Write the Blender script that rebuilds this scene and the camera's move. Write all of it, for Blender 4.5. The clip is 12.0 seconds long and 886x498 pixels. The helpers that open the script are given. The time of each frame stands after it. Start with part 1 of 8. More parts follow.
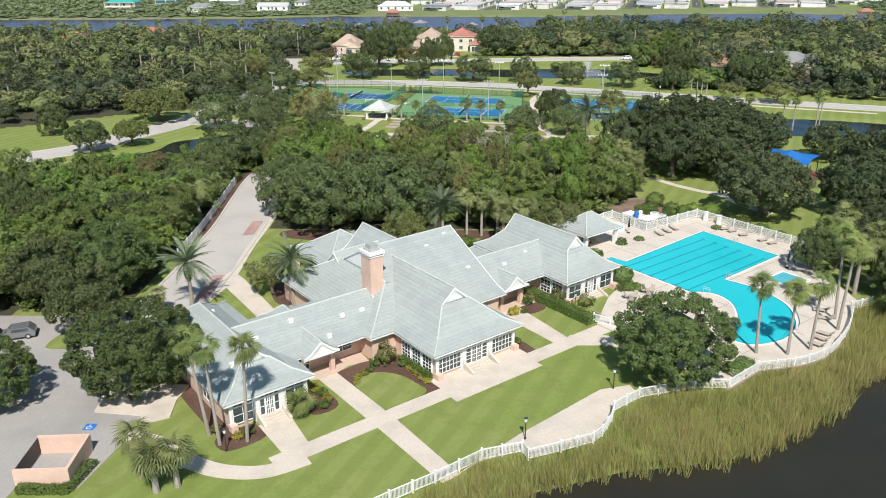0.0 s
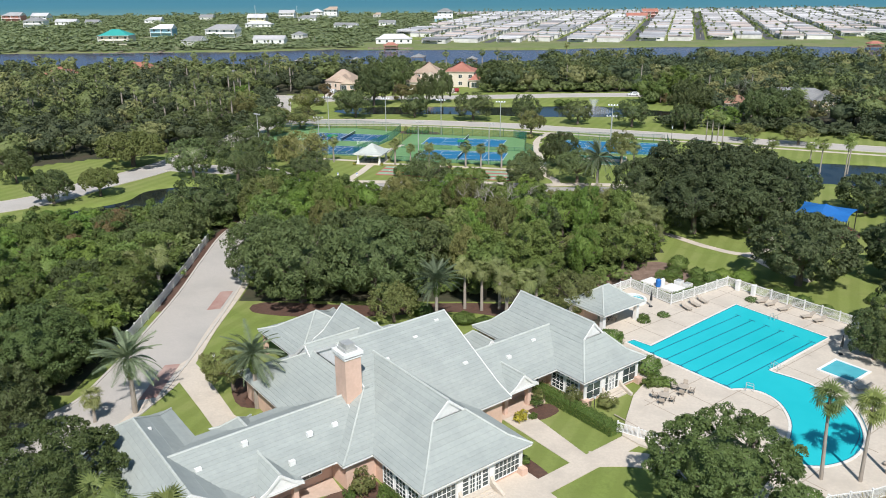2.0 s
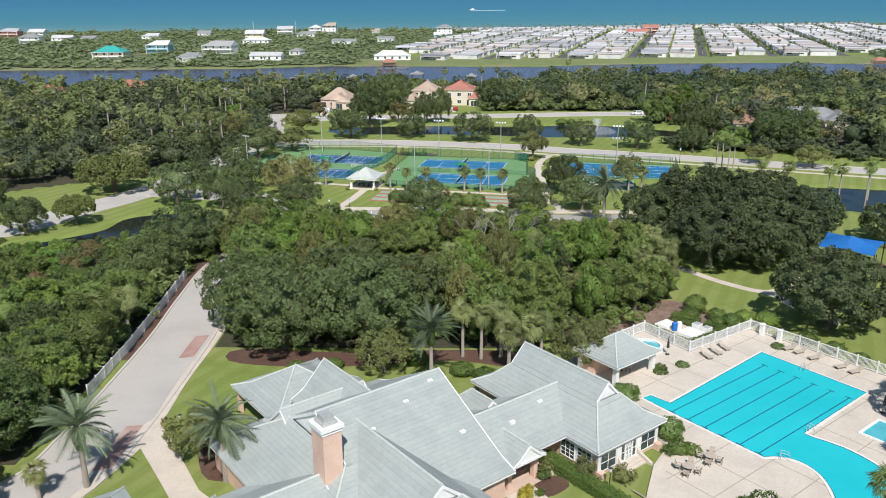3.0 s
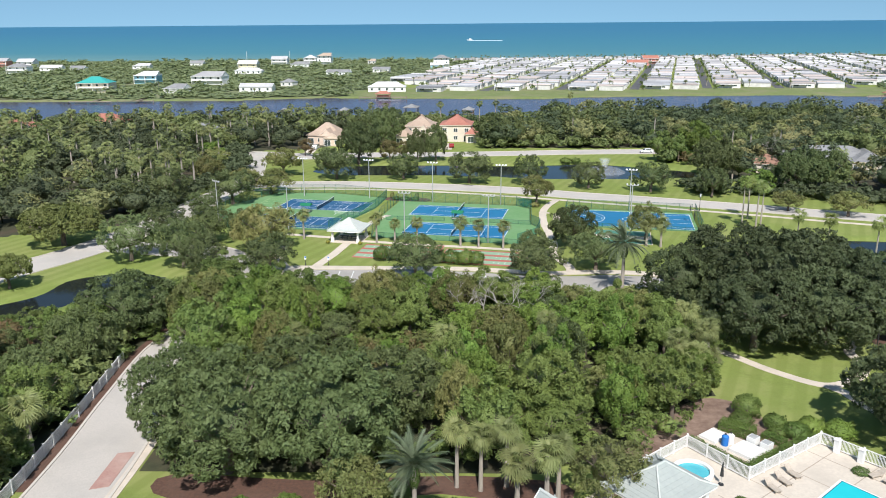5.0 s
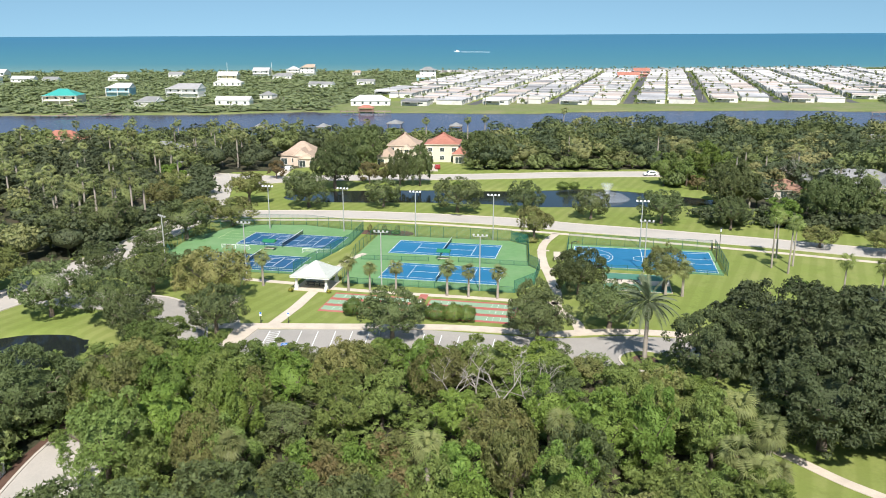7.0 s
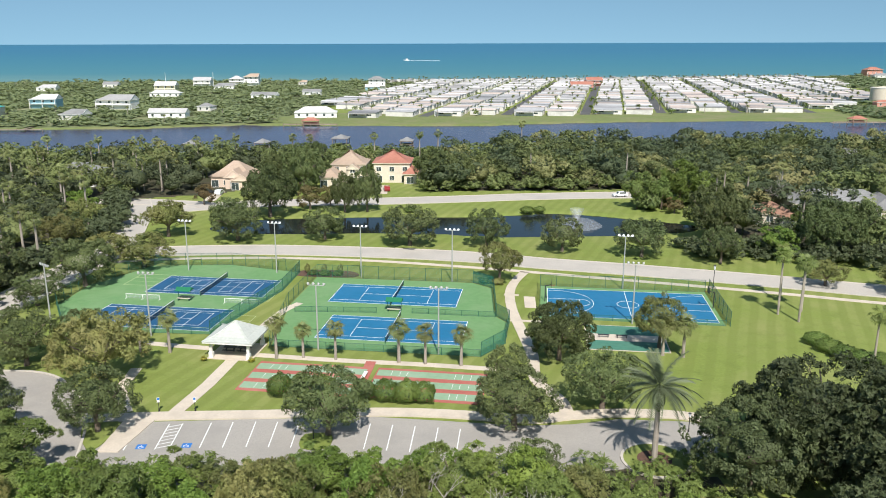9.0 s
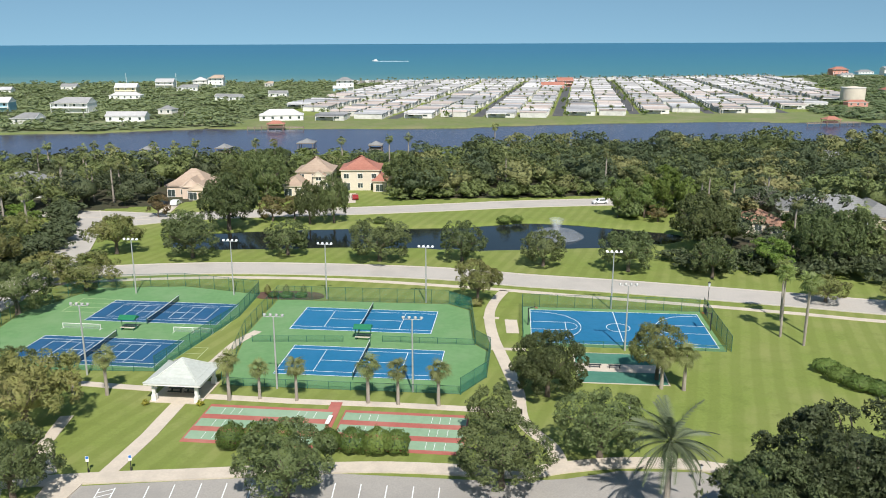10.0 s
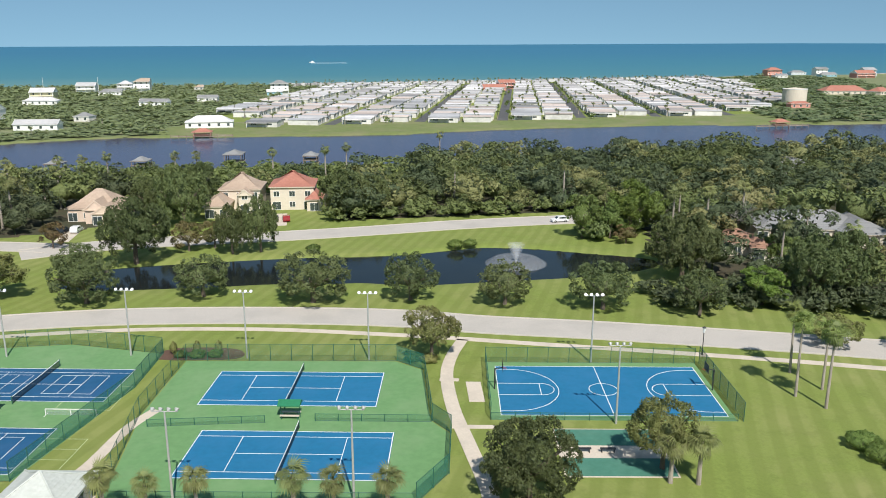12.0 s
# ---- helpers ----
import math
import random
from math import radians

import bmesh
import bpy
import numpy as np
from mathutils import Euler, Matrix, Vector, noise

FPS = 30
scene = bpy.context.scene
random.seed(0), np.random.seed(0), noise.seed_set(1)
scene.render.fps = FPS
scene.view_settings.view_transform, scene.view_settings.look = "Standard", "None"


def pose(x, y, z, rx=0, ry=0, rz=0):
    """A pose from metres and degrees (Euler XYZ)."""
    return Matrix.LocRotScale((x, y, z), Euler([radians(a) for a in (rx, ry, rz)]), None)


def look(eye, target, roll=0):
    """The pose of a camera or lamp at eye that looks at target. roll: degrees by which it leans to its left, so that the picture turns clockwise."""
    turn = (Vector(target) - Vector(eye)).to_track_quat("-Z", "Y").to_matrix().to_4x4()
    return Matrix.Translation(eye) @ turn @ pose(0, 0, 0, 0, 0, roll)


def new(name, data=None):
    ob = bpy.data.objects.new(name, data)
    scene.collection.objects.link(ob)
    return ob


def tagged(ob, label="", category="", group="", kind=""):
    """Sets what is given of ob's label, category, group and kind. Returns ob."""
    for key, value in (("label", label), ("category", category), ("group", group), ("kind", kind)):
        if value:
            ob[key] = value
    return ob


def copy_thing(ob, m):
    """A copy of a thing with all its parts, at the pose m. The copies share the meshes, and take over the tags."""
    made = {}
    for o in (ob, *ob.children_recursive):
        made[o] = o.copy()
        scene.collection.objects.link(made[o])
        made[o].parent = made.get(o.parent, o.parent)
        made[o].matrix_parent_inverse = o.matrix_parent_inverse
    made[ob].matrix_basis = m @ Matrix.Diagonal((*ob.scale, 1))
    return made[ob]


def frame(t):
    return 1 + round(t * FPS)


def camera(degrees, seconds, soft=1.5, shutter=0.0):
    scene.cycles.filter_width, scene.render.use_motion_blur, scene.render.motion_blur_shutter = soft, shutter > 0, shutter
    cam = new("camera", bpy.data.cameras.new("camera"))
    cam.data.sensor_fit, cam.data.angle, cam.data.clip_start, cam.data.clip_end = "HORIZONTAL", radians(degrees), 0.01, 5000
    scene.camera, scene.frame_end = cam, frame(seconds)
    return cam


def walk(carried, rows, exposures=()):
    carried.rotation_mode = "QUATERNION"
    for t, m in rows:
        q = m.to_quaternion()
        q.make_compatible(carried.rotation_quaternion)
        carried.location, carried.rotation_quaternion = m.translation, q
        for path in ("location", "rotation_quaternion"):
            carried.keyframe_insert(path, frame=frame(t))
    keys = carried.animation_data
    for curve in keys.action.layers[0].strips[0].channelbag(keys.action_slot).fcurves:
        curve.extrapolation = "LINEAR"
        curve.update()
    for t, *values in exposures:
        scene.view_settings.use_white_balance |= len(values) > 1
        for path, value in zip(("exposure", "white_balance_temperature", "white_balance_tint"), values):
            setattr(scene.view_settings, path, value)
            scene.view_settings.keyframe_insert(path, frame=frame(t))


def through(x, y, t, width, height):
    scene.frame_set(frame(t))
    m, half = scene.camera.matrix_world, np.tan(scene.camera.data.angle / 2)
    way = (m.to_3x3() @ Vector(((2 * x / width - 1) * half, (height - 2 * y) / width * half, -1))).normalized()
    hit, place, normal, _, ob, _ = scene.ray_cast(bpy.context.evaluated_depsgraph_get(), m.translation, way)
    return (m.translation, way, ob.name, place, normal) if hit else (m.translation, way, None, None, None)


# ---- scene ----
cam = camera(58.77, 12.0, soft=0.95)
# seconds, eye, turn
ROWS = [
    (0.0, 1.926, 0.989, 44.594, 68.929, 0.193, 1.080),
    (0.5, 2.050, 4.761, 44.768, 69.435, 0.237, 1.097),
    (1.0, 2.200, 9.161, 44.908, 69.945, 0.264, 1.108),
    (1.5, 2.364, 13.985, 45.017, 70.449, 0.277, 1.115),
    (2.0, 2.531, 19.100, 45.097, 70.962, 0.281, 1.121),
    (2.5, 2.694, 24.427, 45.151, 71.479, 0.285, 1.115),
    (3.0, 2.847, 29.922, 45.181, 72.004, 0.278, 1.106),
    (5.0, 3.294, 53.484, 45.120, 74.023, 0.175, 0.941),
    (5.5, 3.364, 59.795, 45.073, 74.193, 0.097, 0.822),
    (6.0, 3.424, 66.270, 45.019, 74.391, 0.043, 0.614),
    (6.5, 3.479, 72.889, 44.961, 74.592, 0.007, 0.346),
    (7.0, 3.535, 79.621, 44.900, 74.793, -0.035, 0.039),
    (9.0, 3.955, 106.704, 44.695, 75.390, -0.128, -3.521),
    (9.5, 4.165, 113.254, 44.666, 75.386, -0.098, -4.574),
    (10.0, 4.443, 119.645, 44.651, 75.418, -0.062, -5.724),
    (10.5, 4.804, 125.884, 44.654, 75.450, -0.044, -6.868),
    (11.0, 5.263, 132.021, 44.676, 75.487, -0.041, -7.975),
    (11.5, 5.838, 138.166, 44.721, 75.510, -0.040, -9.068),
    (12.0, 6.545, 144.501, 44.791, 75.511, -0.022, -10.097),
]
walk(cam, [(t, pose(x, y, z, rx, ry, rz)) for t, x, y, z, rx, ry, rz in ROWS],
     [(0.0, 0.22, 6250, 12), (1.5, 0.11, 6200, 12), (3.0, 0.08, 6150, 13), (4.8, 0.27, 6150, 13), (5.5, 0.36, 6250, 12), (7.0, 0.47, 6450, 12), (9.5, 0.22, 6450, 11), (12.0, 0.12, 6400, 11)])

# ---- light ----
SUN_DIR = Vector((0.06, -0.64, 0.766))          # towards the sun
sun = new("sun", bpy.data.lights.new("sun", "SUN"))
sun.data.energy, sun.data.angle, sun.data.color = 5.2, radians(0.6), (1.0, 0.955, 0.88)
sun.matrix_world = look((0, 0, 200), Vector((0, 0, 200)) - SUN_DIR)
world = bpy.data.worlds.new("world")
scene.world = world
world.use_nodes = True
wn = world.node_tree.nodes
sky = wn.new("ShaderNodeTexSky")
sky.sky_type, sky.sun_disc = "NISHITA", False
sky.sun_elevation, sky.sun_rotation = radians(50), math.atan2(SUN_DIR.x, SUN_DIR.y)
sky.air_density, sky.dust_density, sky.ozone_density = 1.0, 0.6, 2.6
wn["Background"].inputs[1].default_value = 0.118
# the clear blue of higher sky reaches down to the sea's rim
tc = wn.new("ShaderNodeTexCoord")
lift = wn.new("ShaderNodeVectorMath")
lift.operation, lift.inputs[1].default_value = "ADD", (0, 0, 0.2)
world.node_tree.links.new(tc.outputs["Generated"], lift.inputs[0])
world.node_tree.links.new(lift.outputs[0], sky.inputs["Vector"])
tint = wn.new("ShaderNodeMix")
tint.data_type, tint.blend_type = "RGBA", "MULTIPLY"
tint.inputs[0].default_value, tint.inputs[7].default_value = 1.0, (0.87, 1.0, 0.88, 1)
world.node_tree.links.new(sky.outputs[0], tint.inputs[6])
world.node_tree.links.new(tint.outputs[2], wn["Background"].inputs[0])


# ---- materials ----
def nodes_of(name):
    m = bpy.data.materials.new(name)
    m.use_nodes = True
    nt = m.node_tree
    return m, nt, nt.nodes, nt.links, nt.nodes["Principled BSDF"]


def noise_tex(nt, vec, scale, detail=4.0, rough=0.6):
    n = nt.nodes.new("ShaderNodeTexNoise")
    n.inputs["Scale"].default_value, n.inputs["Detail"].default_value, n.inputs["Roughness"].default_value = scale, detail, rough
    nt.links.new(vec, n.inputs["Vector"])
    return n.outputs["Fac"]


def ramp(nt, fac, a, b, lo=0.35, hi=0.65):
    r = nt.nodes.new("ShaderNodeValToRGB")
    r.color_ramp.elements[0].position, r.color_ramp.elements[1].position = lo, hi
    r.color_ramp.elements[0].color, r.color_ramp.elements[1].color = (*a, 1), (*b, 1)
    nt.links.new(fac, r.inputs[0])
    return r.outputs[0]


def mixc(nt, fac, a, b, kind="MIX"):
    x = nt.nodes.new("ShaderNodeMix")
    x.data_type, x.blend_type = "RGBA", kind
    for sock, val in ((x.inputs[0], fac), (x.inputs[6], a), (x.inputs[7], b)):
        if isinstance(val, bpy.types.NodeSocket):
            nt.links.new(val, sock)
        else:
            sock.default_value = val if isinstance(val, (int, float)) else (*val, 1)
    return x.outputs[2]


def mat(name, a, b=None, scale=3.0, rough=0.75, metal=0.0, stain=None, stain_scale=0.15, bump=0.15, bump_scale=None, vary=0.0, spec=0.5, where="world", islands=False):
    """Two close colours broken up by grain, a larger stain, and fine relief."""
    m, nt, ns, ln, bsdf = nodes_of(name)
    b = b or tuple(c * 0.8 for c in a)
    if where == "world":
        vec = ns.new("ShaderNodeNewGeometry").outputs["Position"]
    else:
        vec = ns.new("ShaderNodeTexCoord").outputs["Object"]
    col = ramp(nt, noise_tex(nt, vec, scale), a, b)
    if stain:
        col = mixc(nt, ramp(nt, noise_tex(nt, vec, stain_scale, 5.0), (0, 0, 0), (1, 1, 1), 0.45, 0.75), col, stain)
    if vary:
        info = ns.new("ShaderNodeObjectInfo")
        hsv = ns.new("ShaderNodeHueSaturation")
        rng = ns.new("ShaderNodeMapRange")
        rng.inputs["To Min"].default_value, rng.inputs["To Max"].default_value = 1 - vary, 1 + vary
        ln.new(ns.new("ShaderNodeNewGeometry").outputs["Random Per Island"] if islands else info.outputs["Random"], rng.inputs["Value"])
        ln.new(rng.outputs[0], hsv.inputs["Value"])
        ln.new(col, hsv.inputs["Color"])
        col = hsv.outputs[0]
    ln.new(col, bsdf.inputs["Base Color"])
    bsdf.inputs["Roughness"].default_value, bsdf.inputs["Metallic"].default_value = rough, metal
    bsdf.inputs["Specular IOR Level"].default_value = spec
    if bump:
        bp = ns.new("ShaderNodeBump")
        bp.inputs["Strength"].default_value, bp.inputs["Distance"].default_value = bump, 0.1
        ln.new(noise_tex(nt, vec, bump_scale or scale * 3), bp.inputs["Height"])
        ln.new(bp.outputs[0], bsdf.inputs["Normal"])
    return m


def lawn_mat(name, a, b, dry, angle, stripe):
    """Mown grass: grain, dry patches and the mower's stripes."""
    m, nt, ns, ln, bsdf = nodes_of(name)
    vec = ns.new("ShaderNodeNewGeometry").outputs["Position"]
    col = ramp(nt, noise_tex(nt, vec, 2.2, 6.0, 0.7), a, b, 0.3, 0.7)
    col = mixc(nt, ramp(nt, noise_tex(nt, vec, 0.09, 6.0, 0.65), (0, 0, 0), (0.8, 0.8, 0.8), 0.45, 0.75), col, dry)
    col = mixc(nt, ramp(nt, noise_tex(nt, vec, 0.35, 5.0, 0.7), (0, 0, 0), (0.55, 0.55, 0.55), 0.5, 0.72), col, tuple(c * 0.74 for c in b))
    col = mixc(nt, ramp(nt, noise_tex(nt, vec, 0.03, 4.0, 0.6), (0, 0, 0), (0.5, 0.5, 0.5), 0.45, 0.7), col, dry)
    mp = ns.new("ShaderNodeMapping")
    mp.inputs["Rotation"].default_value = (0, 0, radians(angle))
    ln.new(vec, mp.inputs["Vector"])
    wv = ns.new("ShaderNodeTexWave")
    wv.inputs["Scale"].default_value, wv.inputs["Distortion"].default_value = 0.11, 1.2
    wv.inputs["Detail"].default_value, wv.inputs["Detail Scale"].default_value = 2.0, 0.4
    ln.new(mp.outputs[0], wv.inputs["Vector"])
    col = mixc(nt, ramp(nt, wv.outputs["Fac"], (0, 0, 0), (stripe, stripe, stripe), 0.3, 0.7), col, tuple(c * 0.72 for c in a))
    ln.new(col, bsdf.inputs["Base Color"])
    bsdf.inputs["Roughness"].default_value, bsdf.inputs["Specular IOR Level"].default_value = 0.9, 0.15
    bp = ns.new("ShaderNodeBump")
    bp.inputs["Strength"].default_value, bp.inputs["Distance"].default_value = 0.5, 0.12
    ln.new(noise_tex(nt, vec, 5.0, 5.0, 0.8), bp.inputs["Height"])
    ln.new(bp.outputs[0], bsdf.inputs["Normal"])
    return m


def leaf_mat(name, a, b, c, through=0.13, ragged=6.5, holes=0.47):
    """Leaves: each spray its own shade between a and b, each tree leaning a little towards c, some light let through; ragged: leaves to the metre, with gaps between them."""
    m, nt, ns, ln, bsdf = nodes_of(name)
    geo = ns.new("ShaderNodeNewGeometry")
    b = tuple(q * 0.72 + p * 0.28 for p, q in zip(a, b))
    col = ramp(nt, geo.outputs["Random Per Island"], a, b, 0.05, 0.95)
    fine = noise_tex(nt, geo.outputs["Position"], max(ragged, 1.0) * 0.8, 2.0)
    col = mixc(nt, ramp(nt, fine, (0, 0, 0), (0.5, 0.5, 0.5), 0.4, 0.62), col, tuple(min(1.0, q * 1.2) for q in a))
    col = mixc(nt, ramp(nt, noise_tex(nt, geo.outputs["Position"], 0.16, 3.0), (0, 0, 0), (0.75, 0.75, 0.75), 0.42, 0.7), col, c)
    info = ns.new("ShaderNodeObjectInfo")
    rng = ns.new("ShaderNodeMapRange")
    rng.inputs["To Min"].default_value, rng.inputs["To Max"].default_value = 0.75, 1.3
    ln.new(info.outputs["Random"], rng.inputs["Value"])
    hsv = ns.new("ShaderNodeHueSaturation")
    ln.new(rng.outputs[0], hsv.inputs["Value"])
    hue = ns.new("ShaderNodeMapRange")
    hue.inputs["From Max"].default_value, hue.inputs["To Min"].default_value, hue.inputs["To Max"].default_value = 0.1, 0.488, 0.512
    turn = ns.new("ShaderNodeMath")
    turn.operation, turn.inputs[1].default_value = "MODULO", 0.1
    ln.new(info.outputs["Random"], turn.inputs[0])
    ln.new(turn.outputs[0], hue.inputs["Value"])
    ln.new(hue.outputs[0], hsv.inputs["Hue"])
    ln.new(col, hsv.inputs["Color"])
    col = hsv.outputs[0]
    ln.new(col, bsdf.inputs["Base Color"])
    bsdf.inputs["Roughness"].default_value, bsdf.inputs["Specular IOR Level"].default_value = 0.55, 0.3
    if ragged:
        bp = ns.new("ShaderNodeBump")
        bp.inputs["Strength"].default_value, bp.inputs["Distance"].default_value = 1.0, 1.0 / ragged
        ln.new(fine, bp.inputs["Height"])
        ln.new(bp.outputs[0], bsdf.inputs["Normal"])
    tr = ns.new("ShaderNodeBsdfTranslucent")
    ln.new(mixc(nt, 1.0, col, (1.0, 1.05, 0.5), "MULTIPLY"), tr.inputs["Color"])
    mx = ns.new("ShaderNodeMixShader")
    mx.inputs[0].default_value = through
    ln.new(bsdf.outputs[0], mx.inputs[1])
    ln.new(tr.outputs[0], mx.inputs[2])
    out = mx.outputs[0]
    if ragged:
        gap = ns.new("ShaderNodeMath")
        gap.operation, gap.inputs[1].default_value = "GREATER_THAN", holes
        ln.new(noise_tex(nt, geo.outputs["Position"], ragged, 2.0, 0.5), gap.inputs[0])
        clear = ns.new("ShaderNodeBsdfTransparent")
        cut = ns.new("ShaderNodeMixShader")
        ln.new(gap.outputs[0], cut.inputs[0])
        ln.new(clear.outputs[0], cut.inputs[1])
        ln.new(out, cut.inputs[2])
        out = cut.outputs[0]
    ln.new(out, ns["Material Output"].inputs["Surface"])
    return m


def water_mat(name, a, b, scale, rough, ripple, ripple_scale, spec=0.5):
    m, nt, ns, ln, bsdf = nodes_of(name)
    vec = ns.new("ShaderNodeNewGeometry").outputs["Position"]
    ln.new(ramp(nt, noise_tex(nt, vec, scale, 3.0), a, b, 0.3, 0.7), bsdf.inputs["Base Color"])
    bsdf.inputs["Roughness"].default_value, bsdf.inputs["IOR"].default_value = rough, 1.33
    bsdf.inputs["Specular IOR Level"].default_value = spec
    bp = ns.new("ShaderNodeBump")
    bp.inputs["Strength"].default_value, bp.inputs["Distance"].default_value = ripple, 0.05
    ln.new(noise_tex(nt, vec, ripple_scale, 4.0), bp.inputs["Height"])
    ln.new(bp.outputs[0], bsdf.inputs["Normal"])
    return m


def sheer_mat(name, col, cover):
    """A woven mesh that is partly see-through."""
    m, nt, ns, ln, bsdf = nodes_of(name)
    bsdf.inputs["Base Color"].default_value, bsdf.inputs["Roughness"].default_value = (*col, 1), 0.8
    tr = ns.new("ShaderNodeBsdfTransparent")
    mx = ns.new("ShaderNodeMixShader")
    mx.inputs[0].default_value = cover
    ln.new(tr.outputs[0], mx.inputs[1])
    ln.new(bsdf.outputs[0], mx.inputs[2])
    ln.new(mx.outputs[0], ns["Material Output"].inputs["Surface"])
    return m


def sea_mat(name):
    """Green water over the sandy shallows, bluer further out, with wind streaks."""
    m, nt, ns, ln, bsdf = nodes_of(name)
    vec = ns.new("ShaderNodeNewGeometry").outputs["Position"]
    sep = ns.new("ShaderNodeSeparateXYZ")
    ln.new(vec, sep.inputs[0])
    rng = ns.new("ShaderNodeMapRange")
    rng.inputs["From Min"].default_value, rng.inputs["From Max"].default_value = 1130, 3400
    ln.new(sep.outputs["Y"], rng.inputs["Value"])
    r = ns.new("ShaderNodeValToRGB")
    els = r.color_ramp.elements
    els[0].position, els[0].color = 0.0, (0.12, 0.235, 0.225, 1)
    els[1].position, els[1].color = 1.0, (0.034, 0.145, 0.238, 1)
    e = els.new(0.12)
    e.color = (0.06, 0.19, 0.225, 1)
    e = els.new(0.4)
    e.color = (0.045, 0.172, 0.232, 1)
    ln.new(rng.outputs[0], r.inputs[0])
    mp = ns.new("ShaderNodeMapping")
    mp.inputs["Scale"].default_value = (0.15, 1.0, 1.0)
    ln.new(vec, mp.inputs["Vector"])
    col = mixc(nt, ramp(nt, noise_tex(nt, mp.outputs[0], 0.02, 5.0, 0.7), (0, 0, 0), (0.35, 0.35, 0.35), 0.4, 0.7), r.outputs[0], (0.05, 0.16, 0.22))
    ln.new(col, bsdf.inputs["Base Color"])
    bsdf.inputs["Roughness"].default_value, bsdf.inputs["IOR"].default_value = 0.45, 1.33
    bsdf.inputs["Specular IOR Level"].default_value = 0.25
    return m


LAWN = lawn_mat("lawn_grass", (0.212, 0.264, 0.063), (0.158, 0.205, 0.049), (0.262, 0.266, 0.1), 25, 0.5)
FLOOR = mat("forest_floor", (0.05, 0.05, 0.022), (0.03, 0.036, 0.014), 1.2, 0.95, stain=(0.07, 0.05, 0.03), bump=0.6)
SCRUB = mat("scrub_ground", (0.17, 0.20, 0.085), (0.12, 0.15, 0.06), 0.25, 0.95, stain=(0.26, 0.24, 0.14), stain_scale=0.03, bump=0.5)
SAND = mat("beach_sand", (0.5, 0.42, 0.31), (0.42, 0.35, 0.26), 0.5, 0.95, stain=(0.33, 0.28, 0.2))
DRYSOIL = mat("dry_soil", (0.25, 0.175, 0.13), (0.17, 0.11, 0.08), 1.2, 0.95, stain=(0.10, 0.06, 0.042), stain_scale=0.25, bump=0.5)
MULCH = mat("mulch", (0.11, 0.055, 0.035), (0.07, 0.038, 0.026), 2.5, 0.95, stain=(0.14, 0.085, 0.06), bump=0.6)
BANK = mat("river_bank_grass", (0.165, 0.20, 0.06), (0.125, 0.155, 0.045), 0.3, 0.95, stain=(0.21, 0.195, 0.10), stain_scale=0.05, bump=0.3)
ROAD = mat("pale_worn_road", (0.47, 0.43, 0.385), (0.40, 0.37, 0.33), 6.0, 0.9, stain=(0.36, 0.335, 0.30), stain_scale=0.12, bump=0.1)
LOT = mat("parking_asphalt", (0.36, 0.335, 0.30), (0.30, 0.28, 0.255), 6.0, 0.9, stain=(0.26, 0.245, 0.225), stain_scale=0.12, bump=0.1)
DARKROAD = mat("dark_asphalt", (0.09, 0.09, 0.09), (0.065, 0.065, 0.07), 2.0, 0.9, stain=(0.12, 0.12, 0.115))
CONC = mat("concrete_path", (0.58, 0.505, 0.415), (0.52, 0.45, 0.365), 4.0, 0.9, stain=(0.43, 0.375, 0.31), stain_scale=0.3, bump=0.1)
DECKJOINT = mat("deck_joint", (0.40, 0.335, 0.265), (0.34, 0.285, 0.225), 3.0, 0.9, bump=0.05)
COPING = mat("pool_coping", (0.70, 0.67, 0.61), (0.64, 0.61, 0.55), 3.0, 0.7, bump=0.05)
DECK = mat("pool_deck", (0.58, 0.51, 0.42), (0.52, 0.455, 0.375), 3.0, 0.85, stain=(0.45, 0.395, 0.325), stain_scale=0.25, bump=0.08)
BUFF = mat("buff_porch_concrete", (0.56, 0.42, 0.33), (0.50, 0.375, 0.29), 3.0, 0.9, stain=(0.44, 0.33, 0.26), stain_scale=0.3, bump=0.08)
CURB = mat("kerb_concrete", (0.52, 0.48, 0.42), (0.45, 0.41, 0.36), 5.0, 0.9)
BRICK = mat("brick_paving", (0.37, 0.215, 0.175), (0.31, 0.18, 0.15), 5.0, 0.9, stain=(0.45, 0.34, 0.29))
WHITE = mat("white_paint", (0.80, 0.79, 0.76), (0.74, 0.73, 0.70), 4.0, 0.55, stain=(0.66, 0.65, 0.61), stain_scale=0.5, bump=0.03, where="object")
ROOF = mat("grey_roof_tile", (0.352, 0.376, 0.348), (0.322, 0.346, 0.322), 2.0, 0.7, stain=(0.29, 0.315, 0.295), stain_scale=0.35, bump=0.1, bump_scale=9.0, vary=0.035, spec=0.3)
CAP = mat("ridge_tile", (0.50, 0.52, 0.48), (0.43, 0.45, 0.41), 2.0, 0.6)
STUCCO = mat("peach_stucco", (0.66, 0.46, 0.355), (0.61, 0.42, 0.32), 3.0, 0.9, stain=(0.54, 0.37, 0.285), stain_scale=0.4, bump=0.1)
CREAM = mat("cream_stucco", (0.68, 0.60, 0.485), (0.62, 0.55, 0.445), 2.0, 0.9, stain=(0.56, 0.48, 0.39))
PINK = mat("pale_pink_stucco", (0.68, 0.54, 0.43), (0.62, 0.49, 0.39), 2.0, 0.9, stain=(0.56, 0.44, 0.35))
GLASS = mat("dark_window_glass", (0.06, 0.078, 0.076), (0.04, 0.054, 0.054), 0.4, 0.06, bump=0.0, spec=0.8)
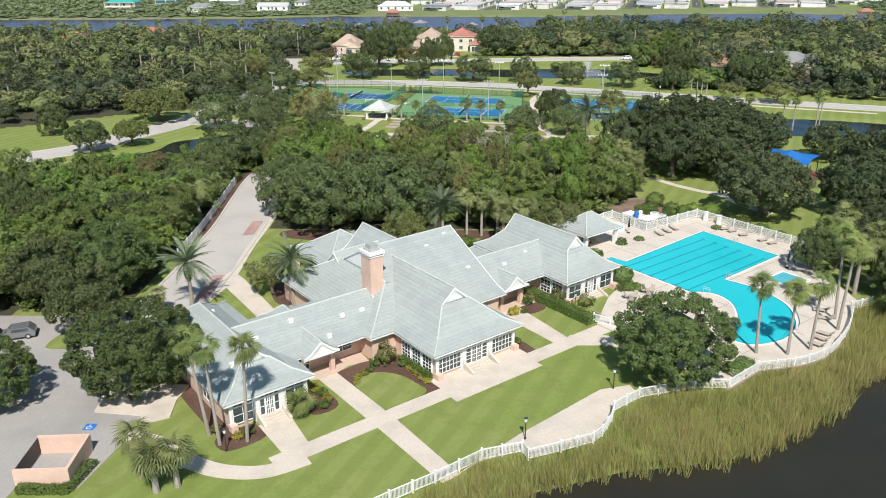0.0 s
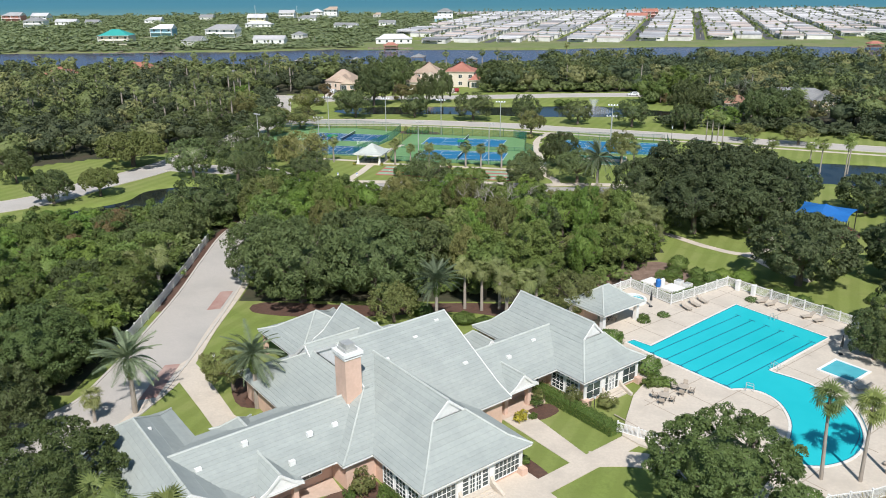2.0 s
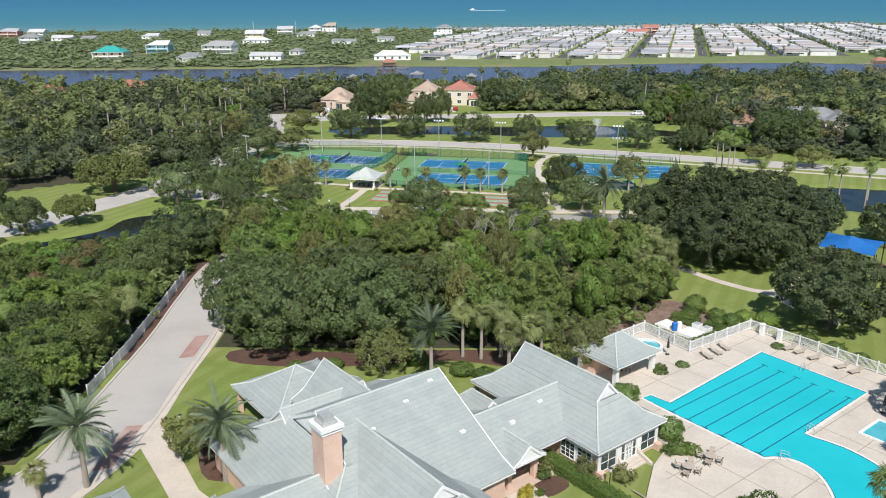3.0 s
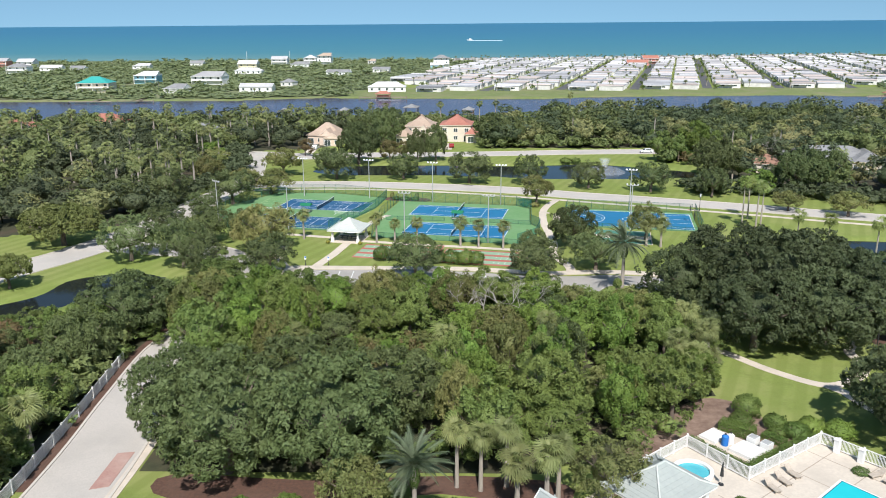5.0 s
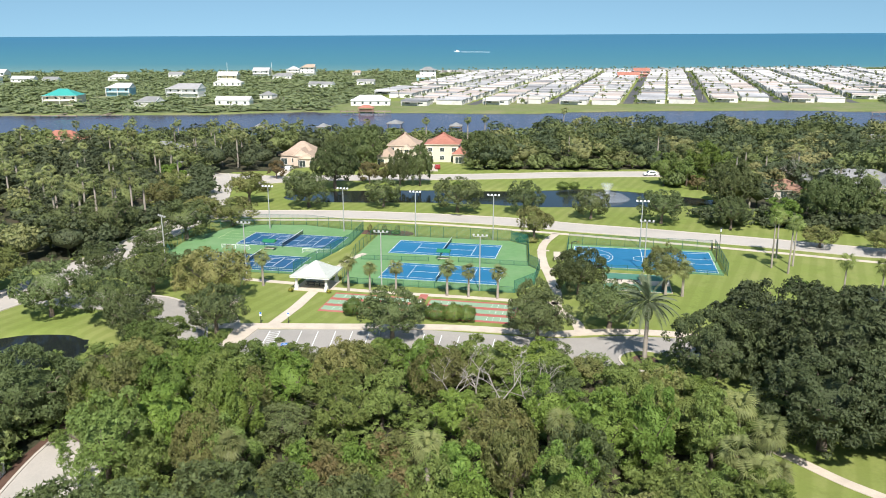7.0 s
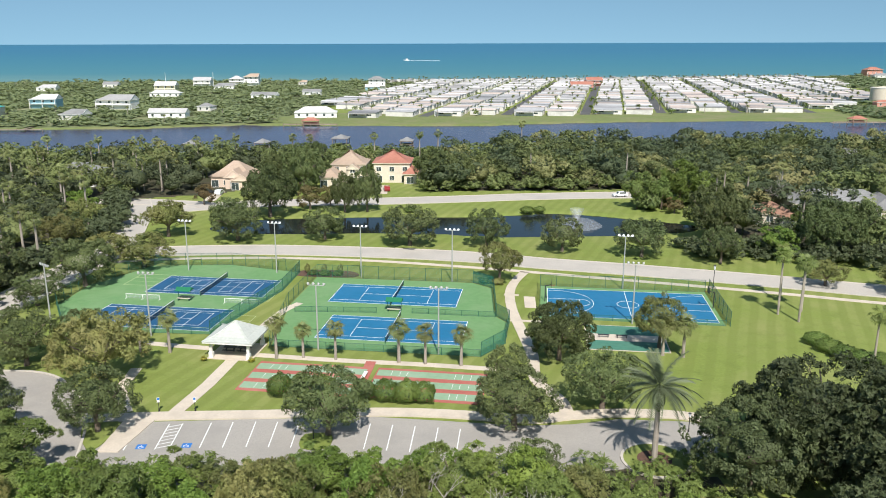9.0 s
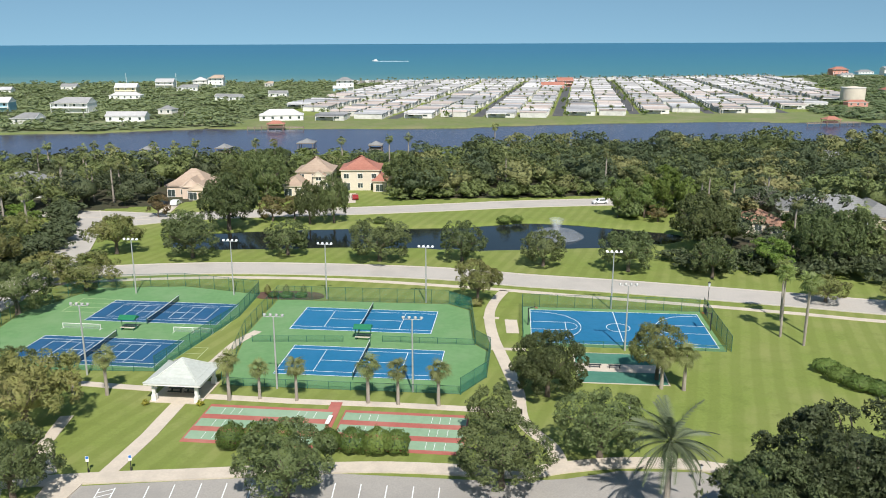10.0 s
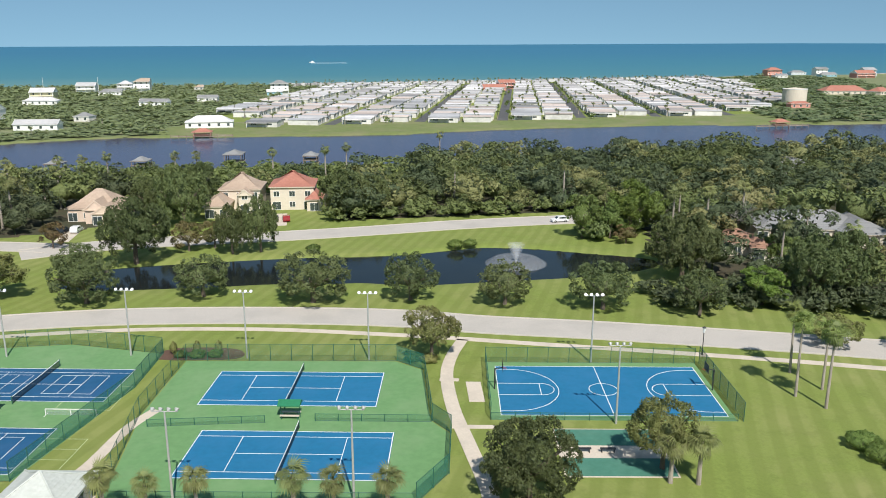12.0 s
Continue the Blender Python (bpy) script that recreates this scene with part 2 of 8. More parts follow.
TERRA = mat("terracotta_tile", (0.41, 0.175, 0.125), (0.34, 0.14, 0.10), 1.5, 0.8, stain=(0.31, 0.12, 0.08), bump=0.4, bump_scale=3.0)
TANROOF = mat("tan_roof_tile", (0.44, 0.335, 0.255), (0.37, 0.28, 0.21), 1.5, 0.8, stain=(0.33, 0.24, 0.175), bump=0.4, bump_scale=3.0)
GREYROOF = mat("grey_shingle", (0.26, 0.26, 0.255), (0.21, 0.21, 0.21), 2.0, 0.85, stain=(0.17, 0.17, 0.17), bump=0.2)
TEALROOF = mat("teal_metal_roof", (0.05, 0.36, 0.31), (0.04, 0.31, 0.27), 1.0, 0.45)
SALMON = mat("salmon_stucco", (0.58, 0.28, 0.22), (0.52, 0.25, 0.20), 2.0, 0.9)
COURTBLUE = mat("court_blue", (0.008, 0.142, 0.28), (0.007, 0.125, 0.25), 1.2, 0.8, stain=(0.02, 0.15, 0.30), stain_scale=0.2, bump=0.04)
COURTNAVY = mat("court_navy", (0.007, 0.082, 0.185), (0.006, 0.07, 0.16), 1.2, 0.8, stain=(0.02, 0.09, 0.2), stain_scale=0.2, bump=0.04)
COURTGREEN = mat("court_green", (0.135, 0.27, 0.105), (0.115, 0.235, 0.09), 1.0, 0.85, stain=(0.17, 0.285, 0.13), stain_scale=0.15, bump=0.04)
BOCCE = mat("bocce_green", (0.06, 0.19, 0.135), (0.05, 0.165, 0.115), 1.0, 0.9, stain=(0.09, 0.21, 0.15), bump=0.05)
SHUFRED = mat("court_red", (0.40, 0.115, 0.09), (0.34, 0.10, 0.08), 1.5, 0.85, stain=(0.44, 0.18, 0.14))
SHUFGREEN = mat("court_pale_green", (0.24, 0.36, 0.235), (0.21, 0.32, 0.205), 1.5, 0.85, stain=(0.28, 0.38, 0.27))
LINE = mat("line_paint", (0.78, 0.79, 0.78), (0.70, 0.71, 0.70), 3.0, 0.8, bump=0.0)
LINEGREEN = mat("faded_line_paint", (0.50, 0.56, 0.30), (0.42, 0.50, 0.26), 3.0, 0.8, bump=0.0)
GREENMESH = sheer_mat("green_fence_mesh", (0.035, 0.14, 0.085), 0.26)
GREENSCREEN = sheer_mat("green_windscreen", (0.02, 0.17, 0.13), 0.55)
NETMESH = sheer_mat("tennis_net_mesh", (0.01, 0.02, 0.03), 0.75)
GREENPOST = mat("green_post", (0.03, 0.12, 0.08), (0.025, 0.10, 0.07), 5.0, 0.5, where="object")
AWNING = mat("green_awning", (0.01, 0.17, 0.075), (0.008, 0.14, 0.06), 3.0, 0.7, where="object")
POLE = mat("galvanised_pole", (0.50, 0.50, 0.47), (0.42, 0.42, 0.40), 3.0, 0.5, metal=0.3, where="object")
BLACK = mat("black_metal", (0.02, 0.02, 0.022), (0.03, 0.03, 0.03), 6.0, 0.5, where="object")
LENS = mat("lamp_lens", (0.75, 0.76, 0.78), (0.65, 0.66, 0.68), 3.0, 0.25, where="object")
WOOD = mat("weathered_wood", (0.27, 0.21, 0.155), (0.20, 0.155, 0.12), 4.0, 0.9, stain=(0.33, 0.27, 0.21), where="object")
POOLWATER = water_mat("pool_water", (0.02, 0.42, 0.46), (0.03, 0.47, 0.51), 0.12, 0.12, 0.25, 2.2, 0.35)
SPAWATER = water_mat("spa_water", (0.08, 0.36, 0.42), (0.10, 0.42, 0.47), 0.6, 0.12, 0.4, 3.0, 0.35)
LANE = mat("lane_tile", (0.012, 0.12, 0.18), (0.015, 0.14, 0.20), 3.0, 0.4, bump=0.0)
PONDWATER = water_mat("pond_water", (0.010, 0.013, 0.014), (0.016, 0.02, 0.02), 0.1, 0.06, 0.18, 1.6, spec=0.42)
LAKEWATER = water_mat("lake_water", (0.022, 0.021, 0.014), (0.028, 0.026, 0.018), 0.1, 0.12, 0.25, 1.4)
RIVERWATER = water_mat("river_water", (0.050, 0.046, 0.085), (0.060, 0.055, 0.098), 0.02, 0.2, 0.35, 0.5, spec=0.26)
SEAWATER = sea_mat("sea_water")
FOAM = mat("white_foam", (0.8, 0.82, 0.83), (0.7, 0.74, 0.76), 0.2, 0.9, bump=0.0)
SPRAY = sheer_mat("fountain_spray", (0.7, 0.72, 0.75), 0.16)
BARK = mat("bark", (0.16, 0.125, 0.095), (0.11, 0.085, 0.065), 4.0, 0.95, stain=(0.20, 0.17, 0.14), bump=0.6, where="object")
PALMBARK = mat("palm_bark", (0.38, 0.335, 0.28), (0.29, 0.25, 0.21), 5.0, 0.95, stain=(0.19, 0.155, 0.125), bump=0.6, where="object")
DEADBARK = mat("dead_bark", (0.36, 0.33, 0.29), (0.28, 0.26, 0.23), 4.0, 0.95, where="object")
BLUESAIL = mat("blue_shade_cloth", (0.012, 0.13, 0.40), (0.010, 0.11, 0.35), 1.0, 0.7, bump=0.05)
REDPLASTIC = mat("red_plastic", (0.42, 0.03, 0.025), (0.36, 0.026, 0.02), 2.0, 0.5, where="object")
YELLOWBUSH = leaf_mat("yellow_leaves", (0.34, 0.26, 0.03), (0.24, 0.24, 0.03), (0.2, 0.24, 0.04))
CARWHITE = mat("white_car_paint", (0.75, 0.76, 0.77), (0.70, 0.71, 0.72), 1.0, 0.25, bump=0.0, where="object")
CARSILVER = mat("silver_car_paint", (0.30, 0.31, 0.32), (0.27, 0.28, 0.29), 1.0, 0.22, metal=0.6, bump=0.0, where="object")
CARDARK = mat("dark_car_paint", (0.02, 0.025, 0.03), (0.025, 0.03, 0.035), 1.0, 0.25, bump=0.0, where="object")
CARRED = mat("red_car_paint", (0.25, 0.02, 0.02), (0.22, 0.02, 0.02), 1.0, 0.25, bump=0.0, where="object")
HCBLUE = mat("blue_marking_paint", (0.02, 0.16, 0.5), (0.02, 0.14, 0.42), 2.0, 0.8, bump=0.0)
CUSHION = mat("tan_mesh_fabric", (0.45, 0.385, 0.31), (0.37, 0.315, 0.255), 4.0, 0.9, where="object")
ALU = mat("white_aluminium_roof", (0.54, 0.525, 0.515), (0.47, 0.46, 0.455), 0.6, 0.6, stain=(0.36, 0.35, 0.35), stain_scale=0.06, bump=0.05, vary=0.35)
ALUMIX = mat("mixed_aluminium_roof", (0.52, 0.505, 0.495), (0.45, 0.44, 0.43), 0.6, 0.6, stain=(0.36, 0.32, 0.30), stain_scale=0.05, bump=0.05, vary=0.45, islands=True)
SIDING = mat("pale_siding", (0.70, 0.68, 0.63), (0.62, 0.60, 0.56), 0.6, 0.8, stain=(0.5, 0.48, 0.45), vary=0.12)

OAKLEAF = leaf_mat("live_oak_leaves", (0.108, 0.134, 0.047), (0.036, 0.052, 0.017), (0.088, 0.114, 0.038), 0.09, ragged=6.5, holes=0.46)
WOODLEAF = leaf_mat("woodland_leaves", (0.158, 0.205, 0.053), (0.05, 0.08, 0.02), (0.118, 0.165, 0.036), 0.12)
BRIGHTLEAF = leaf_mat("bright_green_leaves", (0.165, 0.235, 0.045), (0.06, 0.11, 0.022), (0.115, 0.19, 0.032), 0.15)
OLIVELEAF = leaf_mat("olive_leaves", (0.185, 0.20, 0.065), (0.08, 0.10, 0.03), (0.20, 0.185, 0.065))
RUSTLEAF = leaf_mat("rusty_leaves", (0.19, 0.13, 0.06), (0.11, 0.09, 0.04), (0.10, 0.12, 0.04))
PARKLEAF = leaf_mat("park_tree_leaves", (0.122, 0.150, 0.056), (0.044, 0.063, 0.022), (0.106, 0.134, 0.046), 0.10)
PALMLEAF = leaf_mat("fan_palm_leaves", (0.21, 0.235, 0.088), (0.085, 0.108, 0.036), (0.195, 0.205, 0.074), 0.2, ragged=0)
DATELEAF = leaf_mat("date_palm_leaves", (0.17, 0.21, 0.12), (0.085, 0.11, 0.06), (0.18, 0.21, 0.125), 0.2, ragged=0)
DEADLEAF = leaf_mat("dry_palm_leaves", (0.26, 0.20, 0.11), (0.18, 0.13, 0.07), (0.2, 0.17, 0.08), 0.1, ragged=0)
HEDGELEAF = leaf_mat("hedge_leaves", (0.112, 0.165, 0.036), (0.055, 0.092, 0.02), (0.09, 0.138, 0.028))
FAROAKLEAF = leaf_mat("far_oak_leaves", (0.084, 0.104, 0.05), (0.034, 0.048, 0.02), (0.07, 0.092, 0.04), 0.1, ragged=3.2, holes=0.40)
FARWOODLEAF = leaf_mat("far_woodland_leaves", (0.168, 0.205, 0.072), (0.06, 0.088, 0.03), (0.13, 0.168, 0.052), 0.13, ragged=3.2, holes=0.40)
FAROLIVELEAF = leaf_mat("far_olive_leaves", (0.205, 0.205, 0.082), (0.085, 0.098, 0.036), (0.185, 0.178, 0.07), 0.13, ragged=3.2, holes=0.40)
SCRUBLEAF = leaf_mat("coastal_scrub_leaves", (0.205, 0.255, 0.12), (0.15, 0.195, 0.088), (0.18, 0.232, 0.105), 0.2, ragged=1.4, holes=0.2)
REED = leaf_mat("reed_blades", (0.44, 0.385, 0.15), (0.17, 0.20, 0.05), (0.50, 0.39, 0.18), 0.28, ragged=0)


# ---- mesh helpers ----
class B:
    """Gathers faces for one mesh; m places what is added next."""
    def __init__(self, m=None):
        self.v, self.f, self.m = [], [], m or Matrix()

    def add(self, verts, faces):
        n = len(self.v)
        self.v += [tuple(self.m @ Vector(p)) for p in verts]
        self.f += [tuple(n + i for i in q) for q in faces]
        return self

    def box(self, x0, x1, y0, y1, z0, z1):
        p = [(x, y, z) for z in (z0, z1) for x, y in ((x0, y0), (x1, y0), (x1, y1), (x0, y1))]
        return self.add(p, [(3, 2, 1, 0), (4, 5, 6, 7), (0, 1, 5, 4), (1, 2, 6, 5), (2, 3, 7, 6), (3, 0, 4, 7)])

    def tube(self, a, b, r0, r1=None, n=8, cap=True):
        a, b = Vector(a), Vector(b)
        r1 = r0 if r1 is None else r1
        q = (b - a).to_track_quat("Z", "Y")
        p = [tuple(c + q @ Vector((r * math.cos(k * 2 * math.pi / n), r * math.sin(k * 2 * math.pi / n), 0))) for c, r in ((a, r0), (b, r1)) for k in range(n)]
        f = [(k, (k + 1) % n, n + (k + 1) % n, n + k) for k in range(n)]
        if cap:
            f += [tuple(range(n))[::-1], tuple(range(n, 2 * n))]
        return self.add(p, f)

    def prism(self, pts, z0, z1):
        """An upright block on the outline pts, given in either turn."""
        s = sum(a[0] * b[1] - b[0] * a[1] for a, b in zip(pts, pts[1:] + pts[:1]))
        pts = pts if s > 0 else pts[::-1]
        n = len(pts)
        p = [(x, y, z0) for x, y in pts] + [(x, y, z1) for x, y in pts]
        return self.add(p, [tuple(range(n, 2 * n))] + [(k, (k + 1) % n, n + (k + 1) % n, n + k) for k in range(n)])

    def strip(self, line, w, z0, z1, side=0.0):
        """A slab of width w along a line; side shifts it to the left."""
        left, right = offset(line, side + w / 2), offset(line, side - w / 2)
        n = len(line)
        p = [(x, y, z) for row, z in ((right, z1), (left, z1), (right, z0), (left, z0)) for x, y in row]
        f = []
        for k in range(n - 1):
            f += [(k, k + 1, n + k + 1, n + k), (2 * n + k, 2 * n + k + 1, k + 1, k), (n + k, n + k + 1, 3 * n + k + 1, 3 * n + k)]
        f += [(0, n, 3 * n, 2 * n), (n - 1, 3 * n - 1, 4 * n - 1, 2 * n - 1)]
        return self.add(p, f)

    def weld(self):
        """Join corners that coincide."""
        seen, to, out = {}, [], []
        for q in self.v:
            k = tuple(round(c, 3) for c in q)
            if k not in seen:
                seen[k] = len(out)
                out.append(q)
            to.append(seen[k])
        self.v = out
        self.f = [g for g in (tuple(dict.fromkeys(to[i] for i in f)) for f in self.f) if len(g) > 2]
        return self

    def obj(self, name, material, parent=None, label="", smooth=False):
        me = bpy.data.meshes.new(name)
        me.from_pydata(self.v, [], self.f)
        me.materials.append(material)
        if smooth:
            me.polygons.foreach_set("use_smooth", [True] * len(me.polygons))
        me.update()
        ob = new(name, me)
        ob.parent = parent
        if label:
            ob["label"] = label
        return ob


def again(name, me, parent, m):
    """A further piece on the same mesh."""
    ob = new(name, me)
    ob.parent = parent
    ob.matrix_local = m
    return ob


def offset(line, d):
    out = []
    for k in range(len(line)):
        a, b = Vector(line[max(k - 1, 0)]), Vector(line[min(k + 1, len(line) - 1)])
        t = (b - a).normalized()
        out.append((line[k][0] - t.y * d, line[k][1] + t.x * d))
    return out


def smooth(pts, n=6, closed=False):
    """A soft curve through the points."""
    out, k = [], len(pts)
    for i in range(k if closed else k - 1):
        p = [Vector(pts[j % k] if closed else pts[min(max(j, 0), k - 1)]) for j in (i - 1, i, i + 1, i + 2)]
        for s in range(n):
            t = s / n
            out.append(tuple(0.5 * (2 * p[1] + (p[2] - p[0]) * t + (2 * p[0] - 5 * p[1] + 4 * p[2] - p[3]) * t * t + (3 * p[1] - p[0] - 3 * p[2] + p[3]) * t ** 3)))
    return out if closed else out + [tuple(pts[-1])]


def thing(name, m, label, category, group="", kind=""):
    ob = new(name)
    ob.matrix_world = m if isinstance(m, Matrix) else pose(*m)
    ob.empty_display_size = 0.2
    return tagged(ob, label, category, group, kind)


def structure(name, b, material, label, smooth_faces=False):
    return tagged(b.obj(name, material, smooth=smooth_faces), label, name.rstrip("_0123456789").replace("_", " ").split()[-1], kind="structure")


def from_arrays(name, verts, quads, materials, index=None, shade=False):
    me = bpy.data.meshes.new(name)
    k = quads.shape[1]
    me.vertices.add(len(verts))
    me.vertices.foreach_set("co", np.ascontiguousarray(verts, dtype=np.float32).ravel())
    me.loops.add(quads.size)
    me.loops.foreach_set("vertex_index", np.ascontiguousarray(quads, dtype=np.int32).ravel())
    me.polygons.add(len(quads))
    me.polygons.foreach_set("loop_start", np.arange(0, quads.size, k, dtype=np.int32))
    for x in materials:
        me.materials.append(x)
    if index is not None:
        me.polygons.foreach_set("material_index", np.ascontiguousarray(index, dtype=np.int32))
    if shade:
        me.polygons.foreach_set("use_smooth", np.ones(len(quads), dtype=bool))
    me.update(calc_edges=True)
    return me


def inside(poly, x, y):
    """For arrays x, y: which points lie within the outline."""
    x, y = np.asarray(x, float), np.asarray(y, float)
    r = np.zeros(x.shape, bool)
    for (ax, ay), (bx, by) in zip(poly, poly[1:] + poly[:1]):
        with np.errstate(divide="ignore", invalid="ignore"):
            r ^= ((ay > y) != (by > y)) & (x < (bx - ax) * (y - ay) / (by - ay + 1e-12) + ax)
    return r


def depth_in(poly, x, y):
    """Signed distance to the outline, positive within."""
    d = np.full(np.asarray(x).shape, 1e9)
    for (ax, ay), (bx, by) in zip(poly, poly[1:] + poly[:1]):
        ex, ey = bx - ax, by - ay
        t = np.clip(((x - ax) * ex + (y - ay) * ey) / (ex * ex + ey * ey + 1e-12), 0, 1)
        d = np.minimum(d, np.hypot(x - ax - t * ex, y - ay - t * ey))
    return np.where(inside(poly, x, y), d, -d)


# the clubhouse's own frame: u along its front, v towards its back
CLUB = pose(0, 80, 0, 0, 0, 38.7)


def cl(u, v):
    p = CLUB @ Vector((u, v, 0))
    return (p.x, p.y)

# ---- ground ----
LAKE = [(-3, 49.5), (4, 54.5), (9, 58.5), (15, 61), (22, 62), (27, 63), (32, 65.4), (38, 69.6), (42, 72.4), (44.6, 77), (52, 80), (60, 81.5), (90, 84.5), (160, 70), (160, -60), (-20, -60), (-12, 20), (-2, 42)]
POND = smooth([(-40, 309), (-28, 313), (3, 314), (15, 313), (30, 313), (45, 316), (57, 313), (68, 307), (80, 300), (77, 293), (60, 290), (43, 290), (30, 290), (12, 294), (-14, 296), (-34, 297), (-42, 302)], 3, True)
LPOND = smooth([(-84, 168), (-70, 181), (-68, 191), (-59, 195), (-51, 192), (-51, 184), (-62, 179), (-68, 168)], 3, True)
RPOND = smooth([(75.4, 207), (78.4, 213.8), (84.6, 218.6), (92, 219), (106, 216), (118, 210), (112, 198), (92, 196), (79, 202)], 3, True)
RIVER = [(-1500, 430), (-134, 445), (-60, 450), (0, 452), (90, 455), (200, 452), (300, 445), (1500, 430), (1500, 575), (352, 566), (290, 566), (242, 578), (190, 581), (120, 573), (80, 565), (54, 556), (-4, 560), (-46, 560), (-82, 566), (-112, 558), (-134, 548), (-300, 540), (-1500, 520)]
SHORE = [(-4000, 1040), (-600, 1062), (-364, 1090), (-146, 1118), (54, 1142), (391, 1222), (700, 1300), (1000, 1365), (4000, 1800), (4000, 4990), (-4000, 4990)]
MAINROAD = smooth([(-62, 277), (-46, 279), (-25, 279), (-1, 275.5), (20, 270.5), (35, 264.5), (50, 259.5), (65, 254), (80.5, 248), (95, 242), (125, 231), (170, 216)], 6)
FARROAD = smooth([(-56, 326), (-42, 331), (-26, 333), (0, 334), (26, 336.5), (46, 339), (75, 340), (110, 338), (150, 330)], 5)

DENSE = [(-29, 127), (-30.5, 150), (-31, 157), (-37, 160), (-39, 170), (-34, 180), (-28, 184), (10, 184), (36, 183), (41, 170), (40, 156), (36, 146), (30, 136), (20, 128), (12, 126.5), (4, 127), (-12, 125)]
DENSEWEST = [(-43.5, 154), (-40, 160), (-40, 170), (-36, 181), (-36, 186), (-46, 188), (-50, 182), (-52, 172), (-56, 160)]
LEFTWOOD = [(-41.8, 99), (-42.4, 155), (-50, 172), (-62, 172), (-90, 150), (-150, 130), (-150, 60), (-58, 60), (-58, 92)]
FARWOODS = [
    [(-72, 232), (-80, 262), (-77, 296), (-86, 338), (-62, 345), (-52, 346), (-44, 356), (-44, 394), (-400, 394), (-400, 150), (-130, 195), (-95, 222)],
    [(-44, 360), (-20, 375), (12, 378), (14, 350), (50, 351), (110, 347), (180, 330), (300, 300), (420, 260), (420, 440), (60, 436), (34, 394), (-44, 394)],
    [(80, 296), (96, 270), (140, 248), (200, 228), (420, 180), (420, 300), (150, 332), (92, 330)],
]
SCRUBLAND = [(-1500, 530), (-300, 545), (-134, 556), (-70, 572), (-68, 606), (-44, 700), (-18, 787), (8, 967), (36, 1085), (-146, 1100), (-364, 1072), (-600, 1042), (-1500, 1020)]
SCRUBEAST = [(300, 580), (352, 578), (1500, 590), (1500, 1450), (700, 1275), (575, 1200), (560, 1090), (505, 960), (452, 815), (407, 745), (306, 650)]

gx = np.r_[np.array([-4000, -2500, -1500, -1000, -700, -500, -400, -320, -260, -210, -170]), np.arange(-150, 151, 2.0), np.array([170, 210, 260, 320, 400, 500, 700, 1000, 1500, 2500, 4000])]
gy = np.r_[np.array([-1500, -800, -400, -200, -120, -60, -30]), np.arange(-10, 361, 2.0), np.arange(365, 620, 5.0), np.arange(640, 1420, 20.0), np.array([1500, 1600, 1800, 2200])]
X, Y = np.meshgrid(gx, gy)
Z = np.zeros_like(X)
for poly, deep in ((LAKE, 1.6), (POND, 1.5), (LPOND, 1.5), (RPOND, 1.5), (RIVER, 3.0)):
    d = depth_in(poly, X, Y)
    Z -= deep * np.clip((d + 1.2) / 3.2, 0, 1)
Z -= 6.0 * np.clip((depth_in(SHORE, X, Y) + 5) / 60, 0, 1)
nx, ny = len(gx), len(gy)
ii, jj = np.meshgrid(np.arange(nx - 1), np.arange(ny - 1))
quads = np.stack([jj * nx + ii, jj * nx + ii + 1, (jj + 1) * nx + ii + 1, (jj + 1) * nx + ii], -1).reshape(-1, 4)
cx, cy = X.ravel()[quads].mean(1), Y.ravel()[quads].mean(1)
region = np.zeros(len(quads), int)
for poly in [DENSE, DENSEWEST, LEFTWOOD] + FARWOODS:
    region[inside(poly, cx, cy)] = 1
region[(cy > 500) & (cy < 650)] = 4
for poly in (SCRUBLAND, SCRUBEAST):
    region[inside(poly, cx, cy)] = 2
shore_d = depth_in(SHORE, cx, cy)
region[shore_d > -16] = 3
region[(np.abs(cx) > 420) & (cy < 450)] = 1
ground = new("ground", from_arrays("ground", np.stack([X, Y, Z], -1).reshape(-1, 3), quads, [LAWN, FLOOR, SCRUB, SAND, BANK], region, True))
tagged(ground, "mown green lawn with woodland floor, river banks and beach", "ground", kind="structure")


def sheet(name, pts, z, material, label):
    return structure(name, B().add([(x, y, z) for x, y in pts], [tuple(range(len(pts)))] if sum(a[0] * b[1] - b[0] * a[1] for a, b in zip(pts, pts[1:] + pts[:1])) > 0 else [tuple(range(len(pts)))[::-1]]), material, label)


def grow(poly, d):
    c = np.mean(poly, 0)
    return [tuple(np.array(p) + (np.array(p) - c) / max(np.linalg.norm(np.array(p) - c), 1e-6) * d) for p in poly]


sheet("lake_water", [(-60, -80), (200, -80), (200, 90), (60, 82), (46, 78), (30, 66), (8, 58), (-14, 45), (-30, 10)], -0.55, LAKEWATER, "dark brown still lake water beside the reeds")
sheet("pond_water_1", grow(POND, 2.0), -0.45, PONDWATER, "dark still pond water between two roads")
sheet("pond_water_2", grow(LPOND, 2.0), -0.45, PONDWATER, "dark blue pond water beside the lane")
sheet("pond_water_3", grow(RPOND, 2.0), -0.45, PONDWATER, "dark blue pond water behind the oaks")
sheet("river_water", [(-1500, 425), (1500, 425), (1500, 600), (-1500, 600)], -0.7, RIVERWATER, "slate blue river with light ripples")
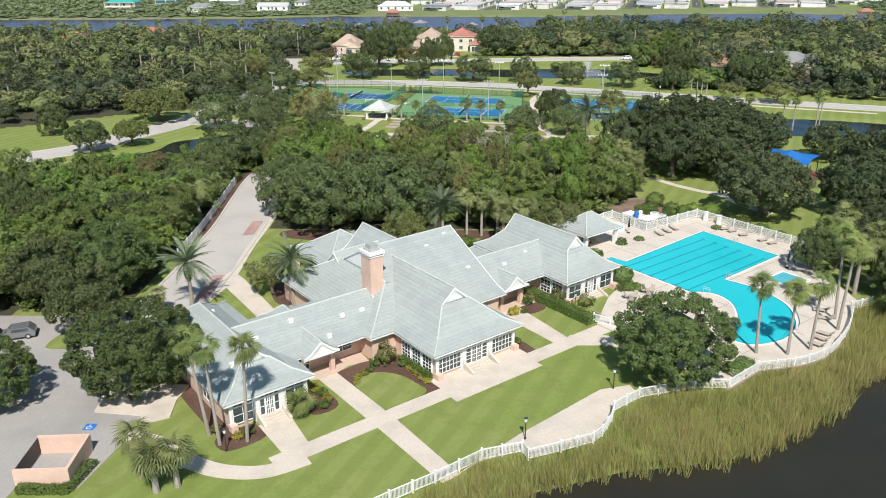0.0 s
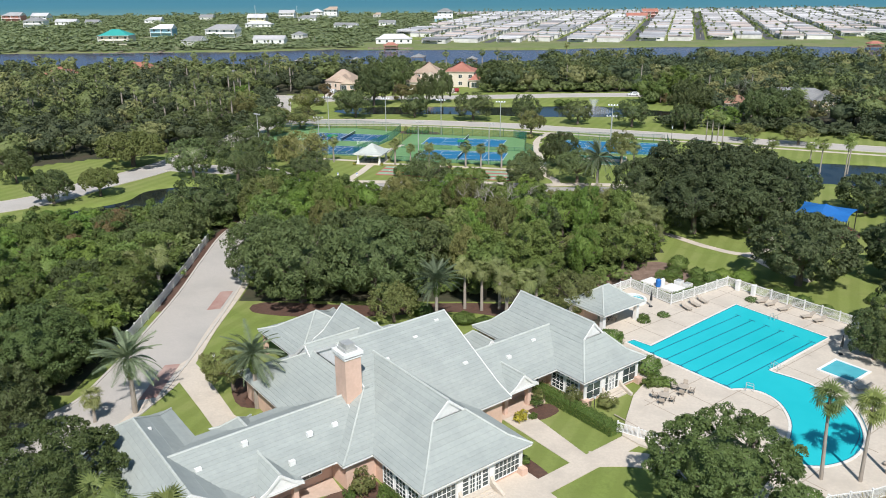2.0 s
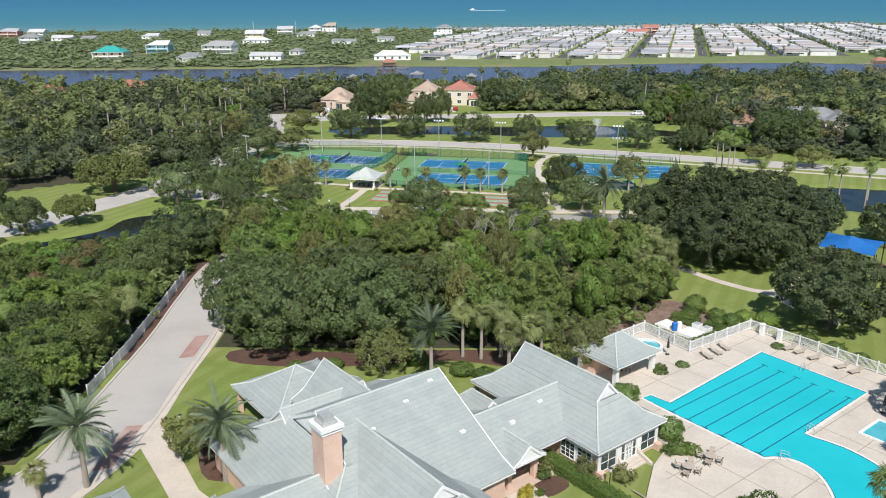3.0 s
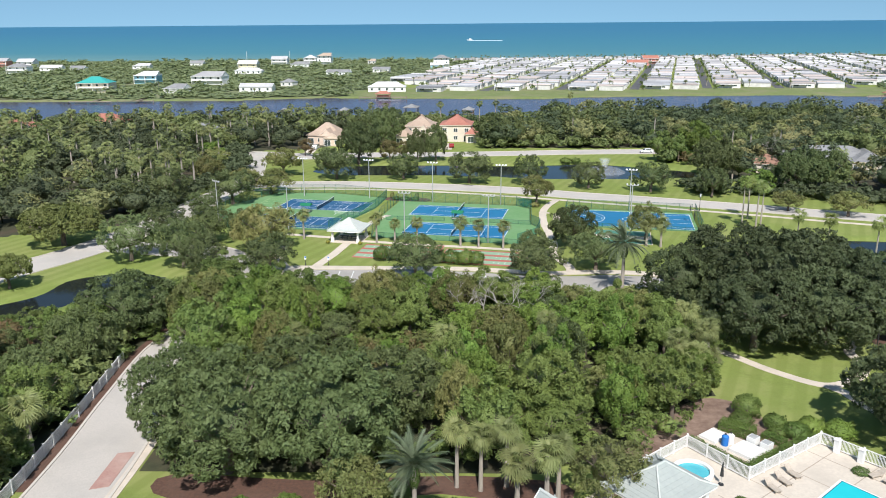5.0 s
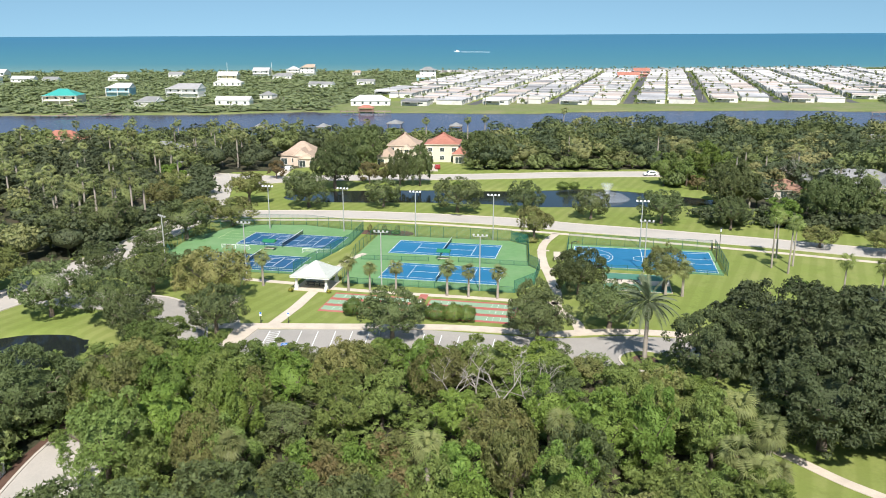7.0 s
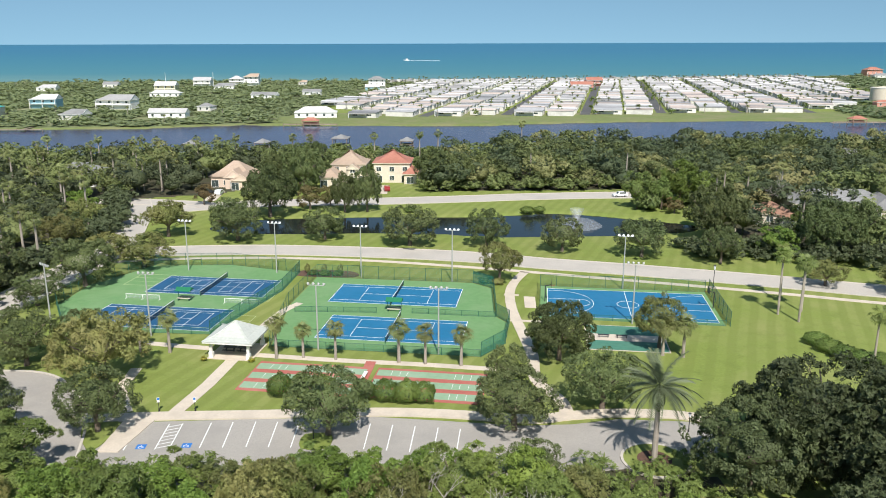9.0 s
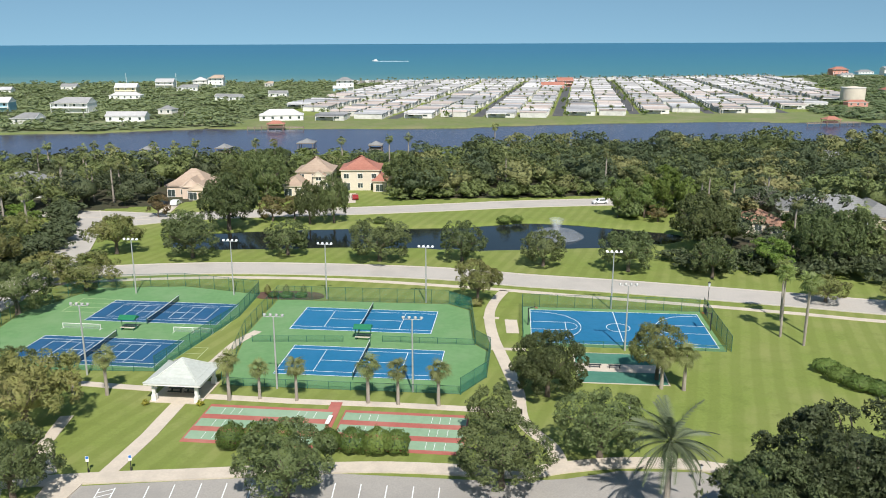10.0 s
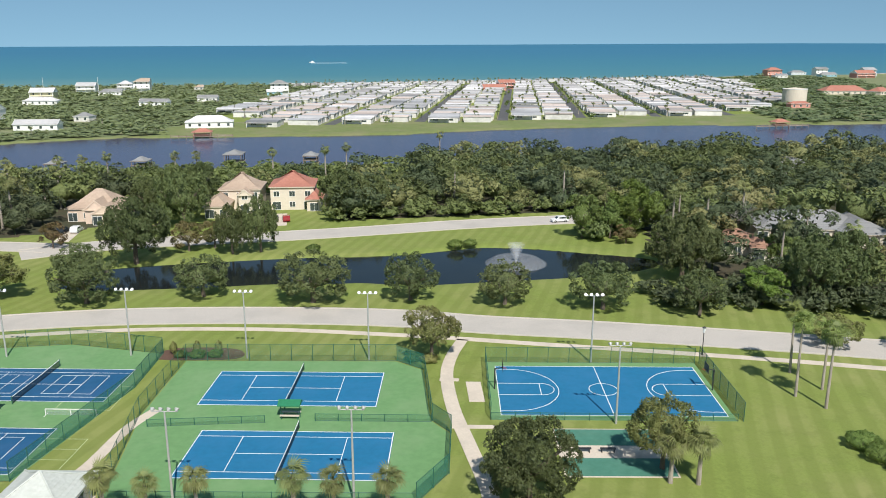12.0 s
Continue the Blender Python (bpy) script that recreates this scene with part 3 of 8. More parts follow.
# the sea, lifting towards the far horizon
sx, sy = np.linspace(-4000, 4000, 41), np.r_[np.linspace(900, 1800, 10), np.linspace(1950, 4850, 21)]
SX, SY = np.meshgrid(sx, sy)
SZ = -0.5 + (46.0 + SX * 0.005) * np.clip((SY - 1800) / 3050, 0, 1) ** 1.6
ii, jj = np.meshgrid(np.arange(40), np.arange(len(sy) - 1))
sq = np.stack([jj * 41 + ii, jj * 41 + ii + 1, (jj + 1) * 41 + ii + 1, (jj + 1) * 41 + ii], -1).reshape(-1, 4)
tagged(new("sea_water", from_arrays("sea_water", np.stack([SX, SY, SZ], -1).reshape(-1, 3), sq, [SEAWATER], None, True)), "calm turquoise sea reaching the horizon", "sea", kind="structure")


def road(name, line, w, material, label, kerb=True, z=0.05):
    ob = structure(name, B().strip(line, w, -0.2, z), material, label)
    if kerb:
        structure("kerb", B().strip(line, 0.3, -0.2, z + 0.12, w / 2 + 0.1).strip(line, 0.3, -0.2, z + 0.12, -w / 2 - 0.1), CURB, "pale concrete kerb along a road")
    return ob


road("road_1", MAINROAD, 8.0, ROAD, "pale grey asphalt road with worn lanes")
road("road_2", FARROAD, 9.5, ROAD, "pale grey road beyond the pond")
road("road_3", smooth([(-59, 280), (-60, 292), (-63, 308), (-66, 322), (-72, 340)], 6), 7.0, ROAD, "pale side road between trees")
road("road_4", smooth([(-100, 338), (-72, 337), (-50, 331)], 5), 7.5, ROAD, "pale road end before the houses", z=0.045)
road("road_5", smooth([(-104, 168), (-88, 181), (-82, 194), (-75, 207), (-70, 221), (-66, 240), (-62, 262), (-60, 276)], 6), 9.0, ROAD, "pale curved lane beside the pond", z=0.055)
road("road_6", smooth([(-44, 86), (-37, 94), (-35.6, 104), (-35.4, 118), (-35.6, 130), (-36.6, 144), (-37.0, 160), (-33, 172), (-27, 180), (-24, 183)], 6), 8.6, ROAD, "pale concrete entry drive past the clubhouse", z=0.035)
structure("pavement_1", B().strip(smooth([(-56, 270.5), (-44, 272.3), (-23, 272.2), (-1, 268.6), (19, 262.6), (30, 258.8), (41, 254.6), (59, 248), (77, 241), (90, 235.5), (120, 224)], 5), 1.5, -0.2, 0.06), CONC, "narrow pale concrete pavement beside the road")
road("road_7", smooth([(-35.6, 187), (-37.8, 196), (-41.6, 203), (-47, 208.4), (-56, 209.6), (-70, 213)], 6), 7.6, LOT, "grey asphalt exit lane of the car park", z=0.058)
# car park between the woods and the park
structure("car_park", B().prism([(-38, 196.2), (-34, 196.2), (-15, 196.2), (1, 196.0), (19, 192.6), (25, 192.6), (31, 193.6), (40, 192.4), (44, 187), (36, 183), (20, 181), (-20, 181), (-38, 184)], -0.2, 0.05), LOT, "grey asphalt car park with painted bays")
structure("pavement_2", B().strip(smooth([(-36, 197.2), (-26, 197.6), (-15, 197.4), (1, 197.2), (10, 196.2), (20, 194.2), (25, 194.8), (31, 195.2), (38, 194.4), (43, 192.6)], 5), 2.2, -0.2, 0.16), CONC, "pale pavement along the car park")
structure("car_park_2", B().prism([(-60, 50), (-38, 50), (-37, 57.6), (-31.5, 57.6), (-29.9, 66.4), (-30.1, 69.2), (-35.2, 69.8), (-33, 76), (-38, 84), (-44, 92), (-58, 92)], -0.2, 0.045), LOT, "pale grey asphalt car park by the clubhouse")
bays = B()
for x in (-27.2, -23.7, -22.1, -18.7, -16.1, -13.4, -10.8, -8.2, 0.3, 2.95, 5.6, 8.3, 10.9):
    bays.m = pose(x, 192.4 - max(0, x + 13) * 0.095 - max(0, x) * 0.09, 0, 0, 0, -max(0, x + 16) * 0.35)
    bays.box(-0.06, 0.06, -3.1, 3.1, 0.04, 0.056)
bays.m = pose(-22.9, 192.4, 0)
for k in range(7):
    bays.add([(-0.72, -2.9 + k * 0.85, 0.056), (0.74, -2.3 + k * 0.85, 0.056), (0.74, -2.17 + k * 0.85, 0.056), (-0.72, -2.77 + k * 0.85, 0.056)], [(0, 1, 2, 3)])
tagged(bays.obj("bay_marking", LINE), "white painted parking bay lines on asphalt", "road marking", kind="structure")
hc = B()
for x, y in ((-25.4, 190.0), (-20.3, 190.0), (-34.6, 67.0)):
    hc.m = pose(x, y, 0)
    hc.box(-0.55, 0.55, -0.55, 0.55, 0.03, 0.057)
tagged(hc.obj("bay_marking", HCBLUE), "blue painted square in a parking bay", "road marking", kind="structure")

# white wheelchair marks: a wheel, a back and legs
mk = B()
for x, y in ((-25.4, 190.0), (-20.3, 190.0), (-34.6, 67.0)):
    mk.m = pose(x, y, 0)
    ringm = [(0.25 * math.cos(a * 0.5) - 0.05, 0.25 * math.sin(a * 0.5) - 0.12) for a in range(3, 13)]
    mk.strip(ringm, 0.07, 0.03, 0.0615)
    mk.strip([(-0.05, 0.36), (-0.05, 0.02), (0.2, 0.0), (0.3, -0.26)], 0.07, 0.03, 0.0625)
tagged(mk.obj("bay_marking", LINE), "white wheelchair mark painted on blue", "road marking", kind="structure")
# kerbed islands in the car park
disc = [(3.7 * math.cos(k * math.pi / 12) + 32.4, 3.7 * math.sin(k * math.pi / 12) + 183.6) for k in range(24)]
structure("traffic_island", B().prism(disc, -0.2, 0.16), LAWN, "round grass island in the turning circle")
structure("kerb", B().strip(disc + disc[:1], 0.3, -0.2, 0.2), CURB, "pale kerb round the grass island")
structure("mulch_bed", B().prism([(1.9 * math.cos(k * math.pi / 9) + 32.3, 1.9 * math.sin(k * math.pi / 9) + 183.7) for k in range(18)], -0.2, 0.19), MULCH, "brown mulch round the palm's foot")
structure("pavement_4", B().prism([(-30.0, 189.0), (-27.6, 188.8), (-25.6, 197.0), (-29.4, 197.0)], -0.2, 0.165), CONC, "pale pavement beside the car park")
structure("traffic_island", B().prism(smooth([(-31.6, 190.0), (-30.2, 190.2), (-29.6, 196.0), (-33.4, 197.0), (-33.6, 194.0)], 3, True), -0.2, 0.15), LAWN, "small grass island beside the pavement")
structure("traffic_island", B().prism(smooth([(-7.2, 188.6), (-4.2, 188.4), (-3.9, 191.6), (-7.0, 191.8)], 3, True), -0.2, 0.15), LAWN, "small grass island with a tree between parking bays")

# paths
def path(name, line, w, label="pale concrete footpath across the lawn", z=0.06, material=CONC):
    return structure(name, B().strip(line, w, -0.2, z), material, label)


path("path_1", smooth([(30, 258.5), (27, 252), (25, 245), (24, 235), (24, 225), (24, 215), (23, 206), (25, 199.5), (25, 194.5)], 5), 1.8)
path("path_2", smooth([(-35, 223), (-30, 221.6), (-24, 220)], 4), 1.4)
path("path_3", [(-17.5, 217.2), (-6, 214.6), (8, 212), (23.4, 208.6)], 1.4)
path("path_4", [(-19.8, 216.5), (-21.6, 207), (-24, 198)], 1.9)
path("path_5", [(-33, 213), (-33, 206), (-30, 199)], 1.6)
path("path_6", smooth([(39.5, 160.5), (42.3, 156.6), (46.1, 151.3), (51.2, 147.2), (56.4, 149.6), (59.0, 153.5), (59.4, 158.4), (63, 163)], 6), 1.5)
path("path_7", smooth([(51.3, 147), (52.6, 145), (53.3, 142), (55, 138), (57.5, 134.5)], 5), 1.5, z=0.055)
path("path_8", [(23.8, 244), (26.4, 243.4)], 0.9, z=0.064)
path("path_9", [(22.9, 230), (28, 229)], 0.9, z=0.064)
structure("path_10", B().prism([(-32.6, 104.2), (-31.2, 107.5), (-28.5, 104), (-22, 94), (-18, 90.5), (-21.5, 88.5), (-26, 95)], -0.2, 0.056), CONC, "pale concrete walk to the clubhouse")
structure("verge_path", B().strip(smooth([(-33.4, 92), (-30.8, 103), (-31.0, 116), (-30.8, 128), (-31, 140)], 5), 1.2, -0.2, 0.062), CONC, "pale concrete edging beside the drive")
for k, (y0, y1) in enumerate(((97, 105.5), (122.5, 129.5))):
    structure("brick_crossing", B().prism([(-33.7, y0), (-31.9, y0 + 0.6), (-31.9, y1 + 0.3), (-33.7, y1)], -0.2, 0.075), BRICK, "worn red brick crossing in the drive")
structure("verge", B().strip(smooth([(-40.9, 122), (-41.2, 140), (-42, 156), (-41, 166)], 5), 1.8, -0.2, 0.03), MULCH, "strip of brown mulch beside the drive")
for k, (pts, z) in enumerate((
    ([(-23.4, -6.2), (-23.4, -4.1), (21.6, -4.2), (21.6, -6.4), (9.0, -6.4), (9.0, -7.3), (-3.4, -7.3), (-3.4, -6.2)], 0.062),
    ([(-12.6, -4.1), (-10.3, -4.1), (-10.3, 6), (-12.6, 6)], 0.062),
    ([(-12.8, -17.0), (-10.8, -17.0), (-10.3, -6.2), (-12.6, -6.2)], 0.062),
    ([(13.9, -4.2), (16.2, -4.2), (17.4, 6), (14.1, 6)], 0.062),
    ([(-22.0, -4.1), (-19.2, -4.1), (-18.4, 1.4), (-21.8, 1.4)], 0.062),
    ([(-3.2, -4.2), (9.6, -4.2), (9.6, -2.0), (-3.2, -2.0)], 0.058),
    (smooth([(-12.6, -17.0), (-2.5, -15.7), (10.2, -14.9), (13.4, -16.2), (12.6, -18.6), (8.0, -18.5), (5.2, -20.0), (2.3, -20.8), (-4.3, -19.0), (-4.0, -17.8), (-7.9, -16.6)], 1, True), 0.06),
)):
    structure("walk", B(CLUB).prism(pts, -0.2, z + 0.0006 * k), CONC, "pale concrete walk before the clubhouse")
path("path_11", smooth([(-30.5, 66), (-26, 64), (-23, 61.7), (-19.5, 60.2), (-15.5, 60.2), (-12, 62.2)], 6), 1.9)
path("path_12", smooth([cl(16, -5), cl(20, -8.5), cl(21, -13)], 5), 2.6, z=0.058)
structure("pavement_3", B().prism([(-35.3, 69.6), (-30.2, 69.0), (-30.0, 67.2), (-27.2, 68.8), (-27.6, 72.0), (-27.2, 75.0), (-34.6, 75.4), (-35.7, 72.6)], -0.2, 0.15), CONC, "pale concrete pavement by the car park")
for k, (x, y, a, w, d) in enumerate(((*cl(-25.0, 8), 38.7, 1.5, 12), (*cl(-15.0, 1.6), 38.7, 3.0, 3.6), (*cl(-24.0, 0.6), 38.7, 4.0, 2.6), (*cl(10.3, -0.4), 38.7, 1.5, 7), (*cl(18.6, 4.4), 38.7, 3, 2), (-29, 90, 10, 2.5, 4), (-20, 100, 20, 6, 7), (70.5, 161, 0, 10, 9))):
    structure("mulch_bed", B(pose(x, y, 0, 0, 0, a)).prism(smooth([(-w / 2, -d / 2), (w / 2, -d / 2), (w / 2, d / 2), (-w / 2, d / 2)], 4, True), -0.2, 0.035 + 0.003 * k), MULCH, "brown mulch planting bed on the lawn")
structure("mulch_bed", B(CLUB).prism(smooth([(47, 24.6), (53, 28), (60, 28.5), (66, 28.2), (68.4, 25.4), (68.2, 22), (66.8, 19.4), (68.4, 17), (68.8, 14.9), (56, 15.4), (56.2, 23.2), (49, 23.4)], 3, True), -0.2, 0.035), DRYSOIL, "dry pinkish soil and mulch beside the pool fence")
structure("mulch_bed", B().prism(smooth([(-27, 122), (-20, 120.4), (-10, 120.6), (2, 122.2), (10, 120.2), (14, 120.6), (14.5, 124), (4, 125.5), (-12, 124.5), (-26, 125.5)], 3, True), -0.2, 0.033), MULCH, "brown mulch under the oaks and palms")

structure("mulch_bed", B(CLUB).prism([(-10.28, -4.08), (-10.28, 5.7), (-6.2, 6.0), (-2.7, 5.4), (-2.7, -4.08)], -0.2, 0.046), MULCH, "brown mulch planting bed beside the great hall")
structure("lawn_patch", B(CLUB).prism(smooth([(-10.2, -4.0), (-10.3, 0.0), (-10.0, 2.4), (-8.4, 3.3), (-6.4, 2.8), (-5.0, 0.8), (-4.6, -1.8), (-5.0, -3.9)], 4, True), -0.2, 0.056), LAWN, "small rounded lawn between the walks and mulch")
for k, pts in enumerate(([(-13.6, 8.2), (-13.4, 6.0), (-12.4, 5.6), (-10.4, 5.6), (-8.4, 6.2), (-6.0, 5.7), (-5.7, 8.2)], [(13.7, 8.3), (13.9, 5.8), (17.6, 5.6), (20.2, 5.6), (22.8, 8.3)])):
    structure("porch_floor", B(CLUB).prism(pts, -0.2, 0.07), BUFF, "buff concrete porch floor before a clubhouse entry")
structure("traffic_island", B().prism(smooth([(-47.2, 83.4), (-43.4, 83.6), (-43.4, 87.2), (-46.4, 87.6)], 3, True), -0.2, 0.15), LAWN, "small grass island at the car park edge")

# ---- clubhouse ----
def profile(w, ze, zr, df=1.7, soft=0.6):
    """Roof height by distance from the eave, flatter near the eave."""
    df = min(df, w * 0.35)
    s1 = soft * (zr - ze) / w
    s2 = (zr - ze - s1 * df) / (w - df)
    return lambda d: ze + (s1 * d if d < df else s1 * df + s2 * (d - df))


def roof_slopes(face, P, s0, s1, z, ds, lip, ends_a, ends_b, inset):
    """The sloping faces between the levels ds; a lip lifts each course's lower edge."""
    (a0, a1), (b0, b1) = ends_a, ends_b
    sink = 0.0 if lip else -0.02
    for d0, d1 in zip(ds, ds[1:]):
        l0, l1 = z(d0) + lip + sink, z(d1) + sink
        low = l0 - lip - 0.02
        face([P(s0(d0), b0 + d0, l0), P(s1(d0), b0 + d0, l0), P(s1(d1), b0 + d1, l1), P(s0(d1), b0 + d1, l1)])
        face([P(s1(d0), b1 - d0, l0), P(s0(d0), b1 - d0, l0), P(s0(d1), b1 - d1, l1), P(s1(d1), b1 - d1, l1)])
        if lip:
            face([P(s0(d0), b0 + d0, low), P(s1(d0), b0 + d0, low), P(s1(d0), b0 + d0, l0), P(s0(d0), b0 + d0, l0)])
            face([P(s1(d0), b1 - d0, low), P(s0(d0), b1 - d0, low), P(s0(d0), b1 - d0, l0), P(s1(d0), b1 - d0, l0)])
        for end, a, sg in ((0, a0, 1), (1, a1, -1)):
            if d0 < inset[end] - 1e-6:
                e1 = min(d1, inset[end])
                q = [P(a + sg * d0, b1 - d0, l0), P(a + sg * d0, b0 + d0, l0), P(a + sg * e1, b0 + e1, z(e1) + sink), P(a + sg * e1, b1 - e1, z(e1) + sink)]
                face(q if end == 0 else q[::-1])
                if lip:
                    q = [P(a + sg * d0, b1 - d0, low), P(a + sg * d0, b0 + d0, low), P(a + sg * d0, b0 + d0, l0), P(a + sg * d0, b1 - d0, l0)]
                    face(q if end == 0 else q[::-1])


def roof(parent, a0, a1, b0, b1, along, ze, zr, ends, material=ROOF, course=0.42, cap=True, trim=WHITE, tiled=True):
    """A tiled roof over a rectangle, its ridge along u or v. Each end: hip, gable, or a number: hipped up to that depth, then a small gable."""
    w, bm_ = (b1 - b0) / 2, (b0 + b1) / 2
    z = profile(w, ze, zr)
    P = (lambda a, b, h: (a, b, h)) if along == "u" else (lambda a, b, h: (b, a, h))
    flip = along != "u"
    inset = [(w if e == "hip" else 0.0 if e == "gable" else float(e)) for e in ends]
    s0, s1 = (lambda d: a0 + min(d, inset[0])), (lambda d: a1 - min(d, inset[1]))
    bend = min(1.7, w * 0.35)
    levels = [(sorted({0.0, bend, w} | {i for i in inset if 0.05 < i < w - 0.05}), 0.0)]
    if tiled:
        n = max(3, int(math.ceil(w / course)))
        ds = sorted({w * k / n for k in range(n + 1)} | {i for i in inset if 0.05 < i < w - 0.05})
        levels += [(pair, 0.03) for pair in zip(ds, ds[1:])]
    base = None
    for ds, lip in levels:
        t = B()

        def face(q, t=t):
            t.add(q[::-1] if flip else q, [(0, 1, 2, 3)])
        roof_slopes(face, P, s0, s1, z, ds, lip, (a0, a1), (b0, b1), inset)
        if base is None:
            base = t.weld().obj("roof", material, parent)
        else:
            t.weld().obj("tile_course", material, base)
    tr = B()
    x0, x1, y0, y1 = (a0, a1, b0, b1) if along == "u" else (b0, b1, a0, a1)
    tr.box(x0 + 0.04, x1 - 0.04, y0 + 0.04, y1 - 0.04, ze - 0.26, ze - 0.01)
    for end, a, sg in ((0, a0, 1), (1, a1, -1)):
        if inset[end] < w - 0.3:
            g = inset[end]
            ai = a + sg * (g + 0.14)
            side = [P(ai, b0 + d, z(d) - 0.06) for d in [g + (w - g) * k / 5 for k in range(6)]] + [P(ai, b1 - d, z(d) - 0.06) for d in [w - (w - g) * k / 5 for k in range(1, 6)]]
            low = z(g) - (0.25 if g == 0 else 0.0)
            tr.add(side + [P(ai, b1 - g, low), P(ai, b0 + g, low)], [tuple(range(len(side) + 2)), tuple(range(len(side) + 2))[::-1]][end if not flip else 1 - end:][:1])
            for sgn, bb in ((1, b0), (-1, b1)):
                for k in range(5):
                    da, db = g + (w - g) * k / 5, g + (w - g) * (k + 1) / 5
                    for aa in (a + sg * g - sg * 0.02,):
                        tr.add([P(aa, bb + sgn * da, z(da) - 0.3), P(aa, bb + sgn * db, z(db) - 0.3), P(aa, bb + sgn * db, z(db) + 0.04), P(aa, bb + sgn * da, z(da) + 0.04),
                                P(aa + sg * 0.1, bb + sgn * da, z(da) - 0.3), P(aa + sg * 0.1, bb + sgn * db, z(db) - 0.3), P(aa + sg * 0.1, bb + sgn * db, z(db) + 0.04), P(aa + sg * 0.1, bb + sgn * da, z(da) + 0.04)],
                               [(0, 1, 2, 3), (7, 6, 5, 4), (3, 2, 6, 7), (0, 4, 5, 1)])
    tr.obj("fascia", trim, parent, "white eaves board and soffit")
    if cap:
        B().tube(P(s0(w), bm_, zr), P(s1(w), bm_, zr), 0.13, n=6).obj("ridge_cap", CAP, parent, "paler ridge tiles")
        for end, a, sg in ((0, a0, 1), (1, a1, -1)):
            if inset[end] > 0.5:
                g = min(inset[end], w)
                for sgn, bb in ((1, b0), (-1, b1)):
                    c = B()
                    for da, db in ((0, min(1.7, w * 0.35, g)), (min(1.7, w * 0.35, g), g)):
                        if db > da + 0.05:
                            c.tube(P(a + sg * da, bb + sgn * da, z(da) + 0.03), P(a + sg * db, bb + sgn * db, z(db) + 0.03), 0.11, n=6)
                    c.obj("hip_cap", CAP, parent, "paler hip tiles")


def window(parent, m, x0, x1, z0, z1, nx, nz, name="window", frame_mat=WHITE):
    """A framed window on a wall: x along the wall, y outward negative."""
    t = 0.09
    xa, xb, za, zb = x0 - t, x1 + t, z0 - t, z1 + t
    f = B(m)
    f.add([(xa, -0.1, za), (xb, -0.1, za), (xb, -0.1, zb), (xa, -0.1, zb), (x0, -0.1, z0), (x1, -0.1, z0), (x1, -0.1, z1), (x0, -0.1, z1),
           (xa, 0.02, za), (xb, 0.02, za), (xb, 0.02, zb), (xa, 0.02, zb), (x0, 0.02, z0), (x1, 0.02, z0), (x1, 0.02, z1), (x0, 0.02, z1)],
          [(0, 1, 5, 4), (1, 2, 6, 5), (2, 3, 7, 6), (3, 0, 4, 7), (0, 8, 9, 1), (1, 9, 10, 2), (2, 10, 11, 3), (3, 11, 8, 0), (4, 5, 13, 12), (5, 6, 14, 13), (6, 7, 15, 14), (7, 4, 12, 15)])
    fr = f.obj(name, frame_mat, parent)
    for k in range(1, nx):
        x = x0 + (x1 - x0) * k / nx
        B(m).box(x - 0.03, x + 0.03, -0.07, 0.0, z0, z1).obj("glazing_bar", frame_mat, fr)
    for k in range(1, nz):
        zz = z0 + (z1 - z0) * k / nz
        B(m).box(x0, x1, -0.065, 0.0, zz - 0.03, zz + 0.03).obj("glazing_bar", frame_mat, fr)
    B(m).box(x0, x1, -0.035, 0.02, z0, z1).obj("pane", GLASS, fr, "dark reflecting glass")
    return fr


def wall_at(u, v, turn):
    return pose(u, v, 0, 0, 0, turn)


club = thing("clubhouse", CLUB, "peach stucco clubhouse with grey tiled hip roofs and white window walls", "building")
EV = 3.25
# wings: eaves rectangle, ridge, heights
WINGS = (
    (-3.1, 9.9, -3.0, 16.0, "v", EV, 8.1, (4.6, "gable")),          # great hall towards the lake
    (-6.3, 14.3, 4.8, 28.0, "u", EV, 9.2, (6.4, "gable")),          # cross hall
    (-25.0, -15.0, 1.7, 24.6, "v", EV, 6.3, (3.4, "hip")),          # west wing
    (-19.5, -2.0, 5.9, 18.0, "u", EV, 5.9, ("gable", "gable")),     # west link
    (11.0, 27.0, 6.2, 16.2, "u", EV, 6.0, ("gable", "gable")),      # east link
    (22.4, 32.9, 2.0, 21.2, "v", EV, 7.7, (3.6, 3.2)),              # east wing
    (-5.2, 4.0, 17.6, 25.4, "u", EV, 5.0, ("hip", "gable")),        # north-west bay
    (-0.6, 9.0, 18.4, 26.4, "u", EV + 0.9, 7.0, ("gable", "gable")),
    (3.2, 11.6, 16.5, 27.8, "v", EV + 1.2, 8.0, ("gable", "gable")),
    (0.4, 11.4, 26.2, 37.0, "v", EV, 6.2, ("hip", "hip")),          # entrance canopy
)
for a, b, c, d, along, ze, zr, ends in WINGS:
    if along == "u":
        roof(club, a, b, c, d, "u", ze, zr, ends)
    else:
        roof(club, c, d, a, b, "v", ze, zr, ends)
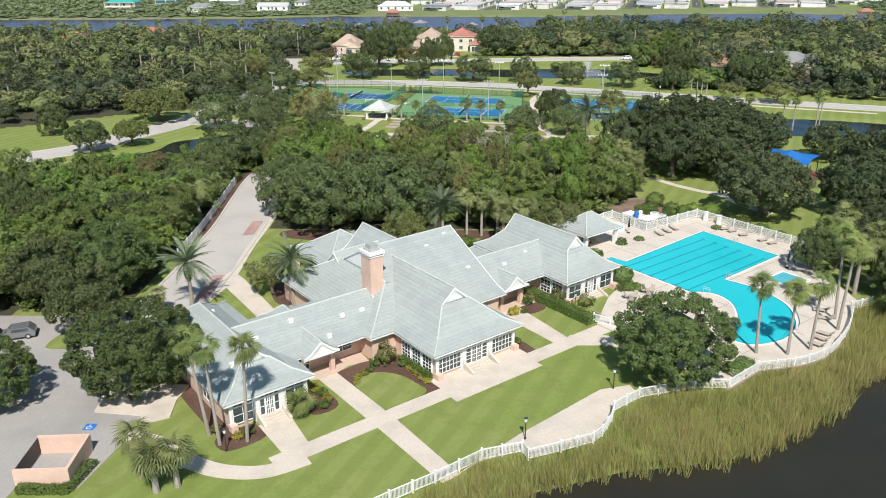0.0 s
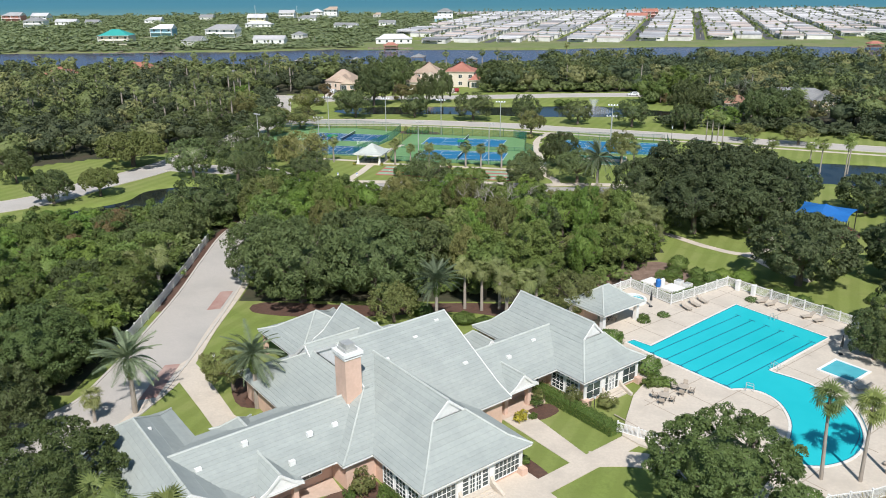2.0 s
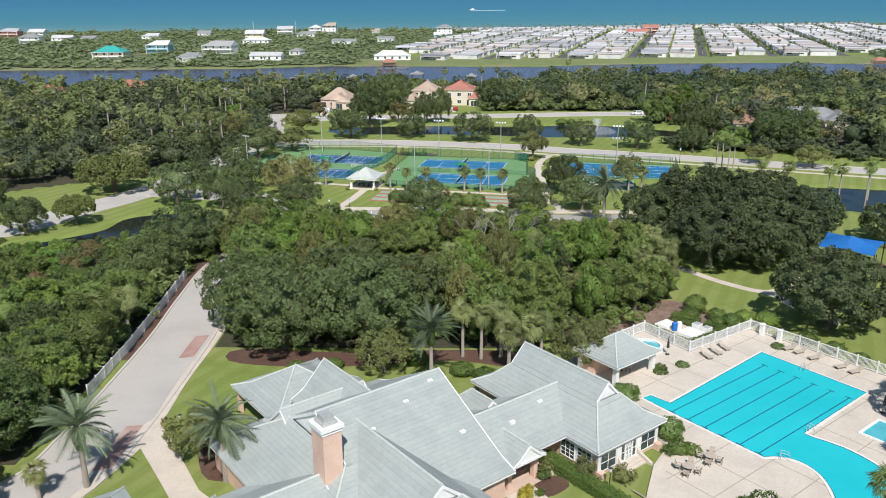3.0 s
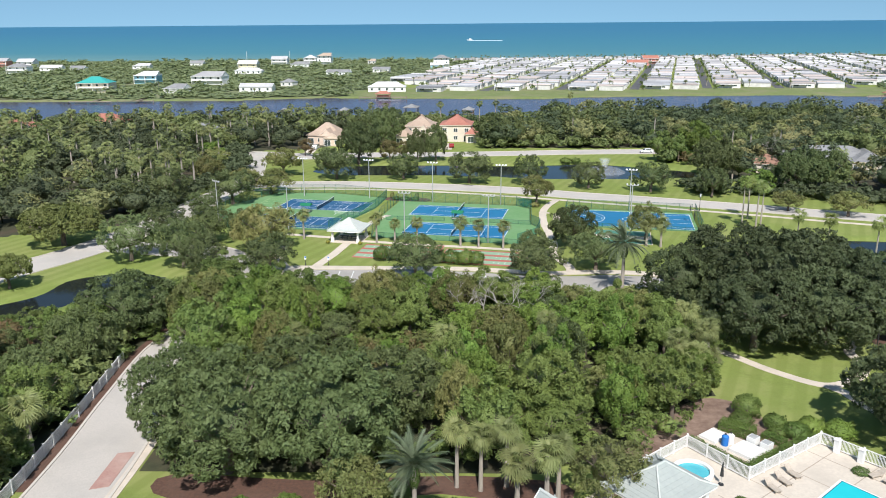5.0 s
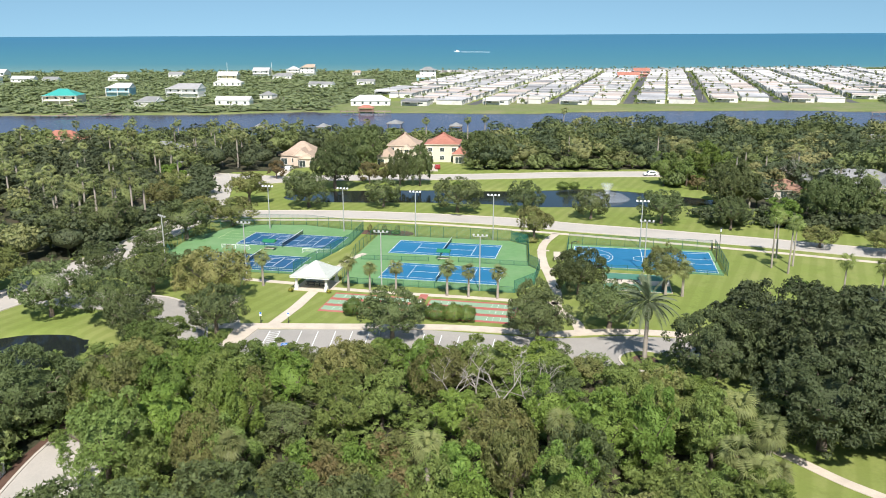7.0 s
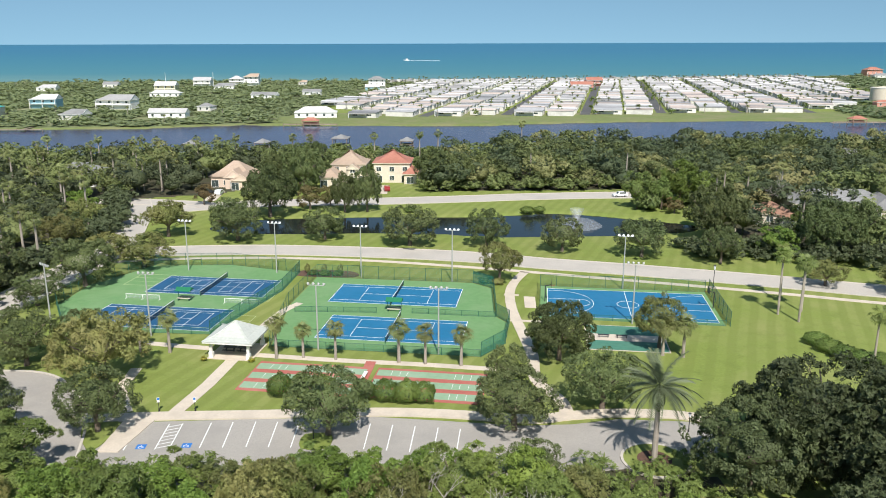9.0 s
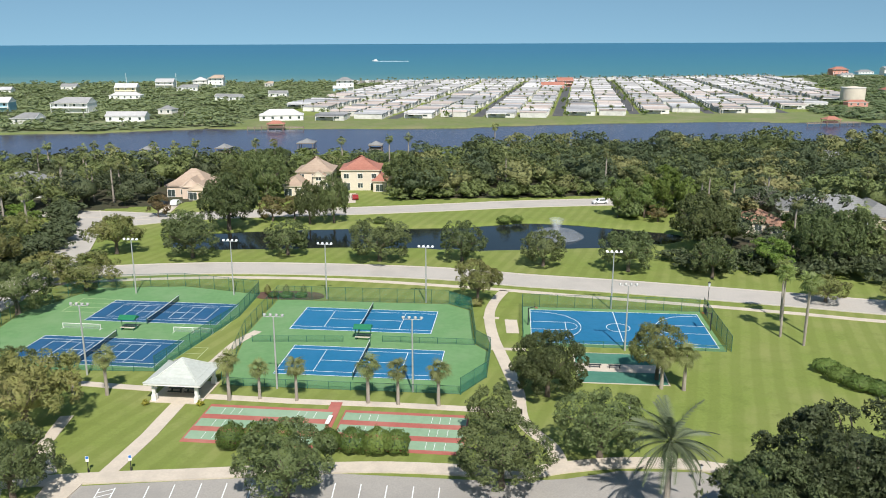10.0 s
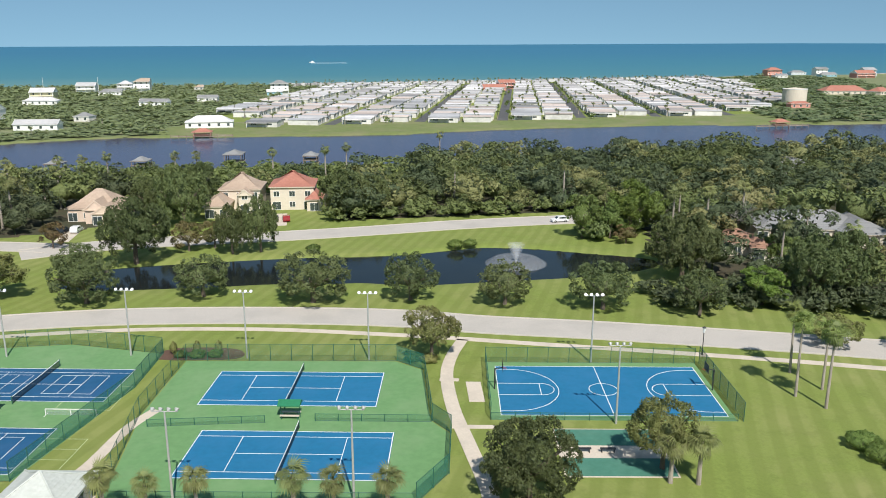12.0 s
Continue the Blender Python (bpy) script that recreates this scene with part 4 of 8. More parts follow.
# small entry gables
roof(club, 5.2, 10.5, -14.4, -10.0, "v", EV - 0.1, 4.7, ("gable", "gable"))
roof(club, 5.4, 10.6, 14.6, 18.8, "v", EV - 0.1, 4.7, ("gable", "gable"))
roof(club, 13.5, 18.5, -13.4, -9.0, "v", EV - 0.1, 4.7, ("gable", "hip"))
roof(club, 14.0, 19.5, 17.5, 21.5, "v", EV - 0.1, 4.7, ("gable", "hip"))
walls = B()
for a, b, c, d in ((-2.4, 9.2, -2.2, 14), (-5.6, 13.6, 5.5, 27.3), (-24.3, -15.7, 2.4, 23.9), (-16.5, -5, 8.2, 17.3), (13, 23.5, 8.4, 15.5), (23.1, 32.2, 2.7, 20.5), (-4.5, 1, 18.3, 24.7)):
    walls.box(a, b, c, d, -0.1, EV - 0.2)
walls.obj("wall", STUCCO, club, "peach stucco wall")
for u, v in ((1.0, 27.0), (1.0, 36.2), (10.6, 36.2), (10.6, 27.0), (-14.0, 6.4), (-10.4, 6.4), (15.0, 6.6), (18.4, 6.6)):
    B().box(u - 0.25, u + 0.25, v - 0.25, v + 0.25, -0.1, EV - 0.2).obj("column", STUCCO, club)
# white window walls
for (u0, u1, v) in ((-2.4, 9.2, -2.2), (-24.3, -15.7, 2.4), (23.1, 32.2, 2.7)):
    m = wall_at(u0, v, 0)
    L = u1 - u0
    trim = B(m)
    trim.box(0, L, -0.06, 0.0, 0.45, EV - 0.25)
    third = L / 3
    for k in range(4):
        trim.box(max(0, k * third - 0.28), min(L, k * third + 0.28), -0.16, 0.0, -0.1, EV - 0.25)
    trim.obj("window_wall", WHITE, club, "white painted timber bay front")
    m2 = wall_at(u0, v - 0.06, 0)
    for k in range(3):
        x0, x1 = k * third + 0.42, (k + 1) * third - 0.42
        if k == 1:
            side, leaf = (x1 - x0) * 0.22, (x1 - x0) * 0.25
            window(club, m2, x0, x0 + side, 0.5, 2.3, 1, 2 if L < 10 else 4)
            window(club, m2, x1 - side, x1, 0.5, 2.3, 1, 2 if L < 10 else 4)
            window(club, m2, x0 + side + 0.2, x0 + side + leaf, 0.42, 2.3, 2, 4, "door")
            window(club, m2, x1 - side - leaf, x1 - side - 0.2, 0.42, 2.3, 2, 4, "door")
            window(club, m2, x0, x1, 2.48, 3.0, 4, 1)
        else:
            window(club, m2, x0, x1, 0.55, 2.3, 6 if L > 10 else 2, 3 if L > 10 else 2)
            window(club, m2, x0, x1, 2.48, 3.0, 3 if L > 10 else 2, 1)
    st = B(m)
    for k in range(3):
        st.box(third * 1.5 - 1.5, third * 1.5 + 1.5, -0.7 - 0.35 * k, -0.16, -0.1, 0.45 - 0.15 * k)
    for x in (third + 0.05, 2 * third - 0.05):
        st.add([(x - 0.16, -0.1, -0.1), (x + 0.16, -0.1, -0.1), (x + 0.16, -2.0, -0.1), (x - 0.16, -2.0, -0.1), (x - 0.16, -0.1, 1.3), (x + 0.16, -0.1, 1.3), (x + 0.16, -0.5, 0.8), (x - 0.16, -0.5, 0.8), (x + 0.16, -2.0, 0.25), (x - 0.16, -2.0, 0.25)],
               [(0, 3, 9, 7, 4), (1, 5, 6, 8, 2), (4, 7, 6, 5), (7, 9, 8, 6), (3, 2, 8, 9)])
    st.obj("steps", DECK, club, "pale entry steps with low curved cheek walls")
    for x in (0.2, L - 0.2):
        B(m).box(x - 0.35, x + 0.35, -0.8, 0.0, -0.1, 0.75).obj("plinth", STUCCO, club)
for u, v0, v1, turn in ((-2.4, -1.8, 4.2, -90), (9.2, -1.8, 4.2, 90), (23.1, 3.2, 7.6, -90), (-15.7, 2.8, 5.2, 90)):
    m = pose(u, v0 if turn > 0 else v1, 0, 0, 0, turn)
    L = v1 - v0
    trim = B(m)
    trim.box(0, L, -0.05, 0, 0.45, EV - 0.25)
    trim.obj("window_wall", WHITE, club, "white painted timber bay side")
    m2 = m @ pose(0, -0.05, 0)
    n = max(1, round(L / 2.2))
    for k in range(n):
        x0, x1 = L * k / n + 0.22, L * (k + 1) / n - 0.22
        window(club, m2, x0, x1, 0.55, 2.3, 3, 4)
        window(club, m2, x0, x1, 2.48, 3.0, 3, 1)
for u, v, turn in ((-24.3, 8, -90), (-24.3, 14, -90), (-24.3, 20, -90), (32.2, 7, 90), (32.2, 12, 90), (32.2, 17, 90)):
    window(club, pose(u, v, 0, 0, 0, turn), -0.8, 0.8, 0.9, 2.4, 2, 2)
for u, v, wd in ((-13.4, 8.2, 1.0), (-8.0, 8.2, 1.2), (15.8, 8.4, 1.0), (20.5, 8.4, 1.2)):
    window(club, pose(u, v, 0), -wd, wd, 0.2 if wd == 1.0 else 1.0, 2.3, 2, 3, "door" if wd == 1.0 else "window")
# chimney
ch = B()
ch.box(-2.1, -0.3, 10.9, 12.9, 3, 10.4)
chim = ch.obj("chimney", STUCCO, club, "tall peach stucco chimney")
B().box(-2.3, -0.1, 10.7, 13.1, 10.4, 10.75).box(-2.2, -0.2, 10.8, 13.0, 10.1, 10.25).obj("cap", WHITE, chim, "white moulded chimney cap")
B().box(-1.9, -0.5, 11.1, 12.7, 10.75, 11.0).box(-1.7, -0.7, 11.3, 12.5, 11.0, 11.5).obj("flue", POLE, chim)
B().box(-2.35, -0.05, 10.5, 10.9, 4.6, 5.2).box(-0.3, 0.6, 11.0, 12.8, 5.0, 6.4).obj("saddle", ROOF, chim)
# vents on the roofs
for u, v, h in ((-22, 6.0, 5.05), (-17.6, 10, 4.95), (-13, 10.6, 5.5), (-10, 7.4, 3.95), (-7.2, 9.2, 4.95), (-4.4, 9.4, 4.75), (4.2, 13.2, 7.4), (8.8, 14.5, 8.1), (12.5, 15.6, 8.7), (12.2, 10, 5.7), (18, 9.4, 4.9), (22.5, 10.2, 5.3), (-19.2, 18, 5.6), (-23.0, 15, 4.5)):
    B(pose(u, v, h)).box(-0.28, 0.28, -0.16, 0.2, -0.35, 0.14).obj("roof_vent", WHITE, club, "small white roof vent")

# poolside pavilion
pav = thing("pavilion", CLUB @ pose(42.2, 16.6, 0.25), "small open pavilion with a grey tiled hip roof", "pavilion")
roof(pav, -4.2, 4.2, -3.6, 3.6, "u", 2.85, 5.1, ("hip", "hip"))
for x in (-3.4, 3.4):
    for y in (-2.8, 2.8):
        B().box(x - 0.28, x + 0.28, y - 0.28, y + 0.28, -0.3, 2.7).obj("column", WHITE, pav)
B().box(-3.4, -0.6, 0.6, 2.8, -0.2, 2.6).obj("wall", STUCCO, pav)

# ---- pool ----
DECKLINE = [(36, 12.5), (36, 22.2), (45, 22.4), (54.8, 22.4), (54.2, 14.5), (66.9, 13.7), (67.1, 11), (67.2, -6.5), (61.5, -9), (59, -14), (54, -21), (50.7, -21.8), (45.6, -24.2), (40.3, -25.6), (35.4, -26.2), (31, -25.2), (27, -23.2), (21, -23.4), (20.8, -17), (23, -11), (21.6, -6.4), (21.6, -4.2), (25, -2), (29, 0.4), (33.2, 1.8), (33.4, 12.5)]
structure("pool_deck", B(CLUB).prism(DECKLINE, -0.3, 0.25), DECK, "wide pale concrete pool deck")
joints = B(CLUB)
for k in range(9):
    joints.box(24 + 5 * k, 24.12 + 5 * k, -22 if 24 + 5 * k < 50 else -7, -1 if 24 + 5 * k < 34 else 14.5, 0.2, 0.254)
for k in range(8):
    v = -20 + 4.5 * k
    joints.box(28 if v < 0 else 36, 52 if v < -8 else 67, v, v + 0.12, 0.2, 0.2545)
structure("deck_joint", joints, DECKJOINT, "narrow joints across the pool deck")
MAINPOOL = [(38.7, -5.7), (46.4, -5.9), (60.9, -5.6), (61.2, 8.3), (40.6, 7.3), (40.4, 9.8), (38.9, 9.9), (38.75, 6)]
LOBE = smooth([(46.4, -5.9), (47.1, -10.6), (45.4, -16), (41, -19.8), (36.4, -21), (32.2, -19.8), (31.0, -17.4), (34.0, -15.4), (37.4, -13.6), (40.0, -11.0), (40.8, -8.6), (40.2, -6.8), (38.7, -5.7)], 5)
OUTLINE = MAINPOOL[1:] + LOBE[::-1][:-1]
pool = thing("swimming_pool", CLUB, "turquoise swimming pool with lap lanes and a rounded shallow end", "pool")
B().prism(OUTLINE, 0.1, 0.275).obj("water", POOLWATER, pool, "clear turquoise water")
cop = B()
half = tuple((OUTLINE[0][k] + OUTLINE[1][k]) / 2 for k in (0, 1))
ring = [half] + OUTLINE[1:] + [OUTLINE[0], half]
cop.strip(ring, 0.30, 0.1, 0.31)
cop.obj("coping", COPING, pool, "pale cast stone pool coping")
B().strip(offset(ring, 0.2), 0.09, 0.1, 0.298).obj("tile_band", LANE, pool, "dark blue tile band at the waterline")
for k in range(6):
    v = -4.9 + k * 2.14
    B().box(38.9, 58.0, v - 0.065, v + 0.065, 0.27, 0.279).box(39.0, 39.18, v - 0.45, v + 0.45, 0.27, 0.28).box(57.82, 58.0, v - 0.45, v + 0.45, 0.27, 0.28).obj("lane_line", LANE, pool, "dark lane line")
for k in range(3):
    B().strip(offset(smooth([(44.6, -16.4), (41, -19.0), (36.6, -20.2)], 6), 0.25 + 0.35 * k), 0.1, 0.27, 0.28).obj("pool_step", LANE, pool)
for u, v, a in ((40.2, -7.2, 30), (60.6, 2, 90), (47.2, -6.2, 0)):
    ra = B(pose(u, v, 0.25, 0, 0, a))
    for x in (-0.3, 0.3):
        ra.tube((x, 0.5, 0), (x, 0.5, 0.85), 0.03).tube((x, 0.5, 0.85), (x, -0.3, 0.75), 0.03).tube((x, -0.3, 0.75), (x, -0.4, 0.0), 0.03)
    ra.obj("ladder_rail", POLE, pool, "chrome ladder rail")
spa = thing("spa_pool", CLUB @ pose(53.3, -11.4, 0.25), "small square spa pool with a white rim", "pool")
B().box(-2.0, 2.0, -1.9, 1.9, -0.2, 0.05).obj("water", SPAWATER, spa)
B().box(-2.3, 2.3, -2.2, -1.9, -0.2, 0.12).box(-2.3, 2.3, 1.9, 2.2, -0.2, 0.12).box(-2.3, -2.0, -1.9, 1.9, -0.2, 0.12).box(2.0, 2.3, -1.9, 1.9, -0.2, 0.12).obj("coping", WHITE, spa)
wade = thing("wading_pool", CLUB @ pose(50.6, 18.5, 0.25), "round shallow wading pool with a raised white rim", "pool")
ringp = [(1.9 * math.cos(k * math.pi / 12), 1.9 * math.sin(k * math.pi / 12)) for k in range(24)]
B().prism(ringp, -0.2, 0.08).obj("water", SPAWATER, wade)
B().strip(ringp + ringp[:1], 0.4, -0.2, 0.35).obj("rim", WHITE, wade)


# ---- white fences ----
def fence(name, line, h, label, base=0.0, material=WHITE, step=2.4, pickets=True, skirt=0.0):
    """Posts and picket panels along a line."""
    ob = thing(name, Matrix(), label, "fence")
    post_me, panel_me = None, {}
    for (ax, ay), (bx, by) in zip(line, line[1:]):
        L = math.hypot(bx - ax, by - ay)
        n = max(1, round(L / step))
        ang = math.degrees(math.atan2(by - ay, bx - ax))
        for k in range(n):
            m = pose(ax + (bx - ax) * k / n, ay + (by - ay) * k / n, base, 0, 0, ang)
            if post_me is None:
                p = B().box(-0.07, 0.07, -0.07, 0.07, -0.3 - skirt, h + 0.06).box(-0.09, 0.09, -0.09, 0.09, h + 0.06, h + 0.12).obj("post", material, ob)
                post_me = p.data
                p.matrix_local = m
            else:
                again("post", post_me, ob, m)
            w = round(L / n, 1)
            if w not in panel_me:
                q = B().box(0.07, w - 0.02, -0.03, 0.03, h - 0.12, h - 0.02).box(0.07, w - 0.02, -0.03, 0.03, 0.12, 0.22)
                if pickets:
                    c = int(w / 0.14)
                    for i in range(c):
                        x = 0.1 + (w - 0.15) * i / c
                        q.box(x, x + 0.045, -0.02, 0.02, 0.16, h - 0.04)
                o = tagged(q.obj("panel", material, ob), kind="stuff")
                panel_me[w] = o.data
                o.matrix_local = m
            else:
                tagged(again("panel", panel_me[w], ob, m), kind="stuff")
    return ob


fence("pool_fence", [cl(*p) for p in ((45.0, 22.0), (54.4, 22.0), (53.8, 14.1), (66.5, 13.3), (66.6, 11.3), (66.7, 8.7), (66.9, -6.4), (61.4, -8.8))], 1.5, "white metal picket fence round the pool deck", 0.25)
fence("lakeside_fence", [cl(*p) for p in ((54.4, -22.6), (50.9, -21.6), (48.4, -23.0), (45.6, -24.1), (42.8, -25.0), (40.3, -25.5), (37.8, -26.0), (35.4, -26.1), (33.0, -25.7), (31, -25.1), (27, -23.1), (21.2, -23.3), (18.4, -21.0), (12.1, -18.6), (8.0, -18.7), (6.6, -19.7), (5.2, -20.3), (3.8, -20.9), (2.3, -21.1), (-1.2, -20.2), (-4.5, -19.2), (-4.1, -18.0), (-7.9, -16.6), (-13.3, -16.6), (-18, -16.3), (-23, -16.2))], 1.25, "white picket fence along the lake edge", 0.05, skirt=0.5)
fence("drive_fence", [(-40.8, 112), (-41.0, 124), (-41.9, 140), (-42.9, 154)], 1.6, "white metal picket fence beside the drive", 0.0, WHITE, 2.4)
fence("gate_fence", [cl(*p) for p in ((21.8, -3.4), (23.2, -7.6))], 1.2, "white picket gate to the pool", 0.1)
skirt = B(CLUB)
for a, b in zip(((50.9, -21.9), (45.6, -24.4), (40.3, -25.8), (35.4, -26.4), (31, -25.4), (27, -23.4)), ((45.6, -24.4), (40.3, -25.8), (35.4, -26.4), (31, -25.4), (27, -23.4), (21, -23.6))):
    skirt.strip([a, b], 0.12, -0.9, 0.2)
structure("lake_wall", skirt, WOOD, "weathered timber retaining wall under the pool deck")


# ---- poolside things ----
def lounger(x, y, a):
    ob = thing("sun_lounger", (x, y, 0.25, 0, 0, a), "tan mesh sun lounger with a raised back on the deck", "lounger", "sun loungers")
    B().box(-0.32, 0.32, -0.9, 0.5, 0.3, 0.35).obj("seat", CUSHION, ob)
    B(pose(0, 0.5, 0.33, 38)).box(-0.32, 0.32, 0, 0.7, -0.02, 0.04).obj("backrest", CUSHION, ob)
    B().box(-0.36, -0.31, -0.92, 0.52, 0.26, 0.34).box(0.31, 0.36, -0.92, 0.52, 0.26, 0.34).obj("frame", CUSHION, ob)
    for px in (-0.32, 0.32):
        for py in (-0.75, 0.4):
            B().box(px - 0.03, px + 0.03, py - 0.03, py + 0.03, 0, 0.28).obj("leg", CUSHION, ob)
    return ob


first = None
for u, v, a in ((54.2, 11.7, -20), (56.2, 11.7, -15), (58.2, 11.8, -18), (64.7, 6.4, -110), (64.8, 5.0, -105), (64.6, 2.9, -110), (64.8, -0.5, -112), (64.8, -2.2, -108), (48.4, -17.2, 200), (47.0, -19.6, 210), (45.2, -21.2, 215), (41.0, -23.4, 190), (39.4, -23.8, 180), (37.6, -24.2, 185), (50.6, -15.0, 240), (50.2, -17.6, 235)):
    x, y = cl(u, v)
    m = pose(x, y, 0.25, 0, 0, a + 38.7)
    if first is None:
        first = lounger(x, y, a + 38.7)
    else:
        copy_thing(first, m)


def patio_table(u, v):
    x, y = cl(u, v)
    ob = thing("patio_table", (x, y, 0.25), "round brown patio table", "table", "patio tables")
    B().prism([(0.6 * math.cos(k * math.pi / 8), 0.6 * math.sin(k * math.pi / 8)) for k in range(16)], 0.68, 0.73).obj("tabletop", CUSHION, ob)
    B().tube((0, 0, 0), (0, 0, 0.7), 0.06).obj("pedestal", BLACK, ob)
    B().tube((0, 0, 0), (0, 0, 0.06), 0.3, 0.25, 10).obj("base", BLACK, ob)


def patio_chair(x, y, a, z=0.25):
    ob = thing("patio_chair", (x, y, z, 0, 0, a), "brown mesh patio chair by a table", "chair", "patio chairs")
    B().box(-0.27, 0.27, -0.27, 0.27, 0.4, 0.45).obj("seat", CUSHION, ob)
    B(pose(0, 0.26, 0.45, -12)).box(-0.27, 0.27, -0.02, 0.03, 0, 0.5).obj("backrest", CUSHION, ob)
    for px in (-0.24, 0.24):
        B().box(px - 0.03, px + 0.03, -0.27, 0.27, 0.6, 0.64).obj("armrest", CUSHION, ob)
        for py in (-0.24, 0.24):
            B().box(px - 0.02, px + 0.02, py - 0.02, py + 0.02, 0, 0.62).obj("leg", BLACK, ob)
    return ob


chair = None
for u, v in ((30.7, -2.4), (34.0, -2.6), (42.6, 16.2)):
    patio_table(u, v)
    for k in range(4):
        a = k * 90 + 25
        x, y = cl(u + 0.95 * math.cos(radians(a)), v + 0.95 * math.sin(radians(a)))
        if chair is None:
            chair = patio_chair(x, y, a - 90 + 38.7)
        else:
            copy_thing(chair, pose(x, y, 0.25, 0, 0, a - 90 + 38.7))


def post_lamp(x, y, h=2.6, z=0.0, group="path lamps"):
    ob = thing("path_lamp", (x, y, z), "black post lamp with a small lantern beside a path", "lamp", group)
    B().tube((0, 0, 0), (0, 0, h), 0.06, 0.045).obj("post", BLACK, ob)
    B().tube((0, 0, 0), (0, 0, 0.25), 0.13, 0.09).obj("base", BLACK, ob)
    B().tube((0, 0, h), (0, 0, h + 0.4), 0.12, 0.19, 8).obj("lantern", LENS, ob)
    B().tube((0, 0, h + 0.4), (0, 0, h + 0.55), 0.23, 0.03, 8).obj("cap", BLACK, ob)
    return ob


lamp = post_lamp(*cl(-2.4, -16.6), 2.0)
for u, v in ((11.5, -15.6), (-26.0, -0.6), (22.6, 0.6)):
    x, y = cl(u, v)
    copy_thing(lamp, pose(x, y, 0))
for x, y in ((-5.9, 190.6), (-27, 104), (34.5, 201), (64, 246), (-41.6, 166), (38.5, 190)):
    copy_thing(lamp, pose(x, y, 0) @ Matrix.Diagonal((1.3, 1.3, 1.8, 1)) if x in (64, 34.5) else pose(x, y, 0))

def sign_post(x, y):
    ob = thing("sign_post", (x, y, 0, 0, 0, 8), "small blue and white sign on a dark post beside the path", "sign", "parking signs")
    B().tube((0, 0, -0.1), (0, 0, 1.9), 0.04, 0.04, 6).obj("post", BLACK, ob)
    B().tube((0, 0, -0.1), (0, 0, 0.5), 0.1, 0.08, 8).obj("sleeve", BLACK, ob)
    plate = B().box(-0.17, 0.17, -0.06, -0.04, 1.3, 1.95).obj("plate", WHITE, ob, "white sign plate")
    B().box(-0.14, 0.14, -0.066, -0.061, 1.62, 1.92).obj("panel", HCBLUE, plate, "blue panel")


for x, y in ((-25.9, 199.0), (-21.4, 198.8)):
    sign_post(x, y)

# pool equipment yard
yard = thing("equipment_yard", CLUB @ pose(58.8, 19.2, 0), "white pool equipment slab with tanks and pump boxes", "equipment")
B().box(-1.9, 1.9, -3.6, 3.6, -0.2, 0.22).obj("slab", CONC, yard)
B().box(-1.5, 1.3, -3.2, -0.5, 0.2, 0.62).box(-1.35, 1.15, -3.05, -0.65, 0.62, 0.7).obj("tank_cover", WHITE, yard, "low white tank cover")
B().box(-1.4, 1.2, 1.3, 3.3, 0.2, 0.5).box(-1.25, 1.05, 1.45, 3.15, 0.5, 0.57).obj("tank_cover", WHITE, yard, "low white tank cover")
for x, y, r, h, mm in ((-0.7, 0.5, 0.38, 1.3, HCBLUE), (0.1, 0.3, 0.36, 1.25, WHITE)):
    tk = B().tube((x, y, 0.2), (x, y, h), r, r, 14).tube((x, y, h), (x, y, h + 0.22), r, r * 0.4, 14).obj("tank", mm, yard)
    B().tube((x, y, h + 0.2), (x, y, h + 0.34), 0.12, 0.12, 10).obj("valve", BLACK, tk)
for y in (-2.9, -1.3):
    ac = B().box(1.4, 2.5, y - 0.5, y + 0.5, 0.1, 1.15).obj("pump_housing", WHITE, yard)
    B().box(1.5, 2.4, y - 0.4, y + 0.4, 1.15, 1.19).obj("grille", POLE, ac)
# white gate posts in the pool fence
for k, v in enumerate((11.3, 8.7)):
    gp = thing("gate_post", CLUB @ pose(66.2, v, 0.25), "white square gate post of the pool fence", "post", "gate posts")
    B().box(-0.27, 0.27, -0.27, 0.27, -0.1, 1.5).obj("shaft", WHITE, gp)
    B().box(-0.33, 0.33, -0.33, 0.33, 1.5, 1.6).obj("cap", WHITE, gp)


def closed_umbrella(u, v):
    x, y = cl(u, v)
    ob = thing("closed_umbrella", (x, y, 0.25), "folded dark patio umbrella on a stand", "umbrella", "umbrellas")
    B().tube((0, 0, 0), (0, 0, 0.1), 0.3, 0.26, 12).obj("base", BLACK, ob)
    B().tube((0, 0, 0.1), (0, 0, 2.5), 0.03, 0.03, 6).obj("pole", POLE, ob)
    B().tube((0, 0, 1.0), (0, 0, 1.5), 0.2, 0.16, 8).tube((0, 0, 1.5), (0, 0, 2.6), 0.16, 0.03, 8).obj("canopy", BLACK, ob)


for u, v in ((50.9, 15.4), (57.4, -8.9)):
    closed_umbrella(u, v)
# bin enclosure
bins = thing("bin_enclosure", (-34.8, 60.4, 0, 0, 0, 4), "peach walled bin enclosure with a dark gate", "enclosure")
B().box(-2.4, 2.4, -2.8, -2.5, -0.1, 1.9).obj("wall", STUCCO, bins)
B().box(2.1, 2.4, -2.5, 2.6, -0.1, 1.9).obj("wall", STUCCO, bins)
B().box(-2.4, 2.1, 2.3, 2.6, -0.1, 1.9).obj("wall", STUCCO, bins)
B().box(-2.36, -2.28, -2.5, 2.3, 0.2, 1.8).obj("gate", BLACK, bins)
